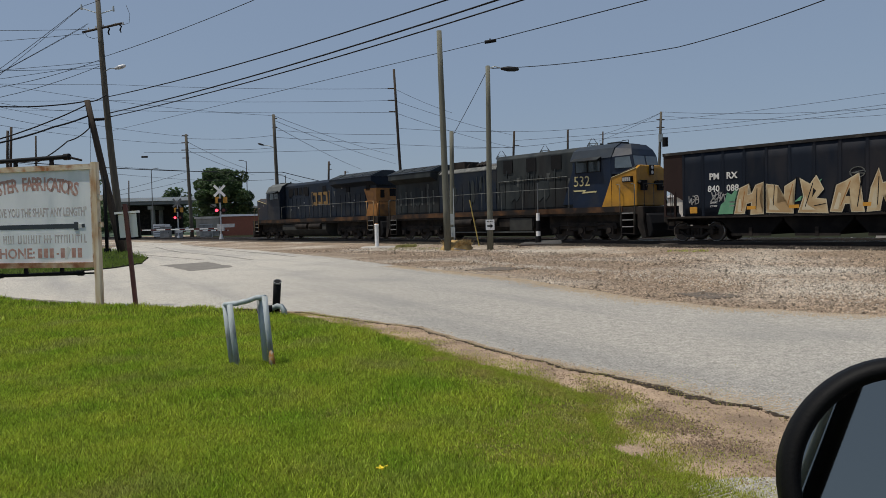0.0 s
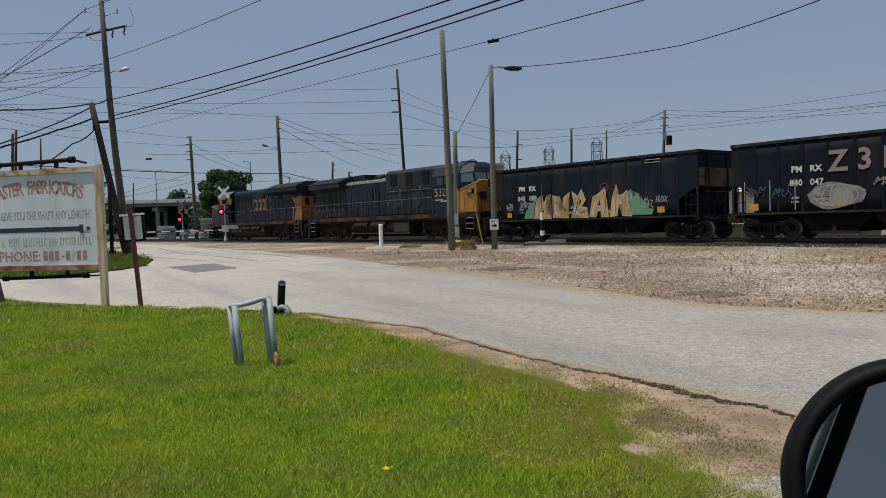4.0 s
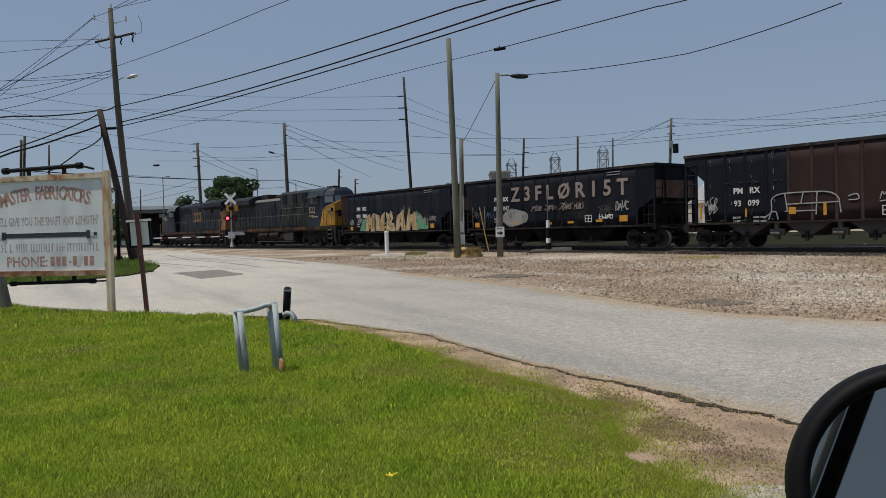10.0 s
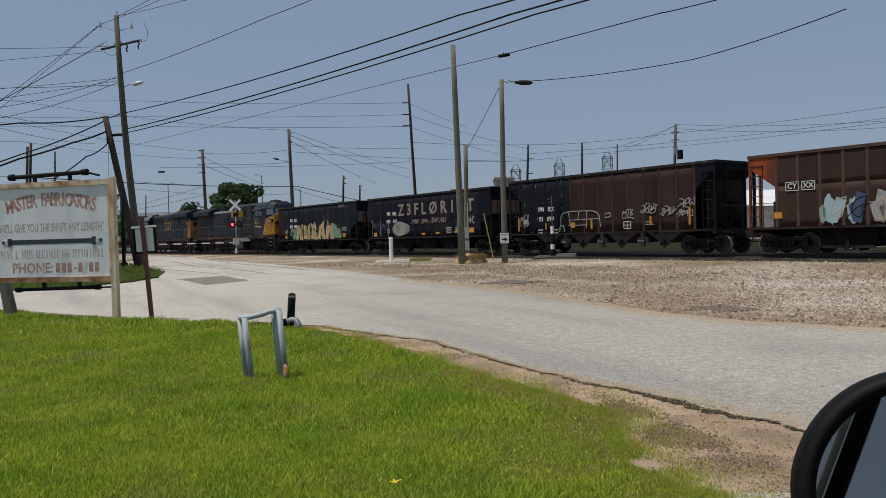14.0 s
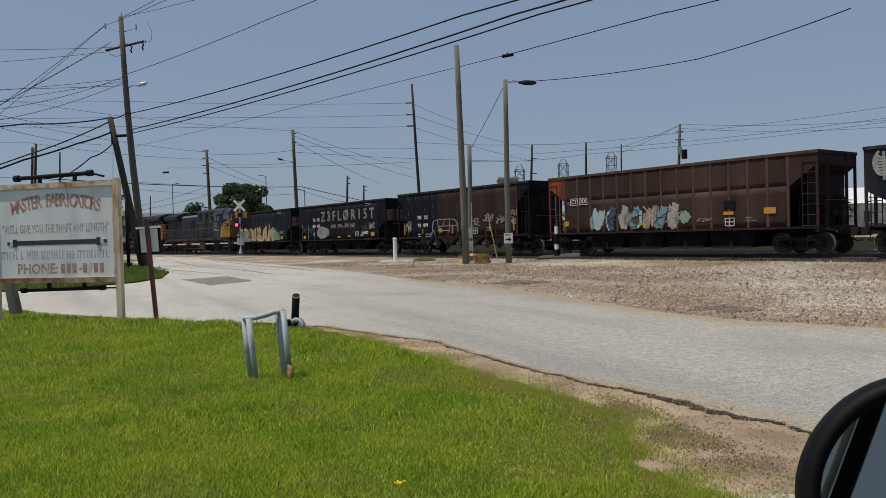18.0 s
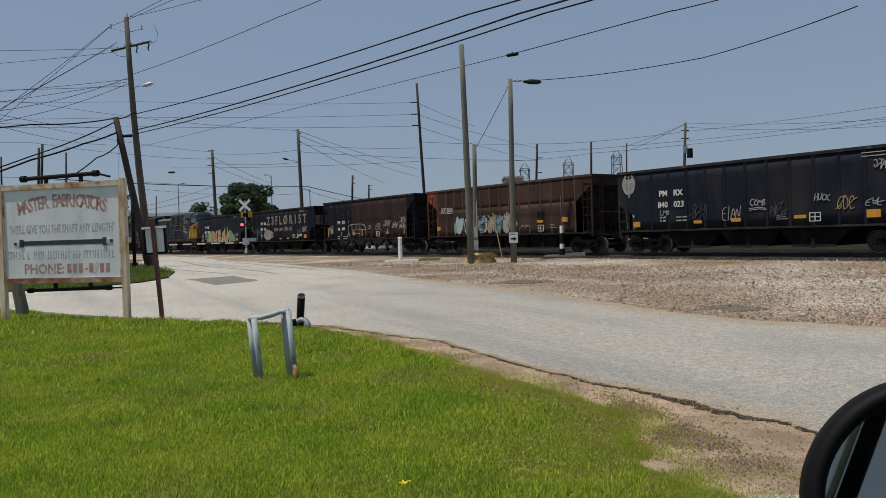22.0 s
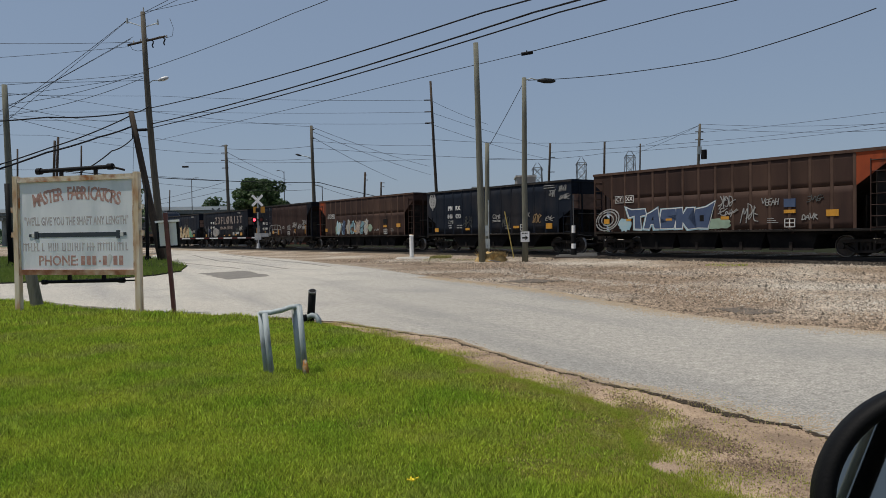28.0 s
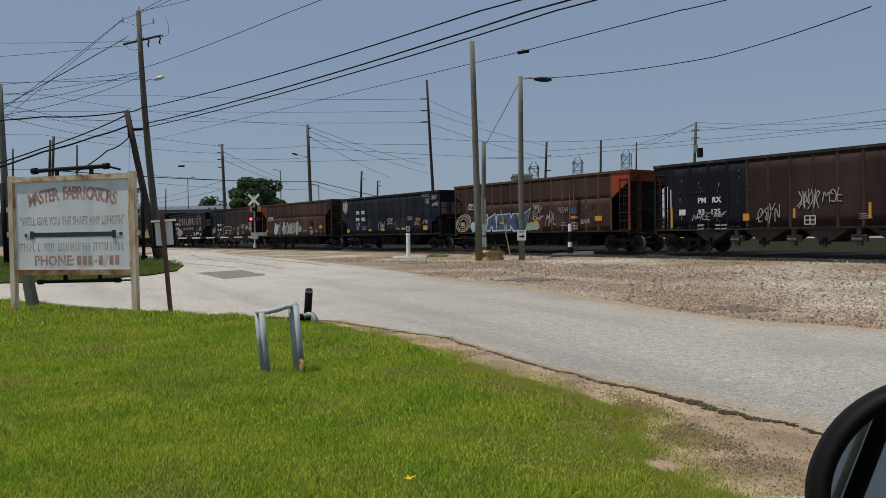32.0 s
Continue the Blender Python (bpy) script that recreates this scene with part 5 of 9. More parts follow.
part("exhaust_stack", bm, M_UNDER, unit_b, bevel=0.05)
for k in range(3):
    bm = B()
    rod(bm, (-3.9 + k * 0.3, -0.2, 4.55), (-3.9 + k * 0.3, 0.35, 4.75), 0.09, 0.15, 10)
    part("air_horn", bm, M_UNDER, unit_b)
lettering("unit_number", "532", 0.74, M_CREAM, cab_b, face(5.85, 3.02, -1.512), "pale yellow number", split=True)
bm = B()
prism(bm, [(5.25, 2.60), (6.15, 2.60), (6.05, 2.50), (6.85, 2.52), (6.70, 2.38), (6.75, 2.45), (5.85, 2.42), (5.95, 2.53), (5.35, 2.53)], -1.516, -1.510)
part("lightning_stripe", bm, M_CREAM, cab_b, "pale yellow lightning bolt stripe")
bm = B()
prism(bm, [(4.05, 1.9), (5.19, 1.9), (5.19, 4.3), (5.0, 4.3)], -0.995, -0.976)
part("blue_flash", bm, M_CABBLUE, unit_b, "slanting blue paint flash")
M_SILLY = mat("dull ochre paint", (0.20, 0.12, 0.03), (0.15, 0.085, 0.025), 4.0, 0.7)
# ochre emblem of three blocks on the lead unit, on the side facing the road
for x in (-2.0, -1.15, -0.3):
    bm = B()
    prism(bm, [(x - 0.34, 2.78), (x - 0.12, 2.72), (x + 0.34, 2.80), (x + 0.3, 3.05), (x - 0.08, 3.0), (x - 0.05, 3.55), (x + 0.36, 3.6), (x + 0.3, 3.82), (x - 0.3, 3.8)], 0.985, 0.995)
    part("hood_emblem", bm, M_SILLY, unit_a, "dull ochre painted emblem block")
for x, k in ((-2.65, 1), (0.3, -1)):
    bm = B()
    prism(bm, [(x, 2.7), (x + k * 0.25, 2.7), (x + k * 0.25, 2.76), (x + k * 0.06, 2.76), (x + k * 0.06, 3.8), (x + k * 0.25, 3.8), (x + k * 0.25, 3.86), (x, 3.86)], 0.985, 0.993)
    part("emblem_bracket", bm, M_SILLY, unit_a)

for x, z, s in ((-4.6, 3.9, 0.16), (-3.2, 2.55, 0.12), (1.6, 3.0, 0.10), (2.6, 2.6, 0.12), (-6.4, 2.9, 0.12), (4.0, 2.45, 0.14)):
    bm = B()
    box(bm, x, x + s, 0.955, 0.985, z, z + s * 0.8)
    part("data_plate", bm, M_GREYTAG, unit_a, "small pale data plate")
bm = B()
for x in (1.2, 2.0, 2.8, 3.6):
    box(bm, x, x + 0.55, 0.95, 0.985, 3.75, 4.35)
part("grille", bm, M_BLACK, unit_a, "black louvred air grille")
bm = B()
tube(bm, [(-9.45, 0.95, 1.7), (-9.75, 1.2, 2.4), (-9.8, 1.3, 2.75), (-9.2, 1.45, 2.78), (-8.6, 1.47, 2.75)], 0.03, 8)
tube(bm, [(-9.9, 0.3, 1.7), (-9.95, 0.3, 2.6), (-9.95, 1.25, 2.6), (-9.95, 1.3, 1.7)], 0.03, 8)
part("end_grab_rail", bm, M_RUSTYELLOW, unit_a, "yellow bent grab rails at the hood end")
CARS = {}
CARS[1] = hopper(-21.5, -7.7, 4.02, "hopper_car", "blue-black open coal hopper with a tan and green spray mural", M_HOPBLUE, "three", ends=(M_BROWN2, None))
CARS[2] = hopper(-6.04, 7.95, 4.02, "hopper_car", "black open coal hopper with large pale painted letters", M_HOPBLACK, "three")
CARS[3] = hopper(9.62, 23.06, 4.16, "hopper_car", "maroon-brown open coal hopper with a black front part", M_BROWN2, "vees", ends=(M_HOPBLACK, M_HOPBLACK))
CARS[4] = hopper(24.67, 39.5, 4.13, "hopper_car", "rusty brown open coal hopper with an orange corner", M_BROWN, "four", ends=(M_ORANGE, None), panels=14)
CARS[5] = hopper(41.25, 55.15, 4.02, "hopper_car", "blue-black open coal hopper with pale spray tags", M_HOPBLUE, "three")
CARS[6] = hopper(56.82, 71.41, 4.13, "hopper_car", "rusty brown open coal hopper with an orange end and blue mural", M_BROWN, "four", ends=(None, M_ORANGE), panels=14)
CARS[7] = hopper(72.94, 86.6, 4.16, "hopper_car", "maroon-brown open coal hopper with a black patched front", M_BROWN2, "vees", ends=(M_HOPBLACK, M_HOPBLACK))


# ---- lettering and spray paint on the cars ----
def stencil(n, body, s, z, size, material=None, **kw):
    car, a, w = CARS[n]
    return lettering("stencil_letter", body, size, material or M_WHITE, car, face(s - MID[n], z, SKIN + 0.010), thick=0.012, split=True, **kw)


MID = {1: -14.6, 2: 0.955, 3: 16.34, 4: 32.085, 5: 48.2, 6: 64.115, 7: 79.77}
for n, s, top, low, z in ((1, -18.5, "PM   RX", "840   088", 2.81), (2, -2.85, "PM   RX", "840   047", 2.78), (5, 44.40, "PM   RX", "840   023", 2.80), (3, 12.62, "PM   RX", "93   099", 2.42), (7, 75.98, "PM   RX", "93   125", 2.38)):
    size = 0.385 if n in (1, 5) else 0.35
    stencil(n, top, s, z, size, offset=0.008)
    stencil(n, low, s, z - 0.53, size, offset=0.004)
    for k, word in ((-0.45, "LD LMT"), (-0.45, "LT WT")):
        stencil(n, word, s + k, z - 1.12 - (0.16 if word[1] == "T" else 0), 0.12, stretch=0.9)
    bm = B()
    for k in (0.3, 0.62):
        for j in range(2):
            box(bm, s - MID[n] + k, s - MID[n] + k + 0.26, SKIN, -1.6, z - 1.15 - j * 0.16, z - 1.09 - j * 0.16)
    tagged(part("lettering_bar", bm, M_GREYTAG, CARS[n][0], "small unreadable white stencilling"), kind="stuff")
for n, s in ((4, 26.88), (6, 58.88)):
    car = CARS[n][0]
    for k, word in ((-0.33, "CY"), (0.33, "XX")):
        bm = B()
        box(bm, s - MID[n] + k - 0.27, s - MID[n] + k + 0.27, SKIN - 0.004, -1.60, 2.56, 2.92)
        plate = part("mark_plate", bm, M_BROWN2, car, "dark plate with a white outlined reporting mark")
        bm = B()
        x = s - MID[n] + k
        for q in ((x - 0.27, x + 0.27, 2.56, 2.585), (x - 0.27, x + 0.27, 2.895, 2.92), (x - 0.27, x - 0.245, 2.585, 2.895), (x + 0.245, x + 0.27, 2.585, 2.895)):
            box(bm, q[0], q[1], SKIN - 0.007, -1.6, q[2], q[3])
        part("mark_outline", bm, M_WHITE, plate)
        lettering("stencil_letter", word, 0.30, M_WHITE, plate, face(s - MID[n] + k, 2.74, SKIN - 0.004), thick=0.004, offset=0.004, split=True)

for n, items in {1: ((-19.95, 1.39, 0.36, 0.28), (-17.2, 1.42, 0.42, 0.14), (-15.4, 1.42, 0.42, 0.14), (-12.6, 1.42, 0.42, 0.14), (-9.66, 1.41, 0.40, 0.28)),
                 2: ((-5.05, 1.35, 0.40, 0.28), (-1.6, 1.35, 0.5, 0.16), (1.0, 1.31, 0.42, 0.12), (2.6, 1.34, 0.42, 0.12), (6.1, 1.45, 0.50, 0.30), (4.55, 1.37, 0.42, 0.12)),
                 3: ((10.42, 1.65, 0.10, 0.75), (14.6, 1.52, 0.28, 0.28), (15.9, 1.55, 0.12, 0.5), (12.6, 1.5, 0.08, 0.35), (19.6, 1.6, 0.10, 0.42), (21.75, 1.75, 0.10, 0.8)),
                 4: ((25.95, 1.6, 0.34, 0.26), (31.0, 1.45, 0.4, 0.12), (35.6, 1.78, 0.48, 0.14), (37.5, 1.82, 0.52, 0.26)),
                 5: ((42.4, 1.40, 0.40, 0.26), (45.85, 1.42, 0.42, 0.14), (47.75, 1.45, 0.46, 0.16), (50.6, 1.48, 0.5, 0.14), (53.4, 1.5, 0.5, 0.3)),
                 6: ((57.7, 1.65, 0.36, 0.24), (59.15, 1.70, 0.3, 0.12), (61.6, 1.66, 0.36, 0.10), (64.6, 1.66, 0.4, 0.14), (67.6, 1.85, 0.5, 0.14), (69.35, 1.74, 0.48, 0.26)),
                 7: ((73.95, 1.65, 0.10, 0.95), (77.8, 1.58, 0.3, 0.3), (79.95, 1.68, 0.10, 0.4), (82.9, 1.7, 0.10, 0.6))}.items():
    for s, z, w, h in items:
        sticker(CARS[n][0], s - MID[n], z, w, h)
for n, s, z in ((2, 3.82, 1.50), (3, 18.2, 1.42), (4, 35.65, 1.40), (5, 51.2, 1.45), (6, 67.6, 1.38), (7, 80.6, 1.39)):
    data_frame(CARS[n][0], s - MID[n], z, 0.46, 0.36)
for n, s, z in ((1, -10.1, 3.62), (2, 5.5, 3.62), (5, 53.4, 3.62)):     # pale double line high on the side
    bm = B()
    for k in (0, 1):
        box(bm, s - MID[n] - 0.4, s - MID[n] + 0.45, SKIN, -1.6, z + k * 0.13, z + k * 0.13 + 0.035)
    tagged(part("lettering_bar", bm, M_GREYTAG, CARS[n][0], "thin unreadable white stencilling"), kind="stuff")

# scraped paint on the black fronts
for n, s0 in ((3, 10.9), (7, 74.5)):
    rng = random.Random(n)
    for k in range(52):
        x = s0 + rng.choice((0.0, 0.98, 1.96, 1.96, 2.94)) + rng.gauss(0, 0.035) - MID[n]
        sticker(CARS[n][0], x, rng.uniform(1.3, 4.0), rng.uniform(0.008, 0.018), rng.uniform(0.03, 0.16), M_STREAK if k % 3 else M_GREYTAG, SKIN, "paint_scrape", "pale scrape through the paint")
    for k in range(40):             # rubbed foot, rim and weld seam
        z = (1.19, 1.19, 4.02, 2.78)[k % 4] + rng.uniform(-0.03, 0.03)
        sticker(CARS[n][0], s0 + rng.uniform(-0.3, 3.4) - MID[n], z, rng.uniform(0.03, 0.2), rng.uniform(0.008, 0.02), M_STREAK, SKIN, "paint_scrape", "pale scrape through the paint")
sticker(CARS[3][0], 11.0 - MID[3], 1.78, 0.30, 0.26, M_GREYTAG, name="paper_placard", label="pale square placard")
sticker(CARS[7][0], 74.55 - MID[7], 1.88, 0.34, 0.26, M_WHITE, name="paper_placard", label="white square placard")


def grown(pts, d):
    """A polygon pushed outwards by d, corners kept sharp."""
    area = sum(x0 * y1 - x1 * y0 for (x0, y0), (x1, y1) in zip(pts, pts[1:] + pts[:1]))
    d = d if area > 0 else -d
    out = []
    for i, p in enumerate(pts):
        a, b = Vector(pts[i - 1]), Vector(pts[(i + 1) % len(pts)])
        p = Vector(p)
        e0, e1 = (p - a).normalized(), (b - p).normalized()
        n0, n1 = Vector((e0.y, -e0.x)), Vector((e1.y, -e1.x))
        m = (n0 + n1)
        k = max(0.35, 1 + n0.dot(n1))
        v = p + m * (d / k)
        out.append((v.x, v.y))
    return out


def patch(n, pts, layer, material, name="spray_patch", label="patch of spray paint"):
    """A flat area of paint on a car's side; higher layers lie over lower ones."""
    bm = B()
    y = SKIN - 0.0025 * layer
    front = [bm.verts.new((s - MID[n], y, z)) for s, z in pts]
    back = [bm.verts.new((s - MID[n], y + 0.024 + 0.0025 * layer, z)) for s, z in pts]
    f = bm.faces.new(front)
    for i in range(len(pts)):
        j = (i + 1) % len(pts)
        bm.faces.new((front[j], front[i], back[i], back[j]))
    bmesh.ops.triangulate(bm, faces=[f])
    bmesh.ops.recalc_face_normals(bm, faces=bm.faces[:])
    return part(name, bm, material, CARS[n][0], label)


def block_letter(n, pts, s0, z0, w, h, fill, holes=(), dark=None, pale=None, edge=0.045):
    """One block letter of a mural: dark outline, pale keyline, fill and cut-outs."""
    at = lambda q: [(s0 + w * u, z0 + h * v) for u, v in q]
    base = at(pts)
    patch(n, [(x - 0.03, z - 0.02) for x, z in grown(base, edge * 2.1)], 0, dark or M_BLACK, "letter_shadow", "dark edge of a spray-painted letter")
    if pale:
        patch(n, grown(base, edge), 1, pale, "letter_outline", "pale keyline of a spray-painted letter")
    patch(n, base, 2, fill, "mural_letter", "spray-painted block letter")
    for q, mt in holes:
        patch(n, at(q), 3, mt, "letter_detail", "painted detail of a letter")


def blob(n, s, z, rs, rz, material, seed, layer=0, label="patch of spray paint"):
    rng = random.Random(seed)
    pts = []
    for i in range(22):
        a = 2 * math.pi * i / 22
        r = rng.uniform(0.74, 1.12)
        pts.append((s + rs * r * math.cos(a), z + rz * r * math.sin(a)))
    patch(n, pts, layer, material, "spray_patch", label)


M_SMOKETAG = mat("thin grey spray paint", (0.26, 0.25, 0.24), (0.10, 0.10, 0.10), 2.2, 0.8, contrast=(0.4, 0.68))
M_TANFADE = mat("tan spray paint fading to cream", (0.34, 0.225, 0.105), (0.46, 0.36, 0.21), 1.6, 0.7, contrast=(0.42, 0.62))
M_CREAMTAG = mat("cream spray paint", (0.50, 0.44, 0.31), (0.42, 0.35, 0.23), 3.0, 0.7)
# tan mural of five jagged letters over green
for q in ([(-18.75, 1.18), (-17.7, 1.18), (-17.4, 1.9), (-17.9, 2.25), (-18.1, 2.0), (-18.3, 2.1), (-18.45, 1.7), (-18.6, 1.6)], [(-11.8, 1.2), (-10.15, 1.2), (-10.05, 1.45), (-10.35, 1.5), (-10.3, 1.75), (-10.8, 1.8), (-10.9, 2.2), (-11.2, 2.0), (-11.4, 2.45), (-11.7, 2.2)], [(-15.4, 1.6), (-14.7, 1.7), (-14.3, 2.45), (-14.7, 2.3), (-14.9, 2.0)]):
    patch(1, q, 0, M_GREEN, label="green spray paint patch")
H_SHAPE = [(-0.04, 0.0), (0.30, 0.0), (0.38, 0.34), (0.60, 0.40), (0.56, -0.03), (0.98, -0.02), (0.86, 0.5), (0.98, 1.02), (0.74, 0.94), (0.60, 0.66), (0.42, 0.62), (0.46, 0.98), (0.16, 0.86), (0.06, 0.5)]
U_SHAPE = [(0.02, 0.92), (0.10, 0.42), (0.02, 0.02), (0.96, -0.02), (0.92, 0.4), (1.04, 1.0), (0.70, 0.82), (0.66, 0.34), (0.40, 0.30), (0.42, 0.86)]
L_SHAPE = [(0.10, 0.98), (0.22, 0.46), (0.04, 0.0), (0.98, -0.04), (0.92, 0.34), (0.58, 0.38), (0.84, 0.66), (0.62, 1.04), (0.42, 0.80)]
A_SHAPE = [(-0.04, 0.0), (0.30, -0.02), (0.40, 0.22), (0.62, 0.22), (0.64, -0.02), (1.0, -0.02), (0.90, 0.55), (0.84, 1.04), (0.44, 0.84), (0.16, 0.74)]
TOP_H = [(-0.02, -0.02), (0.32, 0.0), (0.40, 0.40), (0.58, 0.42), (0.62, 0.0), (1.06, -0.02), (0.92, 0.42), (0.84, 0.88), (0.62, 0.74), (0.40, 0.72), (0.30, 1.10), (0.10, 0.62)]
gap = lambda *q: (list(q), M_BLACK)
shine = lambda *q: (list(q), M_CREAMTAG)
for pts, s0, w, h, holes in ((H_SHAPE, -17.9, 1.22, 1.20, (shine((0.06, 0.06), (0.22, 0.04), (0.18, 0.5), (0.12, 0.5)),)),
                             (U_SHAPE, -16.55, 1.14, 1.24, (shine((0.10, 0.10), (0.5, 0.06), (0.3, 0.24), (0.16, 0.5)),)),
                             (L_SHAPE, -15.25, 1.18, 1.30, (gap((0.48, 0.42), (0.62, 0.62), (0.52, 0.7)), shine((0.14, 0.06), (0.6, 0.05), (0.34, 0.2), (0.26, 0.5)))),
                             (A_SHAPE, -13.92, 1.14, 1.30, (gap((0.44, 0.42), (0.58, 0.42), (0.56, 0.66)), shine((0.04, 0.05), (0.2, 0.04), (0.3, 0.5), (0.22, 0.55)))),
                             (TOP_H, -12.62, 1.20, 1.34, (shine((0.06, 0.06), (0.24, 0.06), (0.24, 0.6), (0.16, 0.5)),))):
    block_letter(1, pts, s0, 1.20, w, h, M_TANFADE, holes, pale=M_CREAMTAG, edge=0.035)
for k, pts in enumerate(((( -18.0, 1.3), (-17.85, 2.1)), ((-17.35, 1.35), (-17.3, 2.2)), ((-16.6, 1.5), (-16.55, 2.3)), ((-16.0, 1.5), (-15.8, 2.3)), ((-15.3, 1.4), (-15.0, 2.3)), ((-14.95, 1.42), (-14.5, 1.5)), ((-13.95, 1.4), (-13.6, 2.3)), ((-13.35, 1.35), (-13.2, 2.4)), ((-12.65, 1.4), (-12.6, 2.4)), ((-12.1, 1.35), (-12.05, 2.2)))):
    bm = B()
    ribbon(bm, [(s + 0.35 - MID[1], z) for s, z in pts], SKIN - 0.010, 0.03)
    part("letter_line", bm, M_BLACK if k % 3 else M_RUSTYELLOW, CARS[1][0], "thin sprayed line in a letter")
for k, (x0, x1, z0, z1, wd) in enumerate(((-20.2, -19.7, 1.62, 2.0, ""), (-19.05, -18.45, 1.75, 2.15, ""), (-11.6, -10.9, 1.85, 2.25, ""), (-10.8, -10.1, 1.5, 1.9, ""), (-9.95, -9.3, 1.75, 2.0, "HUSK"))):
    tag(CARS[1][0], 30 + k, x0 + 14.6, x1 + 14.6, z0, z1, M_GREYTAG, 0.045, wd)
for s in (-13.0,):
    bm = B()
    ribbon(bm, [(s - MID[1] + 0.27 * math.cos(i * 0.5), 2.62 + 0.2 * math.sin(i * 0.5)) for i in range(13)] + [(s - MID[1] - 0.2, 2.6), (s - MID[1] + 0.25, 2.68)], SKIN, 0.03)
    part("spray_ring", bm, M_HANDRAIL, CARS[1][0], "thin grey sprayed ring")

# large painted capitals
stencil(2, "Z3FL\u00d8R15T", 2.2, 2.97, 1.10, M_PINKTAG, offset=0.028, space=1.62, label="large pale painted lettering")
patch(2, [(-1.7 + (1.08 + 0.05 * math.sin(9 * k * 0.3)) * math.cos(k * 0.2992), 1.70 + (0.50 + 0.07 * math.cos(3 * k * 0.3)) * math.sin(k * 0.2992)) for k in range(21)], 0, M_SMOKETAG, "spray_pumpkin", "pale grey sprayed pumpkin shape")
for r in (0.82, 0.5, 0.2):
    bm = B()
    ribbon(bm, [(-1.72 - MID[2] + r * math.cos(k * 0.35), 1.70 + 0.42 * math.sin(k * 0.35)) for k in range(19)], SKIN - 0.006, 0.05)
    tagged(part("spray_ring", bm, M_GREYTAG, CARS[2][0], "grey line on the sprayed pumpkin"), kind="stuff")
for k, (s, w, wd) in enumerate(((0.1, 0.42, ""), (1.15, 0.42, ""), (2.2, 0.40, ""), (3.2, 0.34, "MUBS"))):
    tag(CARS[2][0], 50 + k, s - w - MID[2], s + w - MID[2], 2.0, 2.3, M_PINKTAG, 0.05, wd)
tag(CARS[2][0], 58, 4.45 - MID[2], 5.3 - MID[2], 1.75, 2.1, M_STREAK, 0.05)
tag(CARS[2][0], 60, 4.5 - MID[2], 5.4 - MID[2], 1.45, 1.68, M_WHITE, 0.05)
tag(CARS[2][0], 61, 5.6 - MID[2], 6.4 - MID[2], 1.85, 2.3, M_GREYTAG, 0.065, "DAVC")
tag(CARS[2][0], 62, -5.4 - MID[2], -4.6 - MID[2], 1.75, 2.2, M_STREAK, 0.05)
tag(CARS[2][0], 63, -4.2 - MID[2], -3.5 - MID[2], 1.75, 2.15, M_DBLUE, 0.05)
for s in (-5.45, -4.35, -3.3):
    sticker(CARS[2][0], s - MID[2], 1.80, 0.035, 1.25, M_GREYTAG, name="paint_line", label="thin pale vertical line")

bm = B()
for pts in ([(13.6, 1.2), (13.75, 1.55), (13.7, 2.2), (15.0, 2.25), (16.4, 2.2), (16.5, 1.4)], [(14.3, 2.2), (14.4, 1.5)], [(15.6, 2.22), (15.55, 1.35)], [(14.35, 1.78), (16.4, 1.8)], [(13.4, 1.25), (13.9, 1.6), (14.0, 1.2)], [(14.3, 1.5), (15.5, 1.5)], [(14.95, 1.8), (15.05, 2.22)], [(16.8, 2.0), (17.1, 2.1), (17.2, 1.85), (16.8, 1.85)]):
    ribbon(bm, [(x - MID[3], z) for x, z in rounded(pts)], SKIN - 0.004, 0.045)
tagged(part("spray_outline", bm, M_GREYTAG, CARS[3][0], "pale sprayed window-like outline"), kind="stuff")
for k, (a, b, z0, z1, wd) in enumerate(((17.9, 18.6, 1.85, 2.15, "MTB"), (19.0, 19.9, 1.95, 2.4, ""), (20.1, 20.9, 1.8, 2.2, ""), (21.15, 22.0, 2.1, 2.5, ""), (21.1, 21.9, 1.75, 2.05, ""), (10.55, 11.3, 1.5, 2.2, ""))):
    tag(CARS[3][0], 70 + k, a - MID[3], b - MID[3], z0, z1, M_GREYTAG, 0.05, wd, lines=1 if wd else 0)

# washed-out pastel mural
for s, z, a, b, mt, k in ((28.0, 1.75, 0.42, 0.62, M_LBLUE, 21), (29.0, 1.7, 0.5, 0.55, M_LBLUE, 22), (29.95, 1.75, 0.45, 0.6, M_PINKTAG, 23), (30.7, 1.8, 0.45, 0.55, M_LBLUE, 27), (31.75, 1.8, 0.5, 0.6, M_PINKTAG, 24), (32.7, 1.75, 0.5, 0.62, M_GREYTAG, 25), (33.4, 1.7, 0.5, 0.3, M_GREENGREY, 26), (27.75, 1.6, 0.25, 0.4, M_GREENGREY, 28)):
    blob(4, s, z, a * 0.62, b * 0.95, mt, k, 0, "faded patch of spray paint under the mural")
rng = random.Random(28)
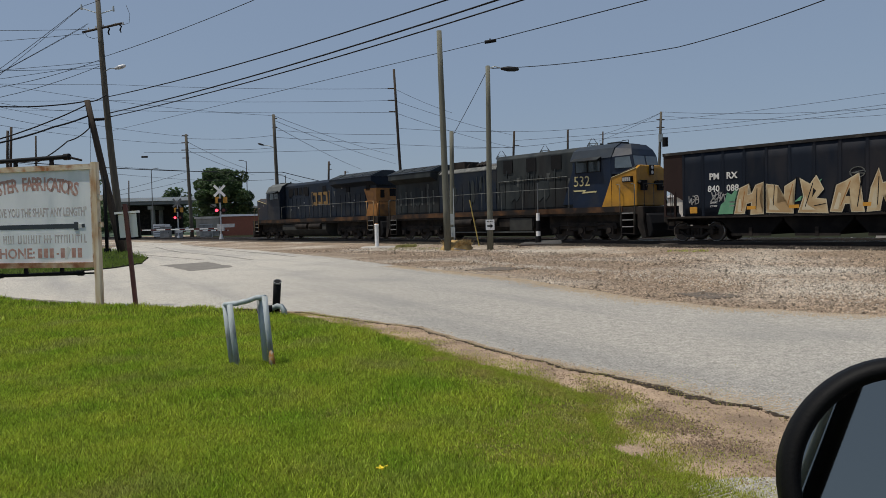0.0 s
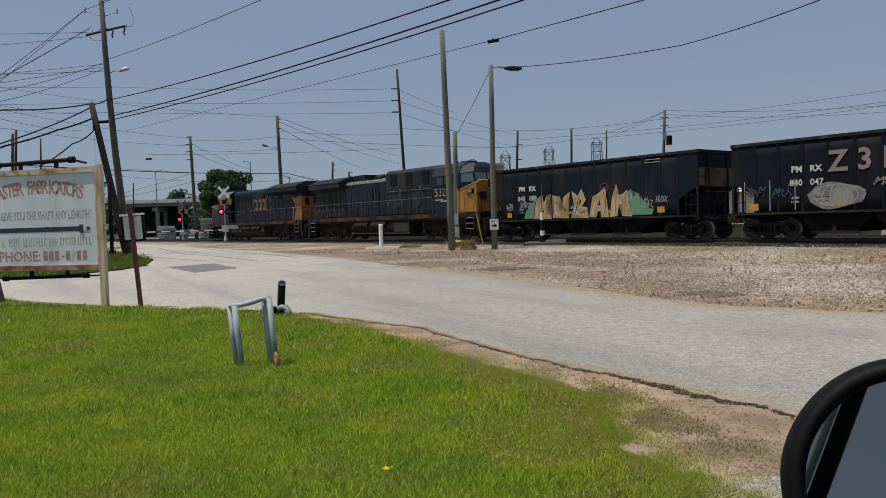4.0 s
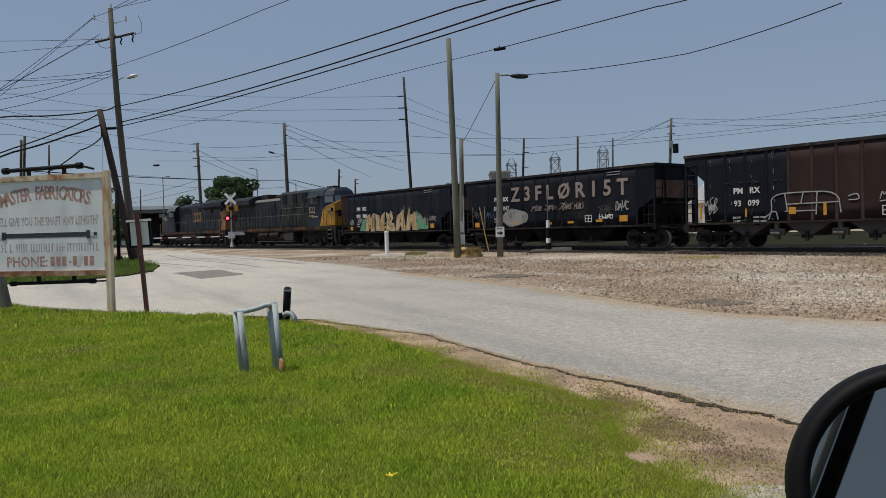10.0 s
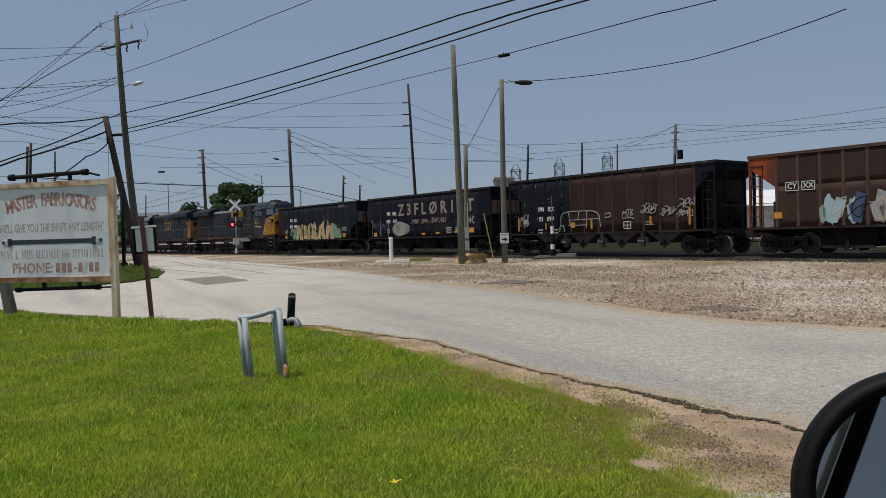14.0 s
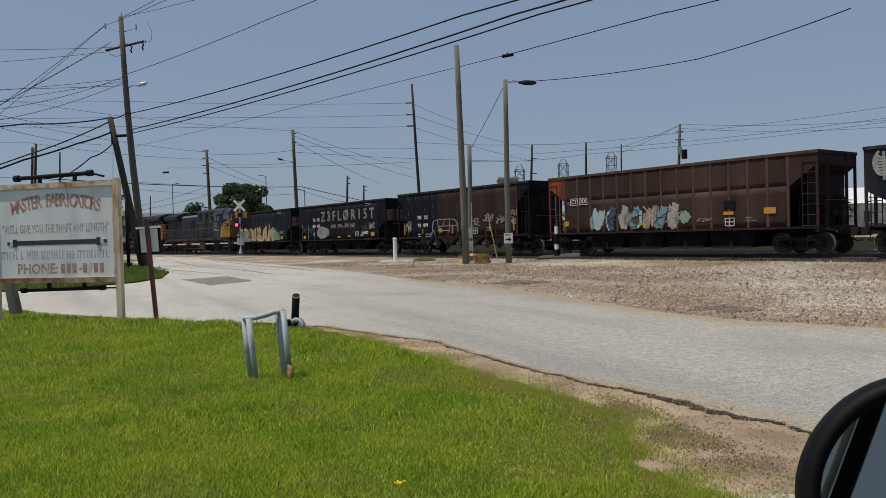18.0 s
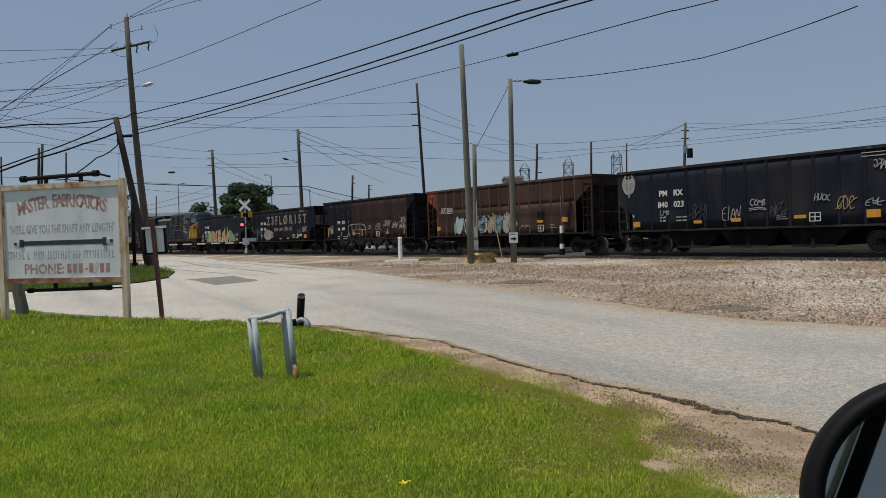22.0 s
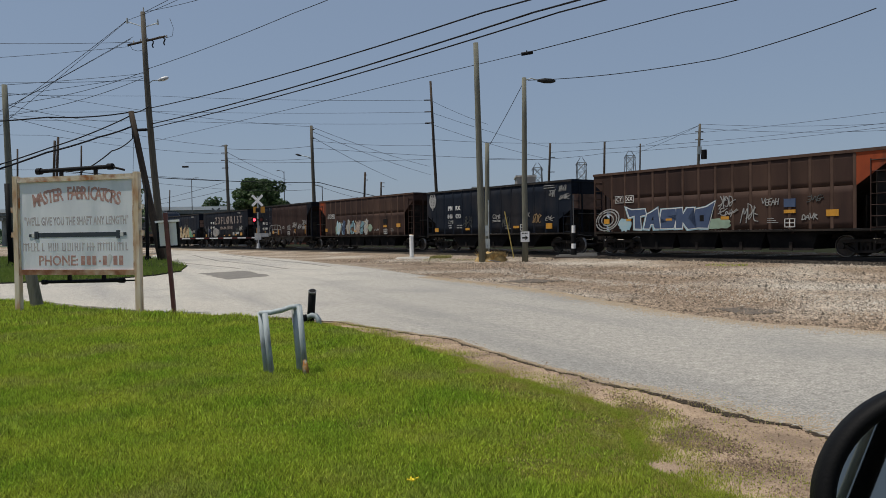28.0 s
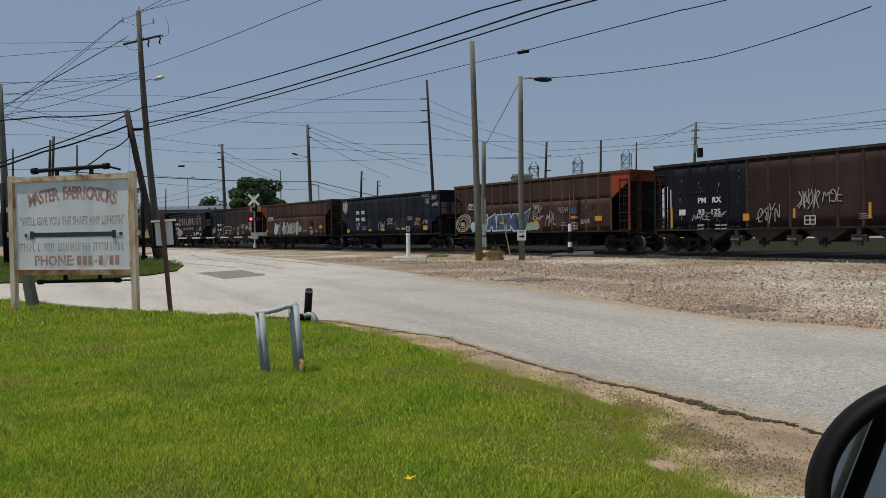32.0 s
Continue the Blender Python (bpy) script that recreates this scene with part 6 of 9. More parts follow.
for i, s in enumerate((28.25, 29.0, 29.75, 30.45, 31.3, 32.05, 32.7)):
    fill = (M_LBLUE, M_DBLUE, M_GREYTAG, M_TEAL, M_PINKTAG, M_TEAL, M_GREYTAG)[i]
    t = rng.uniform(-0.12, 0.12)
    patch(4, [(s - 0.2 + t, 1.25), (s + 0.14 + t, 1.22), (s + 0.2 - t, 1.75), (s + 0.42, 2.15 + t), (s + 0.05, 2.32 + t), (s - 0.05, 2.0), (s - 0.28, 1.95)], 2, fill, "mural_letter", "faded spray-painted sign")
    bm = B()
    for st in glyph(rng):
        ribbon(bm, [(s - 0.3 + 0.7 * u - MID[4], 1.3 + 0.9 * v) for u, v in rounded(st)], SKIN - 0.008, 0.035)
    tagged(part("letter_line", bm, M_BLACK if i % 2 else M_CREAMTAG, CARS[4][0], "thin line over the mural"), kind="stuff")
blob(4, 30.6, 1.62, 0.25, 0.2, M_RUSTYELLOW, 10, 2, "orange spray patch")
tag(CARS[4][0], 80, 34.0 - MID[4], 34.7 - MID[4], 1.45, 1.6, M_GREYTAG, 0.035)
sticker(CARS[4][0], 35.65 - MID[4], 2.15, 0.55, 0.36, M_BLACK, name="paint_patch", label="dark painted square")

bm = B()
for i in range(7):
    z = 2.93 + i * 0.105
    w = 0.40 * math.sin(0.8 + i * 0.27)
    for sd in (-1, 1):
        ribbon(bm, rounded([(41.95 - MID[5] + sd * 0.04, z), (41.95 - MID[5] + sd * w * 0.6, z + 0.02), (41.95 - MID[5] + sd * w, z + 0.16), (41.95 - MID[5] + sd * w * 0.7, z + 0.22)]), SKIN - 0.004, 0.08)
ribbon(bm, [(41.95 - MID[5], 2.78), (41.95 - MID[5], 3.75)], SKIN - 0.004, 0.09)
part("spray_tree", bm, M_GREYTAG, CARS[5][0], "pale grey sprayed leaf shape")
for k, (a, b, z0, z1, mt, wd) in enumerate(((43.75, 44.35, 1.80, 2.02, M_GREYTAG, "LMB"), (45.45, 46.3, 1.5, 2.15, M_STREAK, ""), (47.05, 47.95, 1.42, 1.98, M_GREYTAG, "EIAN"), (48.4, 49.15, 2.0, 2.3, M_GREYTAG, "COMB"), (49.3, 50.0, 1.5, 2.1, M_STREAK, ""), (51.17, 51.77, 2.08, 2.32, M_GREYTAG, "HUCK"), (52.05, 52.70, 1.65, 2.2, M_TAN, ""), (53.1, 53.7, 1.8, 2.05, M_GREYTAG, ""), (53.4, 53.85, 3.15, 3.5, M_GREYTAG, ""), (54.2, 54.75, 3.4, 3.72, M_GREYTAG, ""), (54.25, 54.95, 2.95, 3.2, M_GREYTAG, ""))):
    tag(CARS[5][0], 90 + k, a - MID[5], b - MID[5], z0, z1, mt, 0.04, wd, lines=2 if wd == "COMB" else 0)

# blue mural of five block letters
blob(6, 58.9, 1.45, 0.45, 0.35, M_LBLUE, 12, 0, "pale blue spray patch")
blob(6, 64.2, 1.42, 0.7, 0.28, M_GREENGREY, 13, 0, "pale blue-green spray patch")
T_SHAPE = [(0.30, 0.0), (0.72, -0.02), (0.66, 0.66), (1.05, 0.74), (0.98, 1.02), (0.10, 1.0), (-0.25, 1.14), (-0.05, 0.62), (0.30, 0.70)]
S_SHAPE = [(0.02, -0.02), (0.86, 0.0), (0.98, 0.38), (0.46, 0.62), (1.04, 0.66), (0.98, 0.98), (0.10, 0.96), (0.0, 0.52), (0.52, 0.30), (0.02, 0.26)]
K_SHAPE = [(0.0, -0.02), (0.36, 0.0), (0.38, 0.3), (0.66, -0.06), (1.12, -0.02), (0.68, 0.46), (1.0, 0.98), (0.62, 0.98), (0.40, 0.66), (0.36, 1.0), (0.02, 0.98)]
O_SHAPE = [(0.08, 0.0), (0.86, -0.02), (0.98, 0.5), (1.30, 1.24), (0.80, 1.0), (0.10, 0.90), (-0.02, 0.4)]
for pts, s0, w, holes in ((T_SHAPE, 59.25, 0.95, ()), (A_SHAPE, 60.15, 0.95, (gap((0.44, 0.42), (0.58, 0.42), (0.56, 0.66)),)), (S_SHAPE, 61.1, 0.90, ()), (K_SHAPE, 62.0, 1.0, ()), (O_SHAPE, 63.0, 0.85, (gap((0.36, 0.3), (0.62, 0.3), (0.62, 0.62), (0.36, 0.6)),))):
    block_letter(6, pts, s0, 1.26, w, 0.92, M_DBLUE, holes, dark=M_LBLUE, pale=M_WHITE, edge=0.035)
for r in (0.78, 0.62, 0.40):
    bm = B()
    ribbon(bm, [(57.75 - MID[6] + r * math.cos(k * 0.4), 1.72 + r * 0.7 * math.sin(k * 0.4 + 0.3 * r)) for k in range(17)], SKIN - 0.004, 0.06)
    tagged(part("spray_ring", bm, M_GREYTAG, CARS[6][0], "pale sprayed ring"), kind="stuff")
for k, (a, b, z0, z1, wd) in enumerate(((64.3, 65.0, 2.1, 2.55, ""), (64.3, 65.1, 1.75, 2.05, ""), (65.4, 66.2, 1.45, 2.2, ""), (66.35, 67.1, 2.15, 2.4, "VEEAH"), (68.1, 68.75, 1.5, 1.72, "DAVR"))):
    tag(CARS[6][0], 110 + k, a - MID[6], b - MID[6], z0, z1, M_GREYTAG, 0.05, wd)
tag(CARS[6][0], 117, 68.3 - MID[6], 68.9 - MID[6], 2.2, 2.45, M_STREAK, 0.04)
sticker(CARS[6][0], 67.6 - MID[6], 2.2, 0.5, 0.34, M_DBLUE, name="paint_patch", label="blue painted patch")
for k, (a, b, z0, z1) in enumerate(((75.1, 76.0, 1.5, 1.8), (78.3, 79.3, 1.35, 2.0), (80.1, 81.0, 1.9, 2.6), (81.1, 81.9, 2.1, 2.6), (76.2, 76.8, 1.6, 1.8))):
    tag(CARS[7][0], 130 + k, a - MID[7], b - MID[7], z0, z1, M_GREYTAG, 0.05)
for n, s in ((7, 82.5), (7, 84.0), (3, 19.3), (6, 66.6), (4, 36.4), (5, 49.6)):
    bm = B()
    for j in range(3):
        box(bm, s - MID[n], s - MID[n] + 0.5 - 0.1 * j, SKIN, -1.6, 1.40 + j * 0.08, 1.425 + j * 0.08)
    tagged(part("lettering_bar", bm, M_GREYTAG, CARS[n][0]), kind="stuff")


# ---- poles, cables, signs and other fixed things ----
def wood_pole(name, base, top, r0, r1, material, label, bow=0.0):
    ob = thing(name, label, "pole", Matrix.Translation(base), group="poles")
    bm = B()
    d = Vector(top) - Vector(base)
    n = 5
    pts = [d * (i / n) + Vector((noise.noise((base[0], i, 0)), noise.noise((base[1], i, 3)), 0)) * (0.02 if 0 < i < n else 0) + Vector((bow * math.sin(math.pi * i / n), 0, 0)) for i in range(n + 1)]
    tube(bm, pts, [r0 + (r1 - r0) * i / n for i in range(n + 1)], 14)
    part("shaft", bm, material, ob)
    return ob


wood_pole("utility_pole", (0.26, 38.80, -0.05), (0.06, 38.80, 11.23), 0.19, 0.13, M_WOOD, "tall weathered grey-brown wooden pole in the gravel")
lamp_pole = wood_pole("street_lamp_pole", (2.41, 38.20, -0.05), (2.47, 38.20, 9.27), 0.16, 0.11, M_WOOD, "weathered wooden street lamp pole with an arrow sign")
short_pole = wood_pole("utility_pole", (0.55, 43.00, -0.05), (0.64, 43.00, 6.60), 0.15, 0.12, M_WOOD, "short wooden pole with grey service boxes")
main_pole = wood_pole("utility_pole", (-19.95, 47.00, -0.05), (-20.98, 47.00, 15.79), 0.245, 0.145, M_MWOOD, "tall wooden utility pole with crossarm and insulators", bow=-0.16)
leaning_pole = wood_pole("utility_pole", (-19.65, 46.00, -0.05), (-21.42, 46.00, 9.36), 0.24, 0.17, M_DWOOD, "dark leaning wooden pole beside the utility pole")
dark_pole = wood_pole("utility_pole", (-4.31, 85.00, -0.05), (-5.04, 85.00, 18.73), 0.20, 0.13, M_DWOOD, "dark tall pole behind the railway")
fan_pole = wood_pole("utility_pole", (-20.58, 95.00, -0.05), (-20.90, 95.00, 15.48), 0.26, 0.18, M_MWOOD, "wooden pole fanning out wires behind the railway")
far_pole_a = wood_pole("utility_pole", (-34.98, 105.00, -0.05), (-35.35, 105.00, 14.52), 0.26, 0.18, M_MWOOD, "wooden distribution pole behind the crossing")
step_pole = wood_pole("utility_pole", (-18.33, 120.00, -0.05), (-17.82, 120.00, 11.56), 0.20, 0.15, M_DWOOD, "dark pole behind the railway")
step_pole_b = wood_pole("utility_pole", (-18.12, 140.00, -0.05), (-17.81, 140.00, 11.39), 0.20, 0.15, M_DWOOD, "dark pole behind the railway")
mid_pole = wood_pole("utility_pole", (10.07, 110.00, -0.05), (10.77, 110.00, 14.42), 0.20, 0.15, M_DWOOD, "dark pole behind the train")
wood_pole("utility_pole", (19.09, 115.00, -0.05), (19.44, 115.00, 15.08), 0.20, 0.15, M_DWOOD, "dark pole behind the train")
wood_pole("utility_pole", (24.45, 115.00, -0.05), (24.77, 115.00, 14.69), 0.14, 0.10, M_DWOOD, "thin dark pole behind the train")
trans_pole = wood_pole("utility_pole", (28.55, 100.00, -0.05), (29.28, 100.00, 15.39), 0.22, 0.16, M_MWOOD, "pole with a transformer behind the train")
side_pole = wood_pole("utility_pole", (-27.29, 43.00, -0.05), (-27.55, 43.00, 10.56), 0.22, 0.15, M_WOOD, "wooden pole beside the grass island")
wood_pole("utility_pole", (-46.14, 80.00, -0.05), (-45.40, 80.00, 12.59), 0.16, 0.13, M_DWOOD, "dark pole beyond the island")
wood_pole("utility_pole", (-47.56, 82.00, -0.05), (-46.93, 82.00, 12.50), 0.16, 0.13, M_DWOOD, "dark pole beyond the island")
wood_pole("utility_pole", (-51.27, 95.00, -0.05), (-50.87, 95.00, 13.53), 0.12, 0.10, M_DWOOD, "thin dark pole beyond the island")
wood_pole("utility_pole", (-56.54, 90.00, -0.05), (-56.23, 90.00, 12.63), 0.12, 0.10, M_DWOOD, "thin dark pole beyond the island")
wood_pole("utility_pole", (-58.40, 140.00, -0.05), (-58.04, 140.00, 10.56), 0.12, 0.10, M_DWOOD, "thin dark mast by the overpass")


CABLES = thing("overhead_cable", "sagging black overhead cables strung between the poles", "cable")


def cable(a, b, sag, r):
    a, b = Vector(a), Vector(b)
    n = 10
    pts = [a.lerp(b, i / n) - Vector((0, 0, sag * 4 * (i / n) * (1 - i / n))) for i in range(n + 1)]
    bm = B()
    tube(bm, pts, r, 5)
    part("cable_span", bm, M_WIRE, CABLES)


cable((-20.60, 46.95, 9.71), (0.32, 26.00, 9.04), 0.22, 0.029)
cable((0.32, 26.00, 9.04), (6.55, 17.00, 8.09), 0.05, 0.029)
cable((-20.56, 46.95, 8.70), (2.06, 26.00, 9.00), 0.22, 0.034)
cable((2.06, 26.00, 9.00), (7.68, 17.00, 8.10), 0.05, 0.034)
cable((-20.56, 46.95, 8.46), (2.93, 26.00, 8.98), 0.22, 0.029)
cable((2.93, 26.00, 8.98), (8.25, 17.00, 8.03), 0.05, 0.029)
cable((-41.15, 95.00, 13.95), (2.76, 40.00, 10.96), 0.02, 0.018)
cable((2.76, 40.00, 10.96), (8.40, 30.00, 10.05), 0.0, 0.023)
cable((8.40, 30.00, 10.03), (12.97, 24.00, 9.84), 0.08, 0.022)
cable((2.67, 38.20, 9.14), (9.49, 30.00, 8.15), 0.16, 0.018)
cable((9.49, 30.00, 8.15), (11.40, 22.00, 7.68), 0.08, 0.018)
cable((0.77, 43.00, 6.47), (2.44, 38.20, 9.04), 0.05, 0.016)
cable((-20.76, 47.00, 12.19), (-8.66, 36.00, 12.18), 0.10, 0.017)
cable((-8.66, 36.00, 12.18), (-3.49, 31.00, 12.19), 0.05, 0.017)
cable((-20.83, 47.00, 15.79), (-17.07, 44.00, 16.02), 0.00, 0.016)
cable((-21.94, 47.00, 15.32), (-34.93, 43.00, 2.96), 0.12, 0.014)
cable((-21.80, 47.00, 14.10), (-34.81, 43.00, 5.75), 0.12, 0.014)
cable((-21.62, 47.00, 14.25), (-34.82, 43.00, 5.70), 0.12, 0.014)
cable((-21.70, 47.00, 13.90), (-34.51, 43.00, 13.28), 0.12, 0.014)
cable((-21.92, 47.00, 13.63), (-34.56, 43.00, 11.99), 0.12, 0.014)
cable((-20.90, 47.00, 11.91), (-34.63, 43.00, 10.36), 0.12, 0.014)
cable((-20.90, 47.00, 11.76), (-34.67, 43.00, 9.27), 0.12, 0.014)
cable((-20.90, 47.00, 11.48), (-34.60, 43.00, 10.92), 0.12, 0.014)
cable((-20.96, 47.00, 15.78), (-15.11, 42.00, 14.96), 0.05, 0.014)
cable((-15.11, 42.00, 14.96), (-7.42, 36.00, 14.20), 0.05, 0.014)
cable((-22.01, 47.00, 15.29), (-16.44, 42.00, 15.01), 0.05, 0.014)
cable((-16.44, 42.00, 15.01), (-8.75, 36.00, 15.00), 0.05, 0.014)
cable((-20.24, 46.00, 9.67), (-21.56, 46.00, 9.30), 0.15, 0.039)
cable((-21.56, 46.00, 9.30), (-23.24, 40.00, 8.11), 0.12, 0.039)
cable((-23.24, 40.00, 8.11), (-27.65, 36.00, 7.31), 0.10, 0.039)
cable((-21.36, 46.00, 8.44), (-22.49, 44.00, 7.53), 0.05, 0.052)
cable((-22.49, 44.00, 7.53), (-23.32, 40.00, 6.21), 0.05, 0.052)
cable((-23.32, 40.00, 6.21), (-27.05, 35.00, 3.76), 0.10, 0.052)
cable((-21.40, 46.00, 9.12), (-24.48, 42.00, 6.66), 0.12, 0.039)
cable((-24.48, 42.00, 6.66), (-27.81, 36.00, 4.09), 0.10, 0.039)
cable((-21.39, 46.00, 7.65), (-22.20, 45.00, 6.81), 0.12, 0.039)
cable((-22.20, 45.00, 6.81), (-23.74, 44.00, 5.42), 0.10, 0.039)
cable((-21.43, 46.00, 8.44), (-21.35, 46.00, 7.65), -0.50, 0.039)
cable((-21.23, 46.00, 8.95), (-21.89, 47.00, 4.21), 0.00, 0.010)
cable((-65.70, 94.00, 20.40), (-38.75, 90.00, 18.73), 0.10, 0.018)
cable((-65.80, 94.00, 18.15), (-38.82, 90.00, 16.86), 0.10, 0.018)
cable((-65.80, 94.00, 17.15), (-38.87, 90.00, 15.73), 0.10, 0.018)
cable((-38.75, 90.00, 18.73), (-5.09, 85.00, 16.59), 0.23, 0.018)
cable((-38.82, 90.00, 16.86), (-5.13, 85.00, 15.26), 0.18, 0.018)
cable((-38.87, 90.00, 15.73), (-5.16, 85.00, 13.94), 0.18, 0.018)
cable((-46.48, 80.00, 14.72), (-35.29, 105.00, 14.20), 0.36, 0.019)
cable((-46.57, 80.00, 12.82), (-35.32, 105.00, 13.18), 0.36, 0.019)
cable((-46.38, 80.00, 17.09), (-20.90, 95.00, 15.34), 0.45, 0.018)
cable((-20.90, 95.00, 15.34), (-9.33, 150.00, 15.01), 0.36, 0.026)
cable((-20.92, 95.00, 14.78), (-9.64, 160.00, 14.12), 0.36, 0.027)
cable((-20.94, 95.00, 14.14), (-17.92, 170.00, 13.82), 0.36, 0.028)
cable((-20.96, 95.00, 13.58), (-5.33, 90.00, 12.06), 0.23, 0.019)
cable((-20.99, 95.00, 12.66), (10.72, 110.00, 12.05), 0.27, 0.022)
cable((-5.09, 85.00, 16.59), (1.46, 90.00, 14.44), 0.14, 0.018)
cable((-5.13, 85.00, 15.26), (10.76, 110.00, 13.85), 0.27, 0.020)
cable((-5.16, 85.00, 13.94), (10.72, 110.00, 12.05), 0.27, 0.020)
cable((-35.37, 105.00, 13.97), (-20.98, 95.00, 12.87), 0.27, 0.021)
cable((-35.42, 105.00, 12.64), (-21.03, 95.00, 11.31), 0.27, 0.021)
cable((-35.39, 105.00, 13.58), (-38.28, 150.00, 12.89), 0.27, 0.027)
cable((-35.43, 105.00, 12.40), (-37.19, 150.00, 11.75), 0.27, 0.027)
cable((-40.89, 70.00, 8.11), (-35.58, 105.00, 8.25), 0.18, 0.018)
cable((-34.78, 80.00, 8.19), (-19.99, 95.00, 8.24), 0.23, 0.018)
cable((-52.33, 120.00, 7.53), (-35.54, 105.00, 9.27), 0.14, 0.024)
cable((-52.36, 120.00, 6.90), (-35.58, 105.00, 8.09), 0.14, 0.024)
cable((-35.58, 105.00, 8.25), (-21.15, 95.00, 7.34), 0.18, 0.021)
cable((-20.71, 95.00, 8.04), (-18.26, 110.00, 7.14), 0.09, 0.022)
cable((-18.26, 110.00, 7.14), (-9.63, 140.00, 6.80), 0.09, 0.026)
cable((-5.92, 100.00, 14.05), (10.77, 110.00, 14.45), 0.18, 0.022)
cable((10.77, 110.00, 14.45), (19.44, 115.00, 15.10), 0.10, 0.024)
cable((19.44, 115.00, 15.10), (29.27, 100.00, 14.24), 0.10, 0.023)
cable((29.27, 100.00, 14.24), (41.34, 70.00, 12.43), 0.18, 0.018)
cable((41.34, 70.00, 12.43), (41.93, 50.00, 10.67), 0.14, 0.016)
cable((10.74, 110.00, 13.10), (29.24, 100.00, 13.02), 0.05, 0.022)
cable((29.24, 100.00, 13.02), (41.33, 70.00, 11.38), 0.14, 0.018)
cable((41.33, 70.00, 11.38), (41.93, 50.00, 9.55), 0.14, 0.016)
cable((1.51, 100.00, 11.28), (19.40, 115.00, 13.35), 0.40, 0.023)
cable((19.40, 115.00, 13.35), (29.24, 100.00, 12.50), 0.05, 0.023)
cable((29.24, 100.00, 12.50), (41.33, 70.00, 11.04), 0.18, 0.018)
cable((41.33, 70.00, 11.04), (41.94, 50.00, 9.11), 0.14, 0.016)
cable((29.42, 100.00, 15.35), (50.19, 85.00, 13.08), 0.40, 0.019)
cable((29.42, 100.00, 14.80), (50.19, 85.00, 12.35), 0.50, 0.019)
cable((29.43, 100.00, 15.31), (24.16, 115.00, 14.11), 0.18, 0.023)
cable((29.43, 100.00, 15.31), (24.15, 115.00, 13.25), 0.18, 0.023)
cable((-39.29, 100.00, 11.64), (-5.67, 95.00, 10.95), 0.23, 0.020)
cable((-43.81, 75.00, 8.59), (-46.26, 60.00, 7.65), 0.09, 0.017)
cable((-46.57, 80.00, 12.82), (-46.11, 60.00, 10.55), 0.09, 0.017)
cable((-46.48, 80.00, 14.72), (-46.01, 60.00, 12.55), 0.09, 0.017)
cable((-46.38, 80.00, 17.09), (-45.92, 60.00, 14.33), 0.09, 0.017)
cable((-35.05, 60.00, 7.16), (-19.99, 95.00, 8.24), 0.30, 0.039)
cable((-19.99, 95.00, 8.24), (-9.63, 140.00, 6.80), 0.20, 0.046)
cable((-27.53, 43.00, 9.00), (-22.01, 47.00, 15.30), 0.10, 0.016)
cable((-27.51, 43.00, 9.41), (-38.33, 80.00, 14.15), 0.30, 0.016)
cable((-27.53, 43.00, 8.75), (-38.37, 80.00, 12.32), 0.30, 0.016)
cable((-27.51, 43.00, 9.41), (-20.90, 47.00, 12.04), 0.30, 0.016)
cable((-27.53, 43.00, 8.75), (-20.90, 47.00, 11.68), 0.30, 0.016)



def frame_at(a, b, z0=0.0):
    """A space with x from a to b on the ground, z up; its -y side faces the lawn."""
    d = Vector((b[0] - a[0], b[1] - a[1], 0)).normalized()
    m = Matrix((d, (-d.y, d.x, 0), (0, 0, 1))).transposed().to_4x4()
    m.translation = (a[0], a[1], z0)
    return m


M_RUSTPOST = mat("cream paint rusting through", (0.74, 0.66, 0.53), (0.62, 0.46, 0.28), 4.0, 0.7, bump=0.2, c3=(0.40, 0.19, 0.07), s3=3.0, m3=0.57, streak=(2, 2, 0.5))
# sign board with its two shafts
board = thing("sign_board", "faded grey sign board in a rusty white steel frame", "sign", frame_at((-9.22, 14.70), (-6.48, 14.10)))
SW = 2.81
for x in (0.0, SW):
    bm = B()
    box(bm, x - 0.055, x + 0.055, -0.05, 0.05, -0.15, 2.72)
    part("post", bm, M_RUSTPOST, board, "rusty cream square steel post", bevel=0.008)
for z, m in ((2.64, M_RUST), (0.80, M_RUSTY)):
    bm = B()
    box(bm, 0.055, SW - 0.055, -0.045, 0.045, z - 0.05, z + 0.05)
    part("frame_rail", bm, m, board, bevel=0.006)
bm = B()
box(bm, 0.05, SW - 0.05, -0.012, 0.03, 0.84, 2.60)
panel = part("panel", bm, M_PANEL, board, "dented silver-grey panel")
for x in (0.07, SW - 0.07):
    bm = B()
    box(bm, x - 0.02, x + 0.02, -0.035, -0.01, 0.85, 2.59)
    part("panel_edge", bm, M_RUST, board)


def on_board(u, z, turn=0.0):
    return Matrix.Translation((u, -0.0128, z)) @ Euler((math.pi / 2, 0, 0)).to_matrix().to_4x4() @ Matrix.Rotation(turn, 4, 'Z')


words = "MASTER FABRICATORS"
for i, ch in enumerate(words):
    if ch != " ":
        f = (i + 0.5) / len(words) - 0.5
        lettering("letter", ch, 0.35, M_FADED, panel, on_board(1.445 + f * 2.02, 2.34 - 0.56 * f * f, -f * 0.28), "faded red-brown capital letter", offset=0.010, stretch=0.71, thick=0.0008)
lettering("letter", "PHONE:", 0.27, M_FADED, panel, on_board(0.98, 1.02), "faded red-brown capital letter", offset=0.006, stretch=0.98, thick=0.0008, split=True)
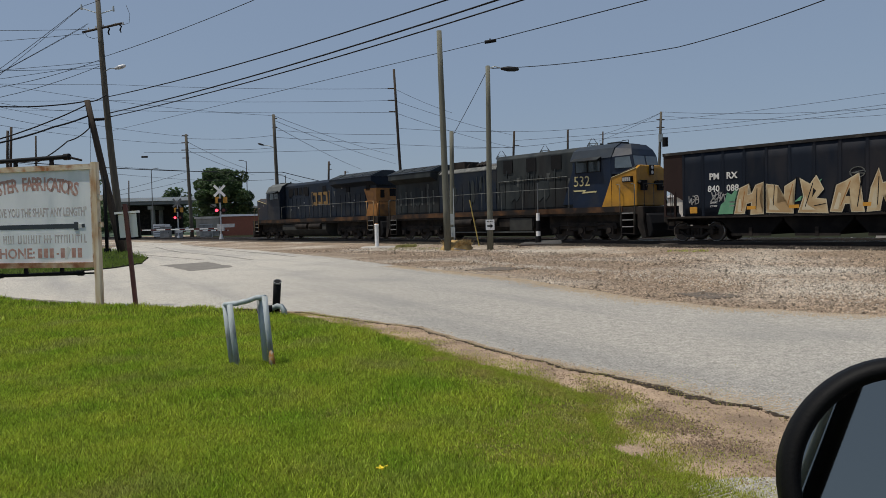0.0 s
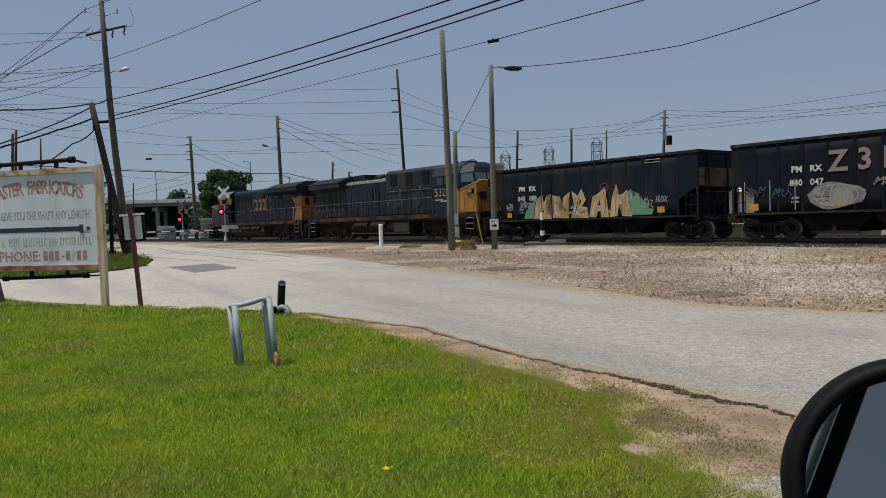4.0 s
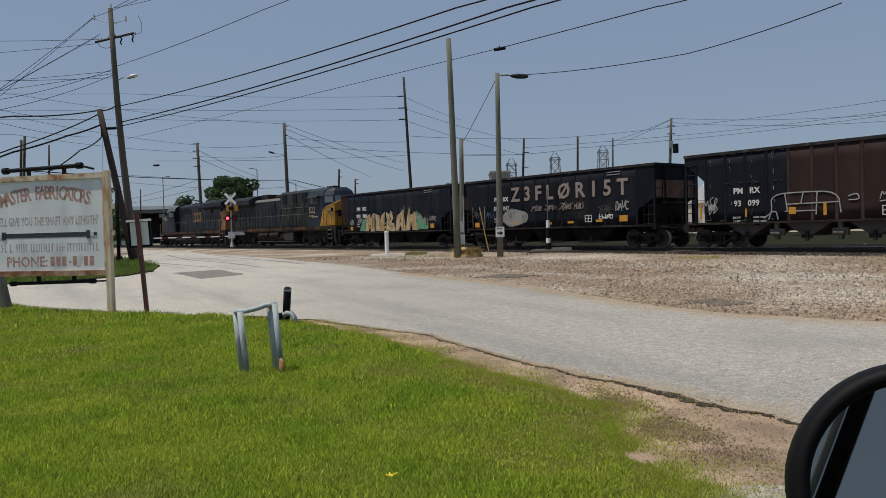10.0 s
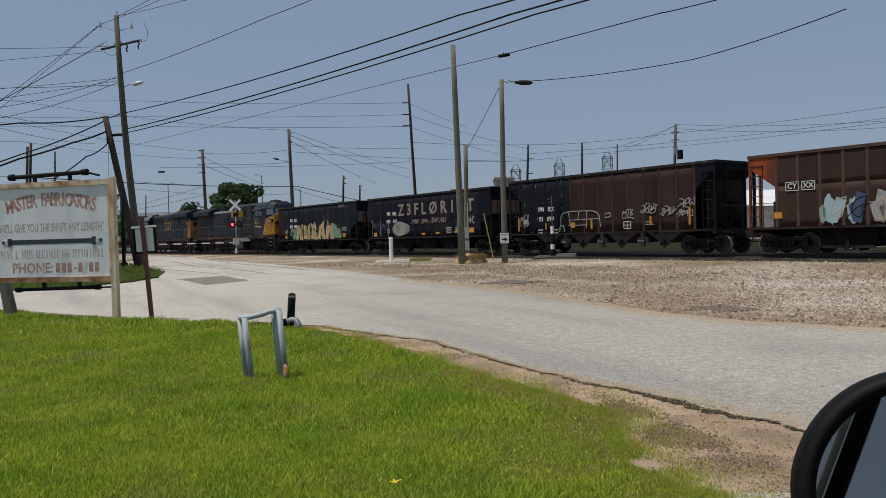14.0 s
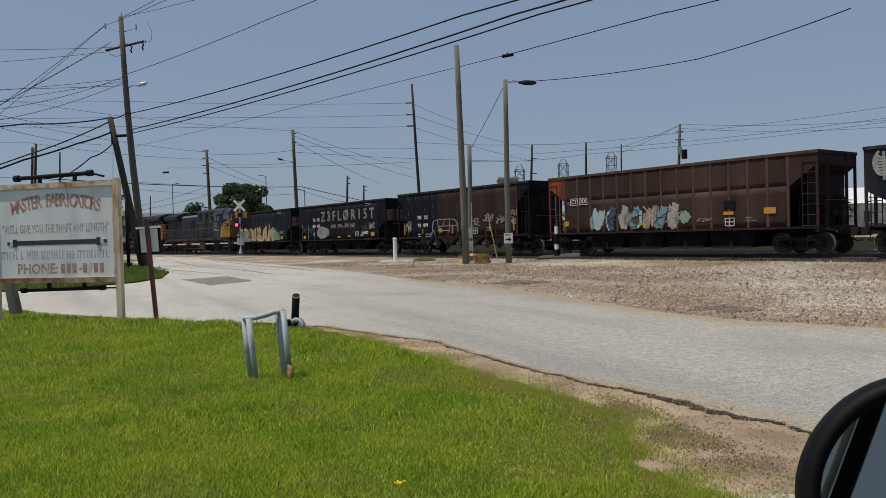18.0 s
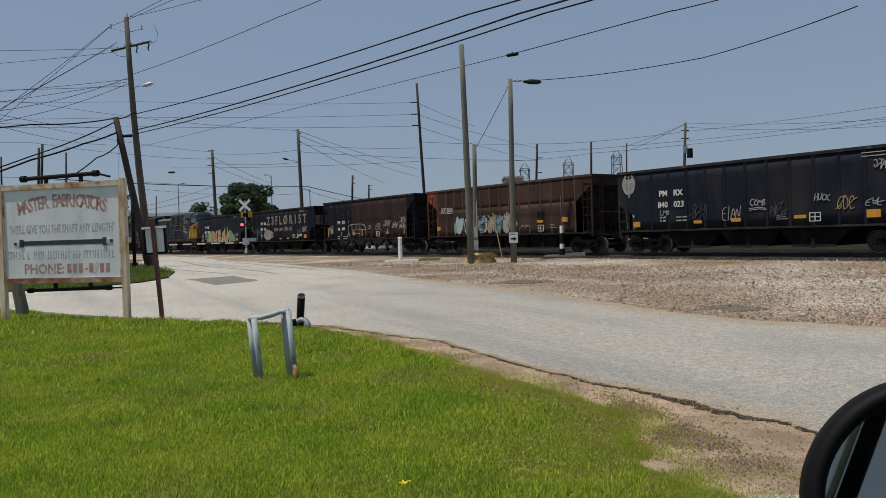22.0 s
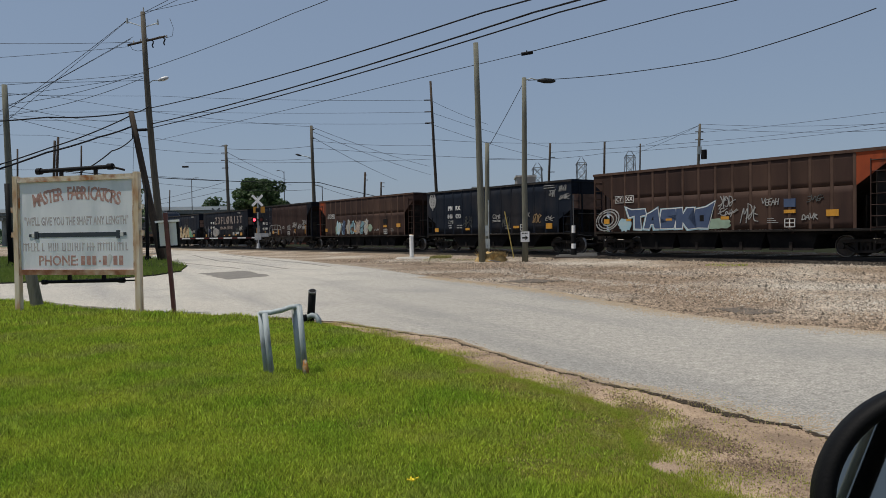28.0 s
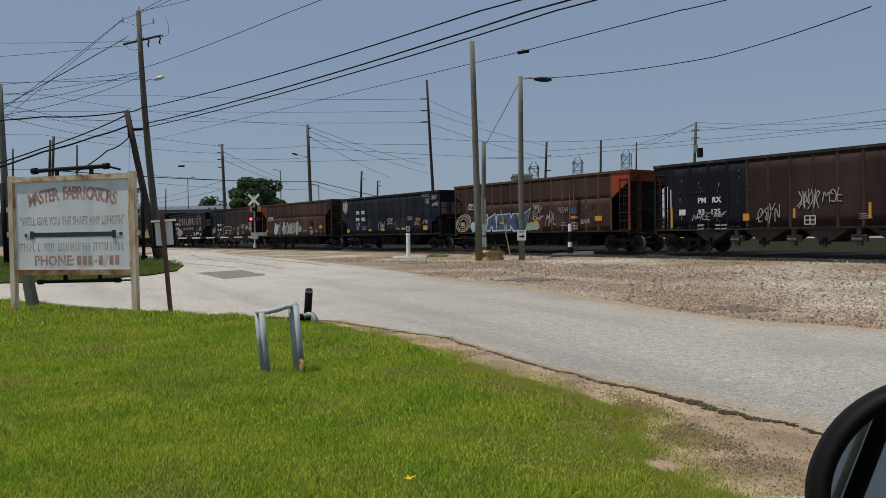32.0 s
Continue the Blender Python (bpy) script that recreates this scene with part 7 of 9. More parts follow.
for u, w in ((1.56, 0.09), (1.69, 0.09), (1.82, 0.09), (1.95, 0.05), (2.06, 0.09), (2.30, 0.09), (2.43, 0.09)):
    bm = B()
    box(bm, u - w / 2, u + w / 2, -0.0140, -0.011, 0.94 if w > 0.06 else 1.0, 1.12 if w > 0.06 else 1.03)
    part("lettering_bar", bm, M_FADED, panel)
rng = random.Random(5)
lettering("letter", "\"WE'LL GIVE YOU THE SHAFT ANY LENGTH\"", 0.225, M_PALE, panel, on_board(1.40, 1.80), "bleached pinkish capital letter", offset=0.006, stretch=0.54, thick=0.0008, split=True)
for z, spans, m in ((1.30, ((0.14, 0.55), (0.6, 0.68), (0.75, 1.02), (1.08, 1.6), (1.66, 1.85), (1.9, 2.62)), M_PALE),):
    for a, b in spans:
        bm = B()
        x = a
        while x < b - 0.03:
            box(bm, x, x + 0.022, -0.0138, -0.011, z - 0.08, z + 0.08)
            if rng.random() < 0.7:
                zz = z + rng.choice((-0.07, 0, 0.06))
                box(bm, x + 0.02, x + 0.055, -0.0136, -0.011, zz - 0.012, zz + 0.012)
            x += rng.uniform(0.05, 0.075)
        tagged(part("lettering_bar", bm, m, panel, "bleached unreadable lettering"), kind="stuff")
bm = B()
box(bm, 0.46, 2.40, -0.0155, -0.011, 1.49, 1.58)
for u in (0.45, 0.50, 2.36, 2.40):
    box(bm, u - 0.02, u + 0.02, -0.024, -0.012, 1.46, 1.61)
box(bm, 0.30, 0.36, -0.022, -0.012, 1.50, 1.56)
box(bm, 2.50, 2.56, -0.022, -0.012, 1.51, 1.57)
part("painted_shaft", bm, mat("dark navy sign paint", (0.025, 0.035, 0.05), (0.04, 0.05, 0.06), 5.0, 0.5), panel, "dark painted picture of a drive shaft")
for u0, u1 in ((0.345, 0.43), (2.42, 2.51)):
    bm = B()
    box(bm, u0, u1, -0.020, -0.012, 1.495, 1.575)
    part("painted_joint", bm, M_WHITE, panel)
bm = B()
prism(bm, [(2.10, 0.92), (2.16, 0.92), (2.24, 1.10), (2.18, 1.16), (2.12, 1.1)], -0.0146, -0.011)
part("white_smear", bm, M_WHITE, panel)
for x in (-0.09, SW + 0.09):
    for z in (2.05, 1.55):
        bm = B()
        box(bm, x - 0.035, x + 0.035, -0.03, 0.03, z - 0.05, z + 0.05)
        part("side_tab", bm, M_RUST, board, "small pale side bracket")
for nm, z, u0, u1, r in (("top_shaft", 2.83, 0.55, 2.15, 0.042), ("bottom_shaft", 0.62, 0.62, 2.35, 0.032)):
    bm = B()
    rod(bm, (u0, 0.05, z - 0.02), (u1, 0.05, z + 0.015), r, n=12)
    rod(bm, (u0 - 0.08, 0.05, z - 0.022), (u0 + 0.02, 0.05, z - 0.02), r * 1.6, n=10)
    rod(bm, (u1 - 0.02, 0.05, z + 0.015), (u1 + 0.09, 0.05, z + 0.017), r * 1.5, n=10)
    rod(bm, (u1 + 0.05, 0.05, z + 0.015), (u1 + 0.35, 0.05, z - 0.06 if z > 1 else z + 0.02), r * 0.5, n=8)
    for u in ((u0 + u1) / 2 - 0.3, (u0 + u1) / 2 + 0.5):
        box(bm, u - 0.03, u + 0.03, 0.02, 0.07, *((2.68, z) if z > 1 else (z, 0.78)))
    part(nm, bm, M_BLACK, board, "old black drive shaft fixed as decoration")

prop = thing("wooden_post", "short leaning weathered wooden post behind the sign board", "post", Matrix.Translation((-9.38, 15.62, 0.10)))
bm = B()
rod(bm, (0, 0, -0.2), (-0.2, 0.05, 0.75), 0.13, 0.11, 10)
part("shaft", bm, M_WOOD, prop)

# brown-red post with a small white board seen from behind
rp = thing("board_post", "brown-red steel post with a small white framed board", "post", Matrix.Translation(((-5.80, 14.12, -0.02)[0], 14.1, -0.02)))
tilt = -0.20
bm = B()
box(bm, -0.035, 0.035, -0.03, 0.03, -0.1, 1.95)
post = part("post", bm, M_REDPOST, rp, bevel=0.006)
post.rotation_euler = (0, radians(-4.0), 0)
bm = B()
box(bm, -0.22, 0.17, 0.04, 0.07, 1.32, 1.76)
bd = part("board", bm, M_WHITEPLAS, rp, "white plastic board")
bd.rotation_euler = (0, radians(-3.0), 0)
for a in ((-0.24, -0.20, 1.30, 1.78), (0.15, 0.19, 1.30, 1.78), (-0.24, 0.19, 1.28, 1.32)):
    bm = B()
    box(bm, a[0], a[1], 0.03, 0.08, a[2], a[3])
    part("board_frame", bm, M_BLACK, bd)
bm = B()
box(bm, -0.25, 0.20, 0.0, 0.08, 1.77, 1.81)
part("board_cap", bm, M_WHITEPLAS, bd)

# bent galvanised guard rail in the grass
guard = thing("pipe_guard", "dented galvanised steel pipe guard leaning in the grass", "guard rail", Matrix.Translation((-1.985, 7.66, 0)) @ Matrix.Diagonal((0.97, 1.0, 1.04, 1.0)))
for nm, pts, r in (("leg", [(-0.130, -0.04, -0.1), (-0.182, -0.01, 0.3), (-0.222, 0.02, 0.625)], 0.031), ("leg", [(-0.215, 0.06, -0.1), (-0.262, 0.08, 0.3), (-0.298, 0.10, 0.63)], 0.029),
                   ("leg", [(0.232, -0.04, -0.1), (0.186, -0.01, 0.35), (0.150, 0.02, 0.70)], 0.030), ("leg", [(0.135, 0.08, -0.1), (0.098, 0.10, 0.35), (0.066, 0.11, 0.68)], 0.029),
                   ("top_bar", [(-0.30, 0.10, 0.615), (-0.25, 0.05, 0.625), (-0.16, 0.05, 0.63), (-0.04, 0.05, 0.654), (0.05, 0.05, 0.682), (0.155, 0.03, 0.69)], 0.025),
                   ("cross_bar", [(0.155, 0.025, 0.685), (0.11, 0.07, 0.682), (0.064, 0.112, 0.672)], 0.026)):
    bm = B()
    tube(bm, pts, r, 12)
    part(nm, bm, M_GALVWORN, guard)
M_RUST = mat("orange rust", (0.42, 0.22, 0.05), (0.25, 0.11, 0.03), 25.0, 0.9, c3=(0.30, 0.31, 0.28), s3=22.0, m3=0.55)
bm = B()
tube(bm, [(0.228, -0.037, -0.02), (0.220, -0.032, 0.07), (0.205, -0.026, 0.17)], [0.034, 0.033, 0.026], 12)
part("rusty_foot", bm, M_RUST, guard, "orange rusted foot of a leg")
vent = thing("stand_pipe", "black open stand pipe with a galvanised elbow", "pipe", Matrix.Translation((-2.74, 12.1, 0)))
bm = B()
tube(bm, [(0.0, 0.06, 0.0), (0.035, 0.0, 0.27), (0.078, -0.10, 0.545)], 0.062, 14)
part("pipe", bm, M_BLACK, vent, "black plastic pipe")
top, tilt = Vector((0.080, -0.104, 0.552)), Vector((0.14, -0.48, 0.87))
bm = B()
rod(bm, top - tilt * 0.02, top + tilt * 0.010, 0.063, 0.066, 18)
rim = part("pipe_rim", bm, M_STEELDARK, vent, "worn grey rim of the pipe")
bm = B()
rod(bm, top, top + tilt * 0.012, 0.052, n=18)
part("pipe_mouth", bm, M_BLACK, rim, "dark open mouth of the pipe")
bm = B()
tube(bm, [(-0.235, -0.15, 0.105), (-0.14, -0.08, 0.11), (-0.03, -0.05, 0.12)], 0.058, 14)
part("pipe_stub", bm, M_BLACK, vent, "black open pipe stub")
bm = B()
tube(bm, [(-0.03, -0.05, 0.12), (0.06, -0.06, 0.16), (0.13, -0.09, 0.15), (0.175, -0.11, 0.09), (0.185, -0.12, 0.0)], 0.045, 14)
part("elbow", bm, M_GALV, vent, "galvanised pipe elbow")

# ---- pole fittings ----
def local(ob, p):
    return tuple(Vector(p) - ob.matrix_world.translation)


def lamp_arm(ob, a, b, head=0.55, r=0.03, shell_paint=None):
    bm = B()
    a, b = Vector(local(ob, a)), Vector(local(ob, b))
    tube(bm, [a, a.lerp(b, 0.4) + Vector((0, 0, 0.10)), b], r, 8)
    arm = part("lamp_arm", bm, M_GALV, ob, "grey curved lamp arm")
    d = (b - a).normalized()
    bm = B()
    q = [b - d * 0.1, b + d * head * 0.3, b + d * head * 0.75, b + d * head]
    for (p0, r0), (p1, r1) in zip(zip(q, (0.06, 0.13, 0.12, 0.05)), list(zip(q, (0.06, 0.13, 0.12, 0.05)))[1:]):
        rod(bm, p0, p1, r0, r1, 10)
    part("lamp_head", bm, shell_paint or M_GREYLOCO, arm, "cobra-head street lamp")


lamp_arm(lamp_pole, (2.55, 38.20, 9.15), (3.24, 38.20, 9.11), 0.8)
lamp_arm(main_pole, (-20.70, 47.00, 11.28), (-19.99, 47.00, 11.47), 0.6, shell_paint=M_ALU)
lamp_arm(fan_pole, (-20.96, 95.00, 11.31), (-22.30, 95.00, 11.70), 0.7, 0.05)

bm = B()
rod(bm, local(main_pole, (-22.00, 47.00, 13.72)), local(main_pole, (-19.55, 47.00, 14.22)), 0.07, n=6)
arm = part("crossarm", bm, M_DWOOD, main_pole, "wooden crossarm")
for q in ((-1.66, 0, 13.89), (-1.21, 0, 13.99), (-0.75, 0, 14.05), (-0.01, 0, 14.13), (0.48, 0, 14.19)):
    bm = B()
    p = Vector(q)
    rod(bm, p, p + Vector((0, 0, 0.16)), 0.05, 0.035, 8)
    part("insulator", bm, M_CONC, arm, "small pale insulator")
for q in ((-0.48, 0, 14.03), (0.26, 0, 14.17)):
    bm = B()
    p = Vector(q)
    tube(bm, [p, p + Vector((0.12, -0.02, -0.08)), p + Vector((0.03, -0.03, -0.32)), p + Vector((0.09, -0.02, -0.46))], 0.045, 6)
    part("fuse_cutout", bm, M_BLACK, arm)
for q0, q in (((-0.95, 0, 14.88), (-2.05, 0, 15.26)), ((-0.95, 0, 14.88), (-0.08, 0, 15.12))):
    bm = B()
    rod(bm, q0, q, 0.03, n=6)
    p = Vector(q)
    rod(bm, p - Vector((0, 0, 0.1)), p + Vector((0, 0, 0.22)), 0.07, 0.05, 8)
    part("top_bracket", bm, M_GALV, main_pole)
bm = B()
p = Vector((-0.98, 0, 15.82))
rod(bm, p, p + Vector((0, 0, 0.3)), 0.05, 0.04, 8)
part("top_insulator", bm, M_CONC, main_pole)
for q in ([(0.70, 0, 15.40), (0.92, 0, 14.80), (0.86, 0, 14.28), (0.42, 0, 14.16)], [(-1.95, 0, 13.82), (-1.75, 0, 13.50), (-1.40, 0, 13.38), (-0.98, 0, 13.45)]):
    bm = B()
    tube(bm, q, 0.014, 5)
    part("jumper_wire", bm, M_WIRE, main_pole, "thin looping jumper wire")
bm = B()
rod(bm, local(leaning_pole, (-21.09, 46.00, 8.19)), local(leaning_pole, (-20.44, 46.00, 8.21)), 0.09, n=8)
part("splice_arm", bm, M_BLACK, leaning_pole)
bm = B()
tube(bm, [local(main_pole, (-20.34, 45.50, -0.07)), local(main_pole, (-20.34, 45.50, 2.39)), local(main_pole, (-20.35, 45.50, 4.71))], 0.11, 8)
rod(bm, local(main_pole, (-20.34, 45.50, -0.14)), local(main_pole, (-20.32, 45.50, 0.34)), 0.2, n=10)
part("riser_pipe", bm, M_BLACK, main_pole, "black cable riser pipe beside the pole")
bm = B()
tube(bm, [local(side_pole, (-27.10, 42.50, -0.19)), local(side_pole, (-27.24, 42.50, 4.74))], 0.14, 8)
part("riser_pipe", bm, M_BLACK, side_pole)
bm = B()
p = Vector(local(trans_pole, (29.68, 100.00, 11.36)))
rod(bm, p + Vector((0, -0.3, -0.6)), p + Vector((0, -0.3, 0.6)), 0.38, n=14)
part("transformer", bm, M_BLACK, trans_pole, "dark pole transformer")
bm = B()
p = Vector(local(trans_pole, (29.16, 100.00, 11.89)))
box(bm, p.x - 0.35, p.x + 0.2, -0.4, -0.2, p.z - 0.5, p.z + 0.5)
part("service_box", bm, M_GALV, trans_pole)
for ob, arms in ((trans_pole, ((0.12, 1.17, 14.41), (0.11, 1.15, 13.37), )), (fan_pole, ((-0.47, 0.09, 15.04), (-0.51, 0.06, 13.91), )), (dark_pole, ((-1.48, -0.59, 16.65), (-1.45, -0.63, 15.33), (-1.42, -0.60, 14.07), )), (far_pole_a, ((-0.93, -0.06, 14.42), (-1.04, -0.02, 13.41), (-1.08, -0.06, 12.39), (-0.96, -0.02, 11.29), )), (mid_pole, ((0.50, 1.40, 12.43), (0.29, 1.28, 10.30), )), (step_pole, ((0.40, 0.85, 11.16), (0.38, 0.92, 10.35), )), (step_pole_b, ((0.20, 0.94, 11.24), (0.18, 0.92, 10.50), ))):
    for xa, xb, z in arms:
        bm = B()
        rod(bm, (xa, 0, z), (xb, 0, z), 0.07, n=6)
        part("crossarm", bm, M_DWOOD, ob)

bm = B()
box(bm, -0.22, 0.22, -0.19, -0.17, 1.05, 1.57)
asign = part("arrow_sign", bm, M_WHITEPLAS, lamp_pole, "small white sign with a black arrow")
bm = B()
prism(bm, [(-0.14, 1.21), (0.03, 1.21), (0.0, 1.12), (0.16, 1.25), (0.0, 1.38), (0.03, 1.29), (-0.14, 1.29)], -0.198, -0.191)
part("arrow", bm, M_BLACK, asign, "black arrow pointing along the road")
bm = B()
for x in (-0.13, -0.06, 0.02, 0.1):
    box(bm, x - 0.025, x + 0.025, -0.196, -0.191, 1.45, 1.51)
tagged(part("lettering_bar", bm, M_BLACK, asign), kind="stuff")
for z0, z1, w in ((1.35, 1.95, 0.13), (0.65, 1.2, 0.16)):
    bm = B()
    box(bm, -w, w, -0.34, -0.16, z0, z1)
    part("service_box", bm, M_GALV, short_pole, "grey electrical box", bevel=0.01)
bm = B()
rod(bm, (0.1, -0.16, 0), (0.12, -0.15, 3.4), 0.03, n=6)
part("conduit", bm, M_GALV, short_pole)

gg = thing("guy_guard", "yellow guy wire guard leaning from the gravel", "guy guard", Matrix.Translation((1.98, 41.00, 0.19)))
bm = B()
rod(bm, (0, 0, -0.1), tuple(Vector((1.51, 41.00, 2.63)) - Vector((1.98, 41.00, 0.19))), 0.03, n=8)
part("guard_tube", bm, mat("faded yellow plastic", (0.55, 0.42, 0.12), rough=0.6), gg)

# splice closure hanging in the cable over the road
cl = thing("splice_closure", "black splice closure hanging on the overhead cable", "closure", Matrix.Translation((2.76, 40.00, 10.93)))
bm = B()
rod(bm, (-0.30, 0.05, -0.04), (0.30, -0.05, 0.02), 0.09, n=10)
rod(bm, (-0.02, 0, 0.0), (-0.02, 0, 0.14), 0.03, n=6)
part("shell", bm, M_BLACK, cl)
cl = thing("splice_closure", "black splice closure hanging on the overhead cable", "closure", Matrix.Translation((-27.47, 70.00, 8.16)))
bm = B()
rod(bm, (-0.28, 0, 0), (0.28, 0, 0), 0.09, n=10)
part("shell", bm, M_BLACK, cl)

# white marker post on its concrete pad
wp = thing("marker_post", "white plastic marker post on a pale concrete pad", "post", Matrix.Translation((-4.05, 46.2, 0.02)))
bm = B()
rod(bm, (0, 0, -0.1), (0, 0, 1.36), 0.125, n=16)
rod(bm, (0, 0, 1.36), (0, 0, 1.42), 0.15, 0.12, 16)
part("post", bm, M_WHITEPLAS, wp)
bm = B()
rod(bm, (0, 0, 1.40), (0, 0, 1.46), 0.125, 0.10, 16)
part("cap", bm, M_RUSTYELLOW, wp, "dull orange cap")
bm = B()
rod(bm, (0.1, 0, -0.08), (0.1, 0, 0.035), 1.15, 1.02, 20)
part("pad", bm, M_CONC, wp, "round pale concrete pad")

# switch stand by the track
st = thing("switch_stand", "black switch stand with white reflector bands on ties", "switch stand", Matrix.Translation((5.09, 40.00, 0.11)))
for nm, z0, z1, r, m in (("mast", 0.0, 3.3, 0.024, M_STEELDARK), ("target_band", 1.3, 1.7, 0.10, M_WHITEPLAS), ("housing", 0.75, 1.3, 0.12, M_BLACK), ("lower_band", 0.48, 0.74, 0.12, M_WHITEPLAS), ("base", 0.0, 0.48, 0.16, M_BLACK)):
    bm = B()
    rod(bm, (0, 0, z0), (0, 0, z1), r, n=10)
    part(nm, bm, m, st)
for x0, x1, y0, y1, z1 in ((-0.95, 1.15, -0.28, -0.06, 0.14), (-0.75, 1.25, 0.08, 0.30, 0.17), (0.15, 1.2, -0.12, 0.10, 0.24)):
    bm = B()
    box(bm, x0, x1, y0, y1, -0.06, z1)
    part("timber", bm, mat("grey weathered timber", (0.32, 0.30, 0.27), (0.22, 0.205, 0.185), 8.0, 0.9, bump=0.5, streak=(1, 8, 8)), st, "grey weathered timber", bevel=0.015)
for k in range(2):
    bm = B()
    box(bm, -1.05, 1.15, -0.3 + k * 0.5, -0.05 + k * 0.5, -0.12, 0.06)
    part("tie", bm, M_TIE, st)

# railway crossing signals
def crossing_signal(m, arm_to, name_label, blades_of=None):
    cs = thing("crossing_signal", name_label, "crossing signal", m, group="crossing signals")
    bm = B()
    rod(bm, (0, 0, 0), (0, 0, 5.2), 0.075, n=12)
    rod(bm, (0, 0, 0), (0, 0, 0.5), 0.22, 0.12, 12)
    part("mast", bm, M_ALU, cs, "silver signal mast")
    for r in (45, -45):
        bm = B()
        box(bm, -0.75, 0.75, -0.13, -0.115, -0.12, 0.12)
        bl = part("crossbuck_blade", bm, blades_of or M_WHITEPLAS, cs, "crossbuck blade")
        bl.location, bl.rotation_euler = (0, -0.004 if r > 0 else 0.0, 4.75), (0, radians(r), 0)
    bm = B()
    rod(bm, (-0.75, -0.1, 2.84), (0.75, -0.1, 2.84), 0.04, n=8)
    part("lamp_bar", bm, M_BLACK, cs)
    for x, lit in ((-0.32, True), (0.36, True)):
        bm = B()
        rod(bm, (x, -0.14, 2.84), (x, -0.12, 2.84), 0.30, n=20)
        rod(bm, (x, -0.12, 2.84), (x, 0.1, 2.84), 0.13, n=14)
        hd = part("signal_lamp", bm, M_BLACK, cs, "black round signal lamp hood")
        bm = B()
        rod(bm, (x, -0.165, 2.84), (x, -0.142, 2.84), 0.15, n=16)
        part("lens", bm, M_REDLIGHT if x == SIGNAL_SIDE[0] else M_REDOFF, hd, "red signal lens")
    bm = B()
    box(bm, -0.35, 0.3, -0.06, 0.3, 0.85, 1.5)
    box(bm, 0.3, 1.3, 0.0, 0.25, 1.15, 1.5)
    part("gate_mechanism", bm, M_ALU, cs, "silver gate machine with counterweight", bevel=0.02)
    bm = B()
    box(bm, *sorted((0, arm_to)), 0.05, 0.09, 1.0, 1.12)
    ga = part("gate_arm", bm, M_WHITEPLAS, cs, "lowered striped gate arm")
    n = 6
    for i in range(n):
        bm = B()
        xa = arm_to * (i + 0.5) / n
        box(bm, *sorted((xa, xa + arm_to * 0.4 / n)), 0.045, 0.095, 0.995, 1.125)
        part("gate_stripe", bm, M_REDOFF, ga, "dark red stripe")
    bm = B()
    box(bm, -0.2, 0.2, -0.12, -0.11, 3.6, 4.0)
    part("track_plate", bm, M_BLACK, cs)
    for x in (-0.3, 0.45):
        bm = B()
        box(bm, x - 0.2, x + 0.2, 0.1, 0.25, 3.55, 4.15)
        part("back_lamp", bm, M_REFL, cs, "yellow back of a signal lamp", bevel=0.03)
    return cs


SIGNAL_SIDE = [-0.32]
crossing_signal(Matrix.Translation(((-21.79, 74.00, 0.11)[0], 74.0, 0.30)), -8.5, "silver crossing signal with crossbuck and lit red lamp")
SIGNAL_SIDE[0] = -0.32
crossing_signal(Matrix.Translation(((-34.43, 98.00, 0.33)[0], 98.0, 0.02)), 6.5, "distant crossing signal seen from behind with a red lamp", M_STEELDARK)


# ---- beyond the track ----
def leaf_cloud(bm_pts, rng, n, centre, radii, size):
    """Small leaf pieces scattered in clumps round a centre."""
    verts, faces = bm_pts
    for _ in range(n):
        d = Vector((rng.gauss(0, 1), rng.gauss(0, 1), rng.gauss(0, 1))).normalized() * (0.55 + 0.45 * rng.random() ** 0.5)
        p = Vector(centre) + Vector((d.x * radii[0], d.y * radii[1], d.z * radii[2]))
        u = Vector((rng.gauss(0, 1), rng.gauss(0, 1), rng.gauss(0, 0.6))).normalized()
        v = u.cross(Vector((rng.gauss(0, 1), rng.gauss(0, 1), rng.gauss(0, 1)))).normalized()
        s = size * rng.uniform(0.6, 1.4)
        i = len(verts)
        verts.extend((p - u * s, p + v * s * 0.5, p + u * s, p - v * s * 0.5))
        faces.append((i, i + 1, i + 2, i + 3))


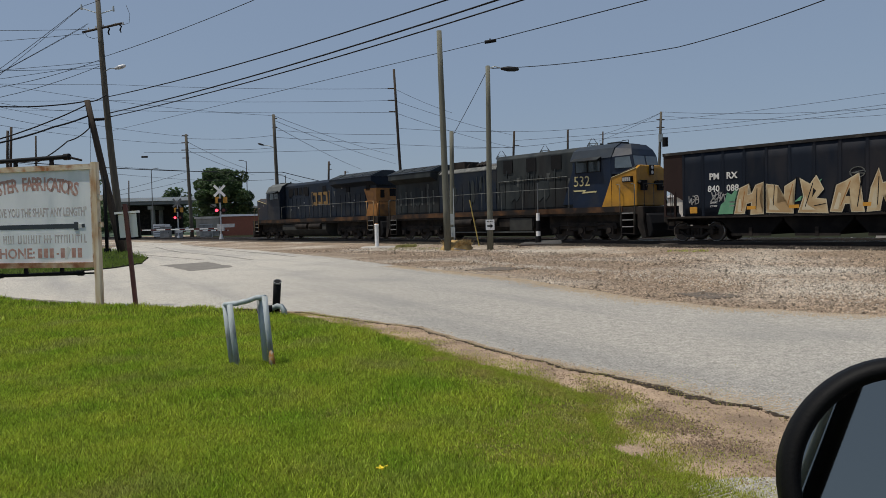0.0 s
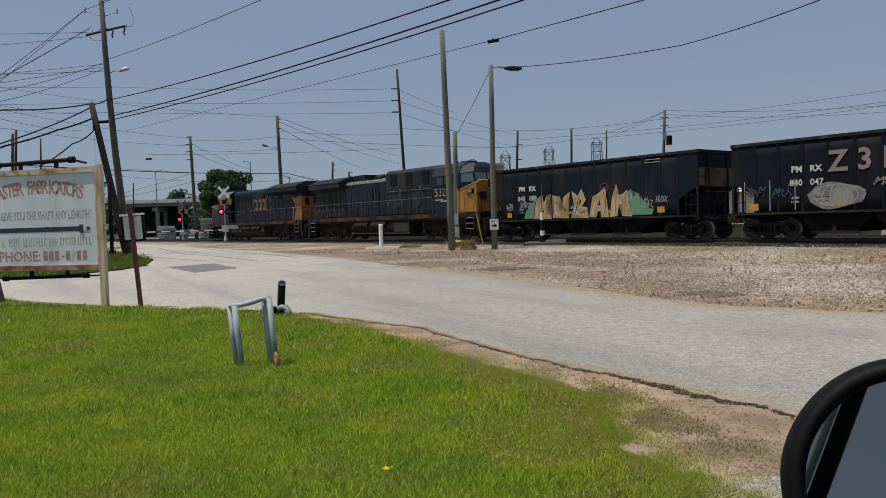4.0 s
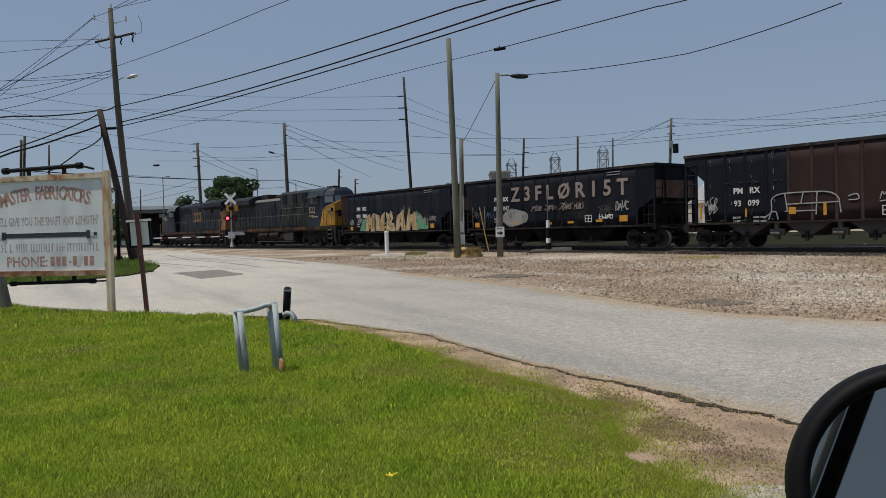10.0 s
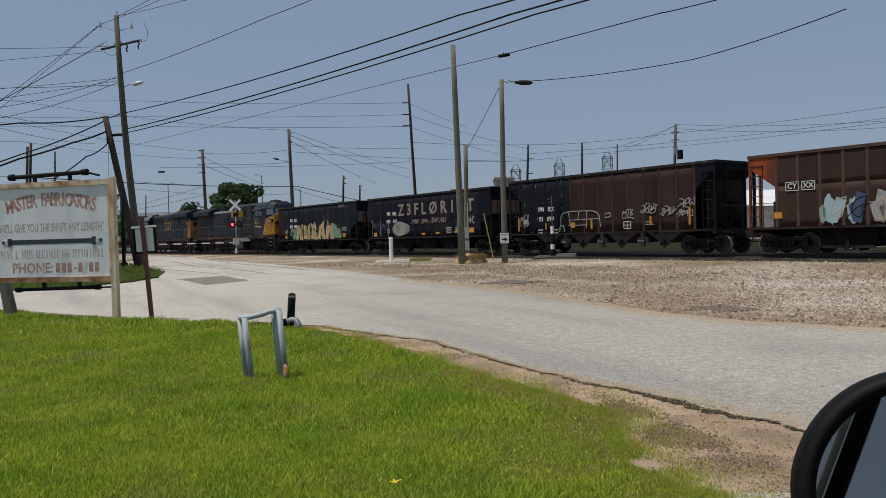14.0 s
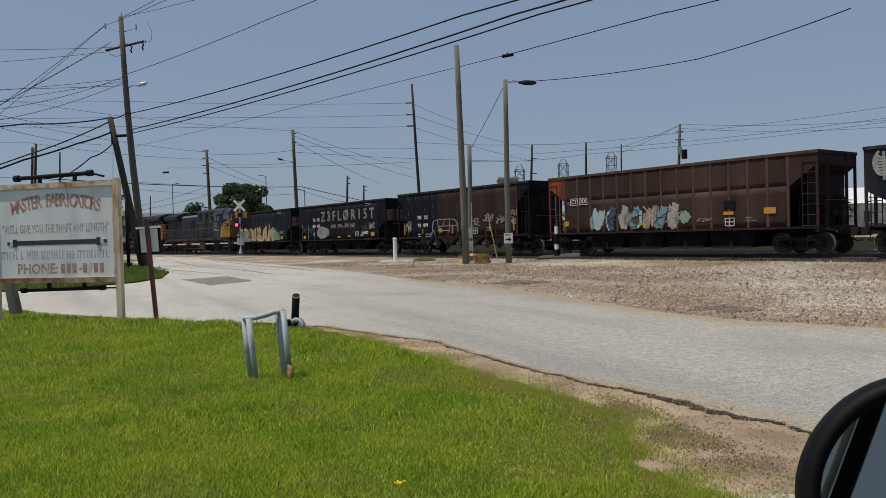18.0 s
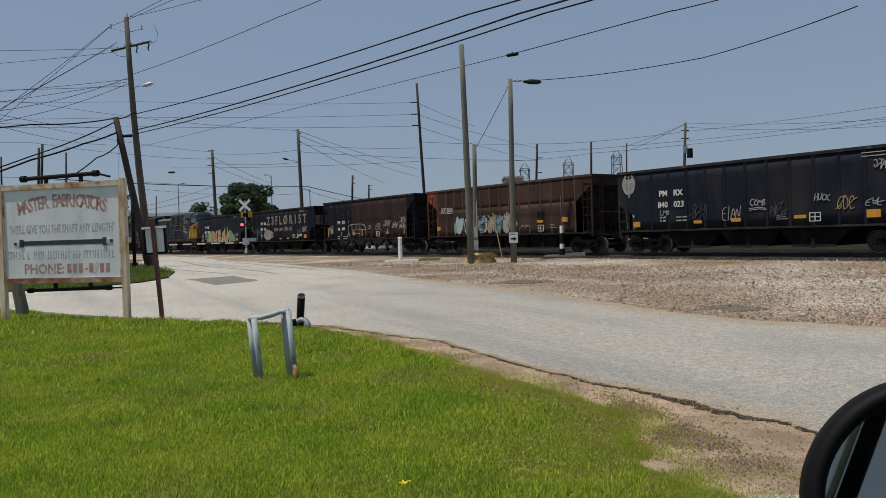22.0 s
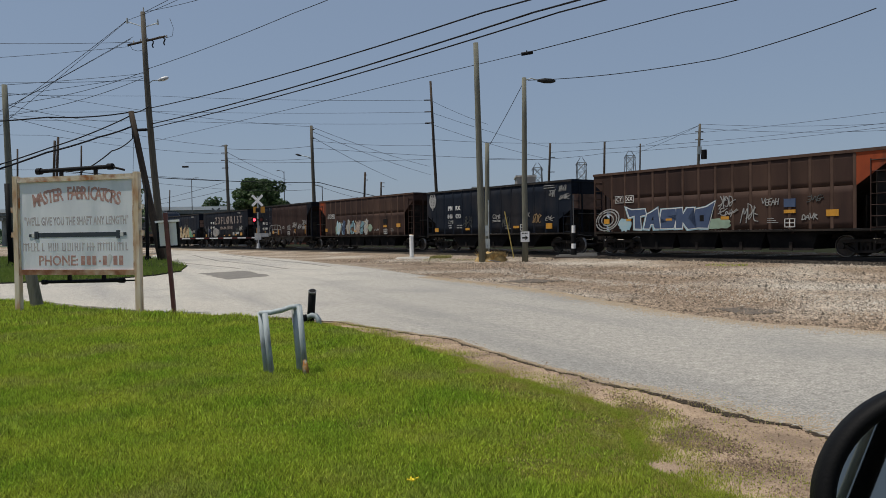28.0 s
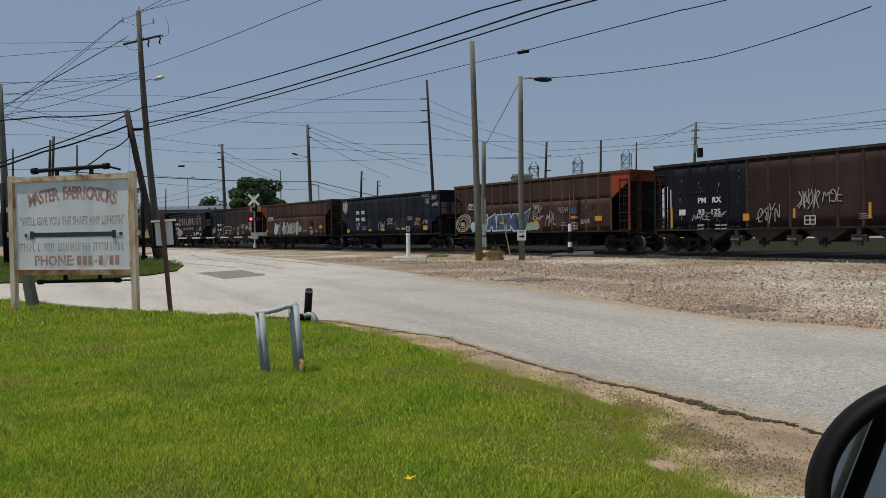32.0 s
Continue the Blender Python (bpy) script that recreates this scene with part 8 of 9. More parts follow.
def tree(m, h, w, seed, label, leaves=5200, size=0.22, name="tree"):
    rng = random.Random(seed)
    t = thing(name, label, "tree", m, group="trees")
    bm = B()
    rod(bm, (0, 0, -0.3), (0.1, 0, h * 0.38), h * 0.035, h * 0.022, 10)
    part("trunk", bm, M_BARK, t)
    tips = []
    for i in range(7):
        a = i * 0.9 + rng.random()
        tip = Vector((math.cos(a) * w * 0.33, math.sin(a) * w * 0.33, h * rng.uniform(0.5, 0.8)))
        bm = B()
        rod(bm, (0.1, 0, h * 0.33), tip, h * 0.016, h * 0.005, 6)
        part("limb", bm, M_BARK, t)
        tips.append(tip)
    cl = ([], [])
    k = 60
    for i in range(k):
        a, r = rng.uniform(0, 6.28), rng.uniform(0.1, 1.0) ** 0.6
        z = rng.uniform(0.30, 0.90)
        rr = w * 0.5 * math.sqrt(max(0.06, 1 - ((z - 0.50) / 0.46) ** 2)) * r * (1 + 0.22 * math.sin(3 * a + seed) + 0.12 * math.sin(7 * a + seed))
        leaf_cloud(cl, rng, leaves // k, (math.cos(a) * rr, math.sin(a) * rr, h * z), (w * 0.165 * (f := rng.uniform(0.55, 1.15)), w * 0.165 * f, h * 0.10 * f), size)
    me = bpy.data.meshes.new("crown")
    me.from_pydata([tuple(v) for v in cl[0]], [], cl[1])
    me.materials.append(M_LEAF)
    part("crown", me, M_LEAF, t, "dense dark green leaf crown")
    return t


tree(Matrix.Translation((-43.6, 150, 0)), 13.2, 11.2, 1, "broad dark green tree behind the crossing", 30000, 0.30)
tree(Matrix.Translation((-76, 215, 0)), 13.5, 9, 2, "dark green tree beside the overpass", 2600, 0.4)
tree(Matrix.Translation((-60, 128, 0)), 6.0, 9, 3, "low dark green tree under the overpass", 2600, 0.3)
tree(Matrix.Translation((-52.5, 118, 0)), 5.5, 5, 4, "low dark green tree near the crossing", 1800, 0.25)
tree(Matrix.Translation((-34.5, 70, 0)), 7.4, 7, 6, "shrubby tree behind the grass island", 2600, 0.22)
tree(Matrix.Translation((33.5, 71, 0)), 5.0, 5, 8, "green bush behind the track", 2400, 0.2)

for k, (x, y, h, w) in enumerate(((-96, 206, 6.4, 14), (-86, 208, 6.6, 14), (-74, 205, 6.2, 12), (-64, 207, 6.6, 13), (-54, 200, 6.0, 12), (-108, 205, 7, 14), (-120, 200, 7, 14), (-40, 200, 7.2, 12), (-30, 204, 6.8, 12), (-21, 200, 6.6, 11), (-12, 203, 6.4, 10))):
    tree(Matrix.Translation((x, y, 0)), h, w, 40 + k, "dense dark green trees on the skyline", 3000, 0.4)

# far woods along the horizon
def woods():
    rng = random.Random(11)
    cl = ([], [])
    for i in range(420):
        x = rng.uniform(-330, 420)
        y = 330 + rng.uniform(-30, 40)
        leaf_cloud(cl, rng, 26, (x, y, rng.uniform(2, 6.5)), (6, 5, 3.0), 1.3)
    me = bpy.data.meshes.new("far_woods")
    me.from_pydata([tuple(v) for v in cl[0]], [], cl[1])
    me.materials.append(M_HAZE)
    ob = new("far_woods", me)
    return tagged(ob, "hazy green belt of far woods on the horizon", "woods", kind="stuff")


woods()
solid("far_field", slab([(-900, 160), (900, 160), (1500, 1500), (-1500, 1500)], -0.06, 0.0), M_HAZE, "hazy green fields beyond the railway", "field", kind="structure")
for d0, d1 in ((8.5, 9.2), (14.2, 62)):
    gv = [on_track(s, TRACK_D + d) for s, d in ((-130, d0), (90, d0), (90, d1), (-130, d1))]
    solid("far_verge", slab([(p.x, p.y) for p in gv], -0.05, 0.04), M_VERGE, "rough green verge on the far side of the track", "grass", kind="structure")
gv = [on_track(s, TRACK_D + d) for s, d in ((-130, 9.2), (90, 9.2), (90, 14.2), (-130, 14.2))]
solid("far_road", slab([(p.x, p.y) for p in gv], -0.05, 0.004), M_PATCH, "grey road running beyond the railway", "road", kind="structure")

# road overpass
ov = thing("overpass", "pale concrete road overpass on dark piers", "bridge", Matrix.Translation((-76, 190, 0)) @ Matrix.Rotation(radians(2.0), 4, 'Z'))
bm = B()
box(bm, -75, 17, -5, 5, 7.5, 8.5)
part("girder", bm, M_STEELDARK, ov, "dark steel girder")
bm = B()
box(bm, -75, 17, -5.4, -5.0, 8.35, 9.2)
part("parapet", bm, M_SHED, ov, "bright pale concrete parapet")
bm = B()
box(bm, -75, 17, 5.0, 5.4, 8.1, 9.2)
part("parapet", bm, M_CONC, ov)
for x in (-60, -44, -28, -12, 4):
    for y in (-3, 3):
        bm = B()
        rod(bm, (x, y, -0.1), (x, y, 6.3), 0.55, n=12)
        part("pier", bm, M_CONC_DARK, ov)
    bm = B()
    box(bm, x - 0.7, x + 0.7, -4.6, 4.6, 6.3, 7.2)
    part("pier_cap", bm, M_CONC_DARK, ov)
# added black wall: draws the deep shade beneath the deck
bm = B()
box(bm, -6.0, 9.0, 3.5, 4.9, -0.1, 7.5)
part("abutment_wall", bm, M_UNDER, ov, "added black wall standing in for shade under the deck")
bm = B()
prism(bm, [(17, -0.1), (17, 8.3), (48, 4.0), (70, -0.1)], -5, 5)
part("abutment", bm, M_CONC_DARK, ov)

# low buildings by the crossing
def building(name, label, m, w, d, h, wall, roof_m, windows=0, pitched=False):
    b = thing(name, label, "building", m)
    bm = B()
    box(bm, 0, w, 0, d, -0.2, h)
    wl = part("wall", bm, wall, b)
    bm = B()
    if pitched:
        prism(bm, [(-0.3, h), (d / 2, h + d * 0.16), (d + 0.3, h)], -0.3, w + 0.3, 'x')
    else:
        box(bm, -0.2, w + 0.2, -0.2, d + 0.2, h, h + 0.35)
    part("roof", bm, roof_m, b)
    for i in range(windows):
        x = w * (i + 0.5) / windows
        bm = B()
        box(bm, x - 0.6, x + 0.6, -0.04, 0.02, h * 0.4, h * 0.75)
        win = part("window", bm, M_GLASSDARK, b, "dark window")
        bm = B()
        box(bm, x - 0.7, x + 0.7, -0.08, 0.0, h * 0.36, h * 0.4)
        part("sill", bm, M_CONC, win)
    return b


building("brick_building", "low red brick building behind the crossing", pose(-37.6, 128, 0, 0, 0, 3), 14, 8, 3.3, M_BRICK, M_SHED, 0)
building("beige_shed", "low flat beige shed beside the brick building", pose(-41.6, 127, 0, 0, 0, 3), 3.8, 8, 3.0, mat("dull beige render", (0.40, 0.365, 0.31), (0.31, 0.28, 0.24), 1.5, 0.9, c3=(0.22, 0.2, 0.18), s3=0.6), M_CONC, 0)
building("warehouse", "pale metal warehouse with a white roof behind the railway", pose(42, 112, 0, 0, 0, 10), 40, 18, 4.7, M_CONC, M_SHED, 3, True)
building("flat_roof_building", "flat dark building on the skyline behind the train", pose(8.5, 160, 0), 4, 8, 13.3, M_CONC_DARK, M_CONC, 4)
building("long_pale_building", "long pale flat building on the skyline", pose(-1, 180, 0), 9, 10, 12.3, M_SHED, M_CONC, 6)

# lattice transmission towers
def pylon(m, h):
    t = thing("transmission_tower", "grey lattice transmission tower on the skyline", "pylon", m, group="transmission towers")
    top = h - 2.6
    half = lambda z: 3.6 - 1.5 * z / top
    for sx in (-1, 1):
        for sy in (-1, 1):
            bm = B()
            rod(bm, (sx * half(0), sy * half(0), 0), (sx * half(top), sy * half(top), top), 0.22, n=5)
            part("leg", bm, M_STEELDARK, t)
    n = 8
    for i in range(n):
        za, zb = top * i / n, top * (i + 1) / n
        for sy in (-1, 1):
            bm = B()
            rod(bm, (-half(za), sy * half(za), za), (half(zb), sy * half(zb), zb), 0.13, n=4)
            rod(bm, (half(za), sy * half(za), za), (-half(zb), sy * half(zb), zb), 0.13, n=4)
            part("brace", bm, M_STEELDARK, t)
    for sx in (-1, 1):
        bm = B()
        rod(bm, (sx * 3.0, 0, top - 1.2), (sx * 0.5, 0, h), 0.15, n=5)
        rod(bm, (sx * 3.0, 0, top - 1.2), (sx * 2.1, 0, top - 2.6), 0.13, n=5)
        rod(bm, (sx * 0.5, 0, h), (sx * 2.1, 0, top), 0.13, n=5)
        part("peak", bm, M_STEELDARK, t)
    for z, w in ((top, 2.4), (top - 1.2, 3.1), (top - 5.0, 2.6)):
        bm = B()
        rod(bm, (-w, 0, z), (w, 0, z), 0.16, n=5)
        part("cross_beam", bm, M_STEELDARK, t)


for x, h in ((32.2, 38.5), (55.3, 40.8), (80.7, 44)):
    pylon(Matrix.Translation((x, 400, 0)), h)

# distant street lamps
def street_lamp(m, h, side):
    t = thing("street_lamp", "slim grey street lamp behind the railway", "street lamp", m, group="street lamps")
    bm = B()
    rod(bm, (0, 0, -0.1), (0, 0, h), 0.12, 0.08, 8)
    part("mast", bm, M_STEELDARK, t)
    bm = B()
    tube(bm, [(0, 0, h - 0.3), (side * 0.5, 0, h + 0.1), (side * 1.0, 0, h + 0.15)], 0.05, 6)
    part("lamp_arm", bm, M_STEELDARK, t)
    bm = B()
    box(bm, *sorted((side * 0.8, side * 1.5)), -0.15, 0.15, h + 0.08, h + 0.22)
    part("lamp_head", bm, M_STEELDARK, t, bevel=0.04)


for q, h, sd in (((-61.5, 160, 0), 14.2, 1), ((-40.0, 155, 0), 15.0, -1), ((-31, 150, 0), 11.5, -1)):
    street_lamp(Matrix.Translation(q), h, sd)

# slatted white container and grey signal cabinets near the crossing
ct = thing("slatted_container", "white container with dark horizontal slats near the overpass", "container", pose(-42.3, 110, 0, 0, 0, 4))
bm = B()
box(bm, 0, 1.75, 0, 2.4, 0.35, 2.15)
part("body", bm, M_SHED, ct, bevel=0.03)
for k in range(5):
    bm = B()
    box(bm, 0.06, 1.69, -0.03, 0.01, 0.55 + k * 0.32, 0.64 + k * 0.32)
    part("slat", bm, M_BLACK, ct, "dark horizontal slat")
for x in (0.15, 1.6):
    bm = B()
    box(bm, x - 0.1, x + 0.1, 0.1, 2.3, -0.05, 0.36)
    part("foot", bm, M_BLACK, ct)
M_CABINET = mat("dull grey cabinet paint", (0.30, 0.30, 0.29), (0.21, 0.215, 0.21), 2.5, 0.7, c3=(0.13, 0.13, 0.125), s3=1.2, m3=0.55)
for x, y, w, h in ((-37.6, 100, 1.3, 1.7), (-36.0, 101, 0.9, 1.3), (-33.2, 103, 1.5, 1.9)):
    cb = thing("signal_cabinet", "weathered grey signal cabinet beside the crossing", "cabinet", pose(x, y, 0, 0, 0, 6), group="signal cabinets")
    bm = B()
    box(bm, 0, w, 0, 0.9, 0.15, h)
    part("body", bm, M_CABINET, cb, bevel=0.03)
    bm = B()
    box(bm, -0.06, w + 0.06, -0.06, 0.96, h, h + 0.07)
    part("roof", bm, M_ALU, cb)
    bm = B()
    box(bm, 0.08, w - 0.08, -0.03, 0.0, 0.25, h - 0.12)
    door = part("door", bm, M_CABINET, cb, bevel=0.01)
    bm = B()
    box(bm, w - 0.22, w - 0.16, -0.07, -0.02, h * 0.5, h * 0.62)
    part("handle", bm, M_BLACK, door)
    bm = B()
    box(bm, -0.05, w + 0.05, -0.05, 0.95, -0.05, 0.15)
    part("plinth", bm, M_CONC, cb)

# white car on the road beyond the track
CAR_D = TRACK_D + 11.2


def far_car(s):
    p = NRM * CAR_D + DIR * s + Vector((0, 0, 0.004))
    return pose(p.x, p.y, p.z, 0, 0, math.degrees(PHI) + 180)


wc = thing("saloon_car", "white saloon car on the road beyond the railway", "car", far_car(40))
bm = B()
prism(bm, [(-2.25, 0.28), (2.2, 0.25), (2.3, 0.5), (2.2, 0.72), (1.1, 0.92), (-1.5, 0.98), (-2.2, 0.95), (-2.3, 0.6)], -0.88, 0.88)
part("body", bm, M_CAR, wc, bevel=0.05)
bm = B()
prism(bm, [(1.05, 0.9), (0.25, 1.42), (-0.95, 1.45), (-1.75, 0.95)], -0.74, 0.74)
cabin = part("cabin", bm, M_CAR, wc, bevel=0.05)
for y in (-0.745, 0.735):
    bm = B()
    prism(bm, [(0.85, 0.96), (0.2, 1.36), (-0.85, 1.38), (-1.45, 1.0)], y, y + 0.012)
    part("side_window", bm, M_GLASSDARK, cabin)
bm = B()
prism(bm, [(1.09, 0.93), (0.34, 1.40), (0.31, 1.38), (1.05, 0.92)], -0.66, 0.66)
part("windscreen", bm, M_GLASSDARK, cabin)
CAR_WHEELS = []
for x in (-1.4, 1.42):
    for y in (-0.78, 0.78):
        bm = B()
        rod(bm, (0, -0.1, 0), (0, 0.1, 0), 0.32, n=18)
        w = part("wheel", bm, M_BLACK, wc, "black tyre")
        w.location = (x, y, 0.32)
        bm = B()
        rod(bm, (0, -0.112, 0), (0, 0.112, 0), 0.19, n=5)
        part("hub_cap", bm, M_ALU, w)
        CAR_WHEELS.append((w, (x, y, 0.32)))

# concrete barriers and rubble beyond the track
def barrier(s, d, L, h, seed):
    p = on_track(s, TRACK_D + d, 0)
    b = thing("concrete_block", "stained pale concrete block beyond the track", "block", pose(p.x, p.y, 0, 0, 0, math.degrees(PHI)), group="concrete blocks")
    bm = B()
    prism(bm, [(-L / 2, -0.05), (L / 2, -0.05), (L / 2 - 0.05, h), (-L / 2 + 0.35, h), (-L / 2 + 0.1, h * 0.6)], -0.4, 0.4)
    part("block", bm, M_CONC, b, bevel=0.04)


barrier(-13.2, 8.0, 6.0, 1.0, 1)
rub = B()
rng = random.Random(21)
for _ in range(60):
    p = on_track(-18.0 + rng.gauss(0, 1.0), TRACK_D + 7 + rng.gauss(0, 0.5), 0)
    r = rng.uniform(0.05, 0.16)
    rod(rub, (p.x - r, p.y, r * 0.5), (p.x + r, p.y, r * 0.6), r, r * 0.6, 5)
solid("rubble_heap", rub, M_CONC, "low heap of pale broken concrete beyond the track", "rubble", kind="stuff")


# ---- grass, stones and litter ----
def inside(poly, x, y):
    hit = np.zeros(len(x), bool)
    n = len(poly)
    for i in range(n):
        (xa, ya), (xb, yb) = poly[i], poly[(i + 1) % n]
        if ya == yb:
            continue
        c = ((ya > y) != (yb > y)) & (x < (xb - xa) * (y - ya) / (yb - ya) + xa)
        hit ^= c
    return hit


def blades(name, poly, boxes, label, material, height=(0.022, 0.055), width=0.0036, z=0.0, seed=3, kind="stuff", category="grass", clump=0.5, edge=None):
    """Single bent grass blades, two triangles each, spread over an outline."""
    g = np.random.default_rng(seed)
    vs, ts = [], []
    base = 0
    for *spread, grow in boxes:
        if poly is None:
            x, y = spread
        else:
            x0, x1, y0, y1, n = spread
            x, y = g.uniform(x0, x1, n), g.uniform(y0, y1, n)
            ok = inside(poly, x, y)
            x, y = x[ok], y[ok]
        low = np.ones(len(x))
        if edge is not None:
            far = np.full(len(x), 9.0)
            for (xa, ya), (xb, yb) in zip(edge, edge[1:]):
                l2 = (xb - xa) ** 2 + (yb - ya) ** 2
                f = np.clip(((x - xa) * (xb - xa) + (y - ya) * (yb - ya)) / l2, 0, 1)
                far = np.minimum(far, np.hypot(x - xa - f * (xb - xa), y - ya - f * (yb - ya)))
            rough = np.array([noise.noise((a * 2.1, b * 2.1, 4.5)) + 0.6 * noise.noise((a * 7, b * 7, 1.5)) for a, b in zip(x, y)])
            reach = np.clip((9.0 - y) / 4.0, 0.06, 1.0) * 1.15
            low = np.clip(far / reach + 0.7 * rough * np.clip(1.2 - 0.5 * far / reach, 0, 1), 0.0, 1.0)
            ok = g.uniform(0, 1, len(x)) < 0.30 + 0.70 * low
            x, y, low = x[ok], y[ok], 0.36 + 0.64 * low[ok]
        n = len(x)
        tuft = np.array([noise.noise((a * 1.9, b * 1.9, 0.5)) + 0.7 * noise.noise((a * 6, b * 6, 2.5)) for a, b in zip(x, y)])
        h = g.uniform(*height, n) * (1 + clump * tuft) * grow * low
        a, lean = g.uniform(0, 2 * np.pi, n), g.uniform(0.1, 0.8, n) * h
        w = width * g.uniform(0.7, 1.5, n) * grow
        face_a = g.uniform(0, np.pi, n)
        ux, uy = np.cos(face_a) * w, np.sin(face_a) * w
        lx, ly = np.cos(a) * lean, np.sin(a) * lean
        zz = np.full(n, z)
        pts = np.stack([np.stack([x, y, zz], 1),
                        np.stack([x + ux + lx * 0.2, y + uy + ly * 0.2, zz + h * 0.4], 1),
                        np.stack([x - ux + lx * 0.2, y - uy + ly * 0.2, zz + h * 0.4], 1),
                        np.stack([x + lx, y + ly, zz + h], 1)], 1).reshape(-1, 3)
        i = base + np.arange(n)[:, None] * 4
        ts.append(np.concatenate([i + [0, 1, 2], i + [2, 1, 3]], 0).reshape(-1, 3))
        vs.append(pts)
        base += n * 4
    v, t = np.concatenate(vs), np.concatenate(ts)
    me = bpy.data.meshes.new(name)
    me.vertices.add(len(v))
    me.vertices.foreach_set("co", v.ravel())
    me.loops.add(len(t) * 3)
    me.loops.foreach_set("vertex_index", t.ravel().astype(np.int32))
    me.polygons.add(len(t))
    me.polygons.foreach_set("loop_start", np.arange(len(t), dtype=np.int32) * 3)
    me.update(calc_edges=True)
    me.materials.append(material)
    return tagged(new(name, me), label, category, kind=kind)


blades("lawn_grass", lawn_line, [(-3.4, 1.7, 2.9, 5.5, 250000, 1.0), (-5.4, 1.4, 5.5, 8.5, 190000, 1.2), (-7.6, 0.3, 8.5, 12.0, 120000, 1.5), (-12.0, -1.5, 12.0, 18.0, 70000, 2.0), (-9.0, 1.8, -8.0, 2.9, 16000, 3.6), (-9.0, -3.4, 2.9, 5.5, 30000, 1.6), (-10.0, -5.4, 5.5, 8.5, 30000, 1.6), (-24.0, -7.6, 8.5, 12.0, 22000, 2.4), (-26.0, -12.0, 12.0, 19.0, 20000, 3.0), (-30.0, -9.0, -8.0, 8.5, 10000, 5.0)], "bright green mown lawn grass blades", M_BLADE, edge=LAWN[:16])
M_THATCH = mat("olive thatch blade", (0.46, 0.47, 0.09), (0.40, 0.34, 0.11), 3.0, 0.7, c3=(0.60, 0.56, 0.20), s3=5.0, m3=0.58, spec=0.15)
blades("lawn_thatch", lawn_line, [(-3.2, 1.5, 2.9, 5.5, 90000, 0.62), (-4.6, 1.2, 5.5, 8.0, 40000, 0.75)], "short olive and straw thatch between the grass blades", M_THATCH, seed=27, clump=0.3)
blades("island_grass", ISLAND, [(-26, -12, 23, 36, 30000, 3.0), (-40, -14, 36, 60, 16000, 5.0)], "green grass on the road island", M_ISLEGRASS, z=0.02)
M_DRYGRASS = mat("thin yellowing grass", (0.36, 0.43, 0.055), (0.46, 0.45, 0.10), 2.0, 0.6, c3=(0.46, 0.37, 0.14), s3=2.0, m3=0.60, spec=0.15)


def fringe(seed, n, reach):
    """Thinning grass from the lawn's edge out on to the dirt."""
    g = np.random.default_rng(seed)
    line = np.array(rough_edge(LAWN[:14], 0.03, 0.09, 4.0))
    i = g.integers(0, len(line), n)
    out = (np.abs(g.normal(0, 1, n)) - 1.1) * reach * (0.35 + 0.65 * np.clip((7.5 - line[i, 1]) / 3.5, 0, 1))
    odds = g.uniform(-0.55, 0.35, n)
    keep = np.array([noise.noise((a * 3.1, b * 3.1, 7.0)) > o for (a, b), o in zip(line[i] + out[:, None], odds)])
    return line[i, 0][keep] + out[keep] * 0.85, line[i, 1][keep] + out[keep] * 0.5


blades("lawn_fringe", None, [(*fringe(51, 240000, 0.20), 0.46)], "thinning yellow-green grass along the dirt verge", M_DRYGRASS, z=-0.006, seed=52)
blades("lawn_fringe", None, [(*fringe(71, 260000, 0.85), 0.42)], "yellowing short grass in the lawn margin", M_DRYGRASS, z=0.004, seed=72)
blades("lawn_fringe", None, [(*fringe(61, 60000, 0.14), 0.55)], "green grass thinning out at the lawn edge", M_BLADE, z=-0.004, seed=62)
blades("verge_weeds", [(0.3, 3.4), (1.7, 3.4), (2.2, 4.6), (1.7, 6.2), (0.6, 8.0), (-1.2, 11.2), (-2.4, 12.4), (-1.6, 10.4), (0.1, 7.0), (0.9, 5.2)], [(-2.4, 2.2, 3.4, 12.4, 1500, 0.4)], "sparse thin grass on the dirt verge", M_BLADE, z=-0.02, seed=9)
M_WEED = mat("dry olive weed", (0.21, 0.22, 0.06), (0.30, 0.26, 0.09), 2.0, 0.8)
blades("gravel_weeds", [(-2.8, 43.5), (-1.8, 43.5), (-1.5, 45.3), (-2.7, 45.3)], [(-2.8, -1.5, 43.5, 45.3, 900, 4.2)], "olive weed tuft in the gravel", M_WEED, z=0.02, seed=12)
blades("gravel_weeds", [(-3.0, 40.0), (0.6, 39.0), (0.6, 42.0), (-3.0, 43.0)], [(-3.0, 0.6, 39.0, 43.0, 700, 2.0)], "thin dry weeds in the gravel", M_WEED, z=0.0, seed=13)
blades("gravel_weeds", [(9.0, 30.5), (10.4, 29.5), (10.8, 30.5), (9.6, 31.5)], [(9.0, 10.8, 29.5, 31.5, 500, 2.6)], "thin green weeds in the gravel", M_BLADE, z=0.0, seed=14)
blades("straw_clump", [(0.1, 38.9), (0.8, 38.6), (1.45, 39.2), (0.9, 40.0), (0.2, 39.8)], [(0.0, 1.5, 38.5, 40.1, 9000, 4.2)], "heap of dry golden straw round the pole foot", M_STRAW, z=0.02, seed=15, height=(0.05, 0.11))
blades("far_grass", [(p.x, p.y) for p in [on_track(s, TRACK_D + d) for s, d in ((-60, 7.8), (40, 7.8), (40, 9.2), (-60, 9.2))]], [(-45, 70, 20, 110, 40000, 3.0)], "rough grass beyond the track", M_VERGE, z=0.0, seed=16)


bm = B()
heap = []
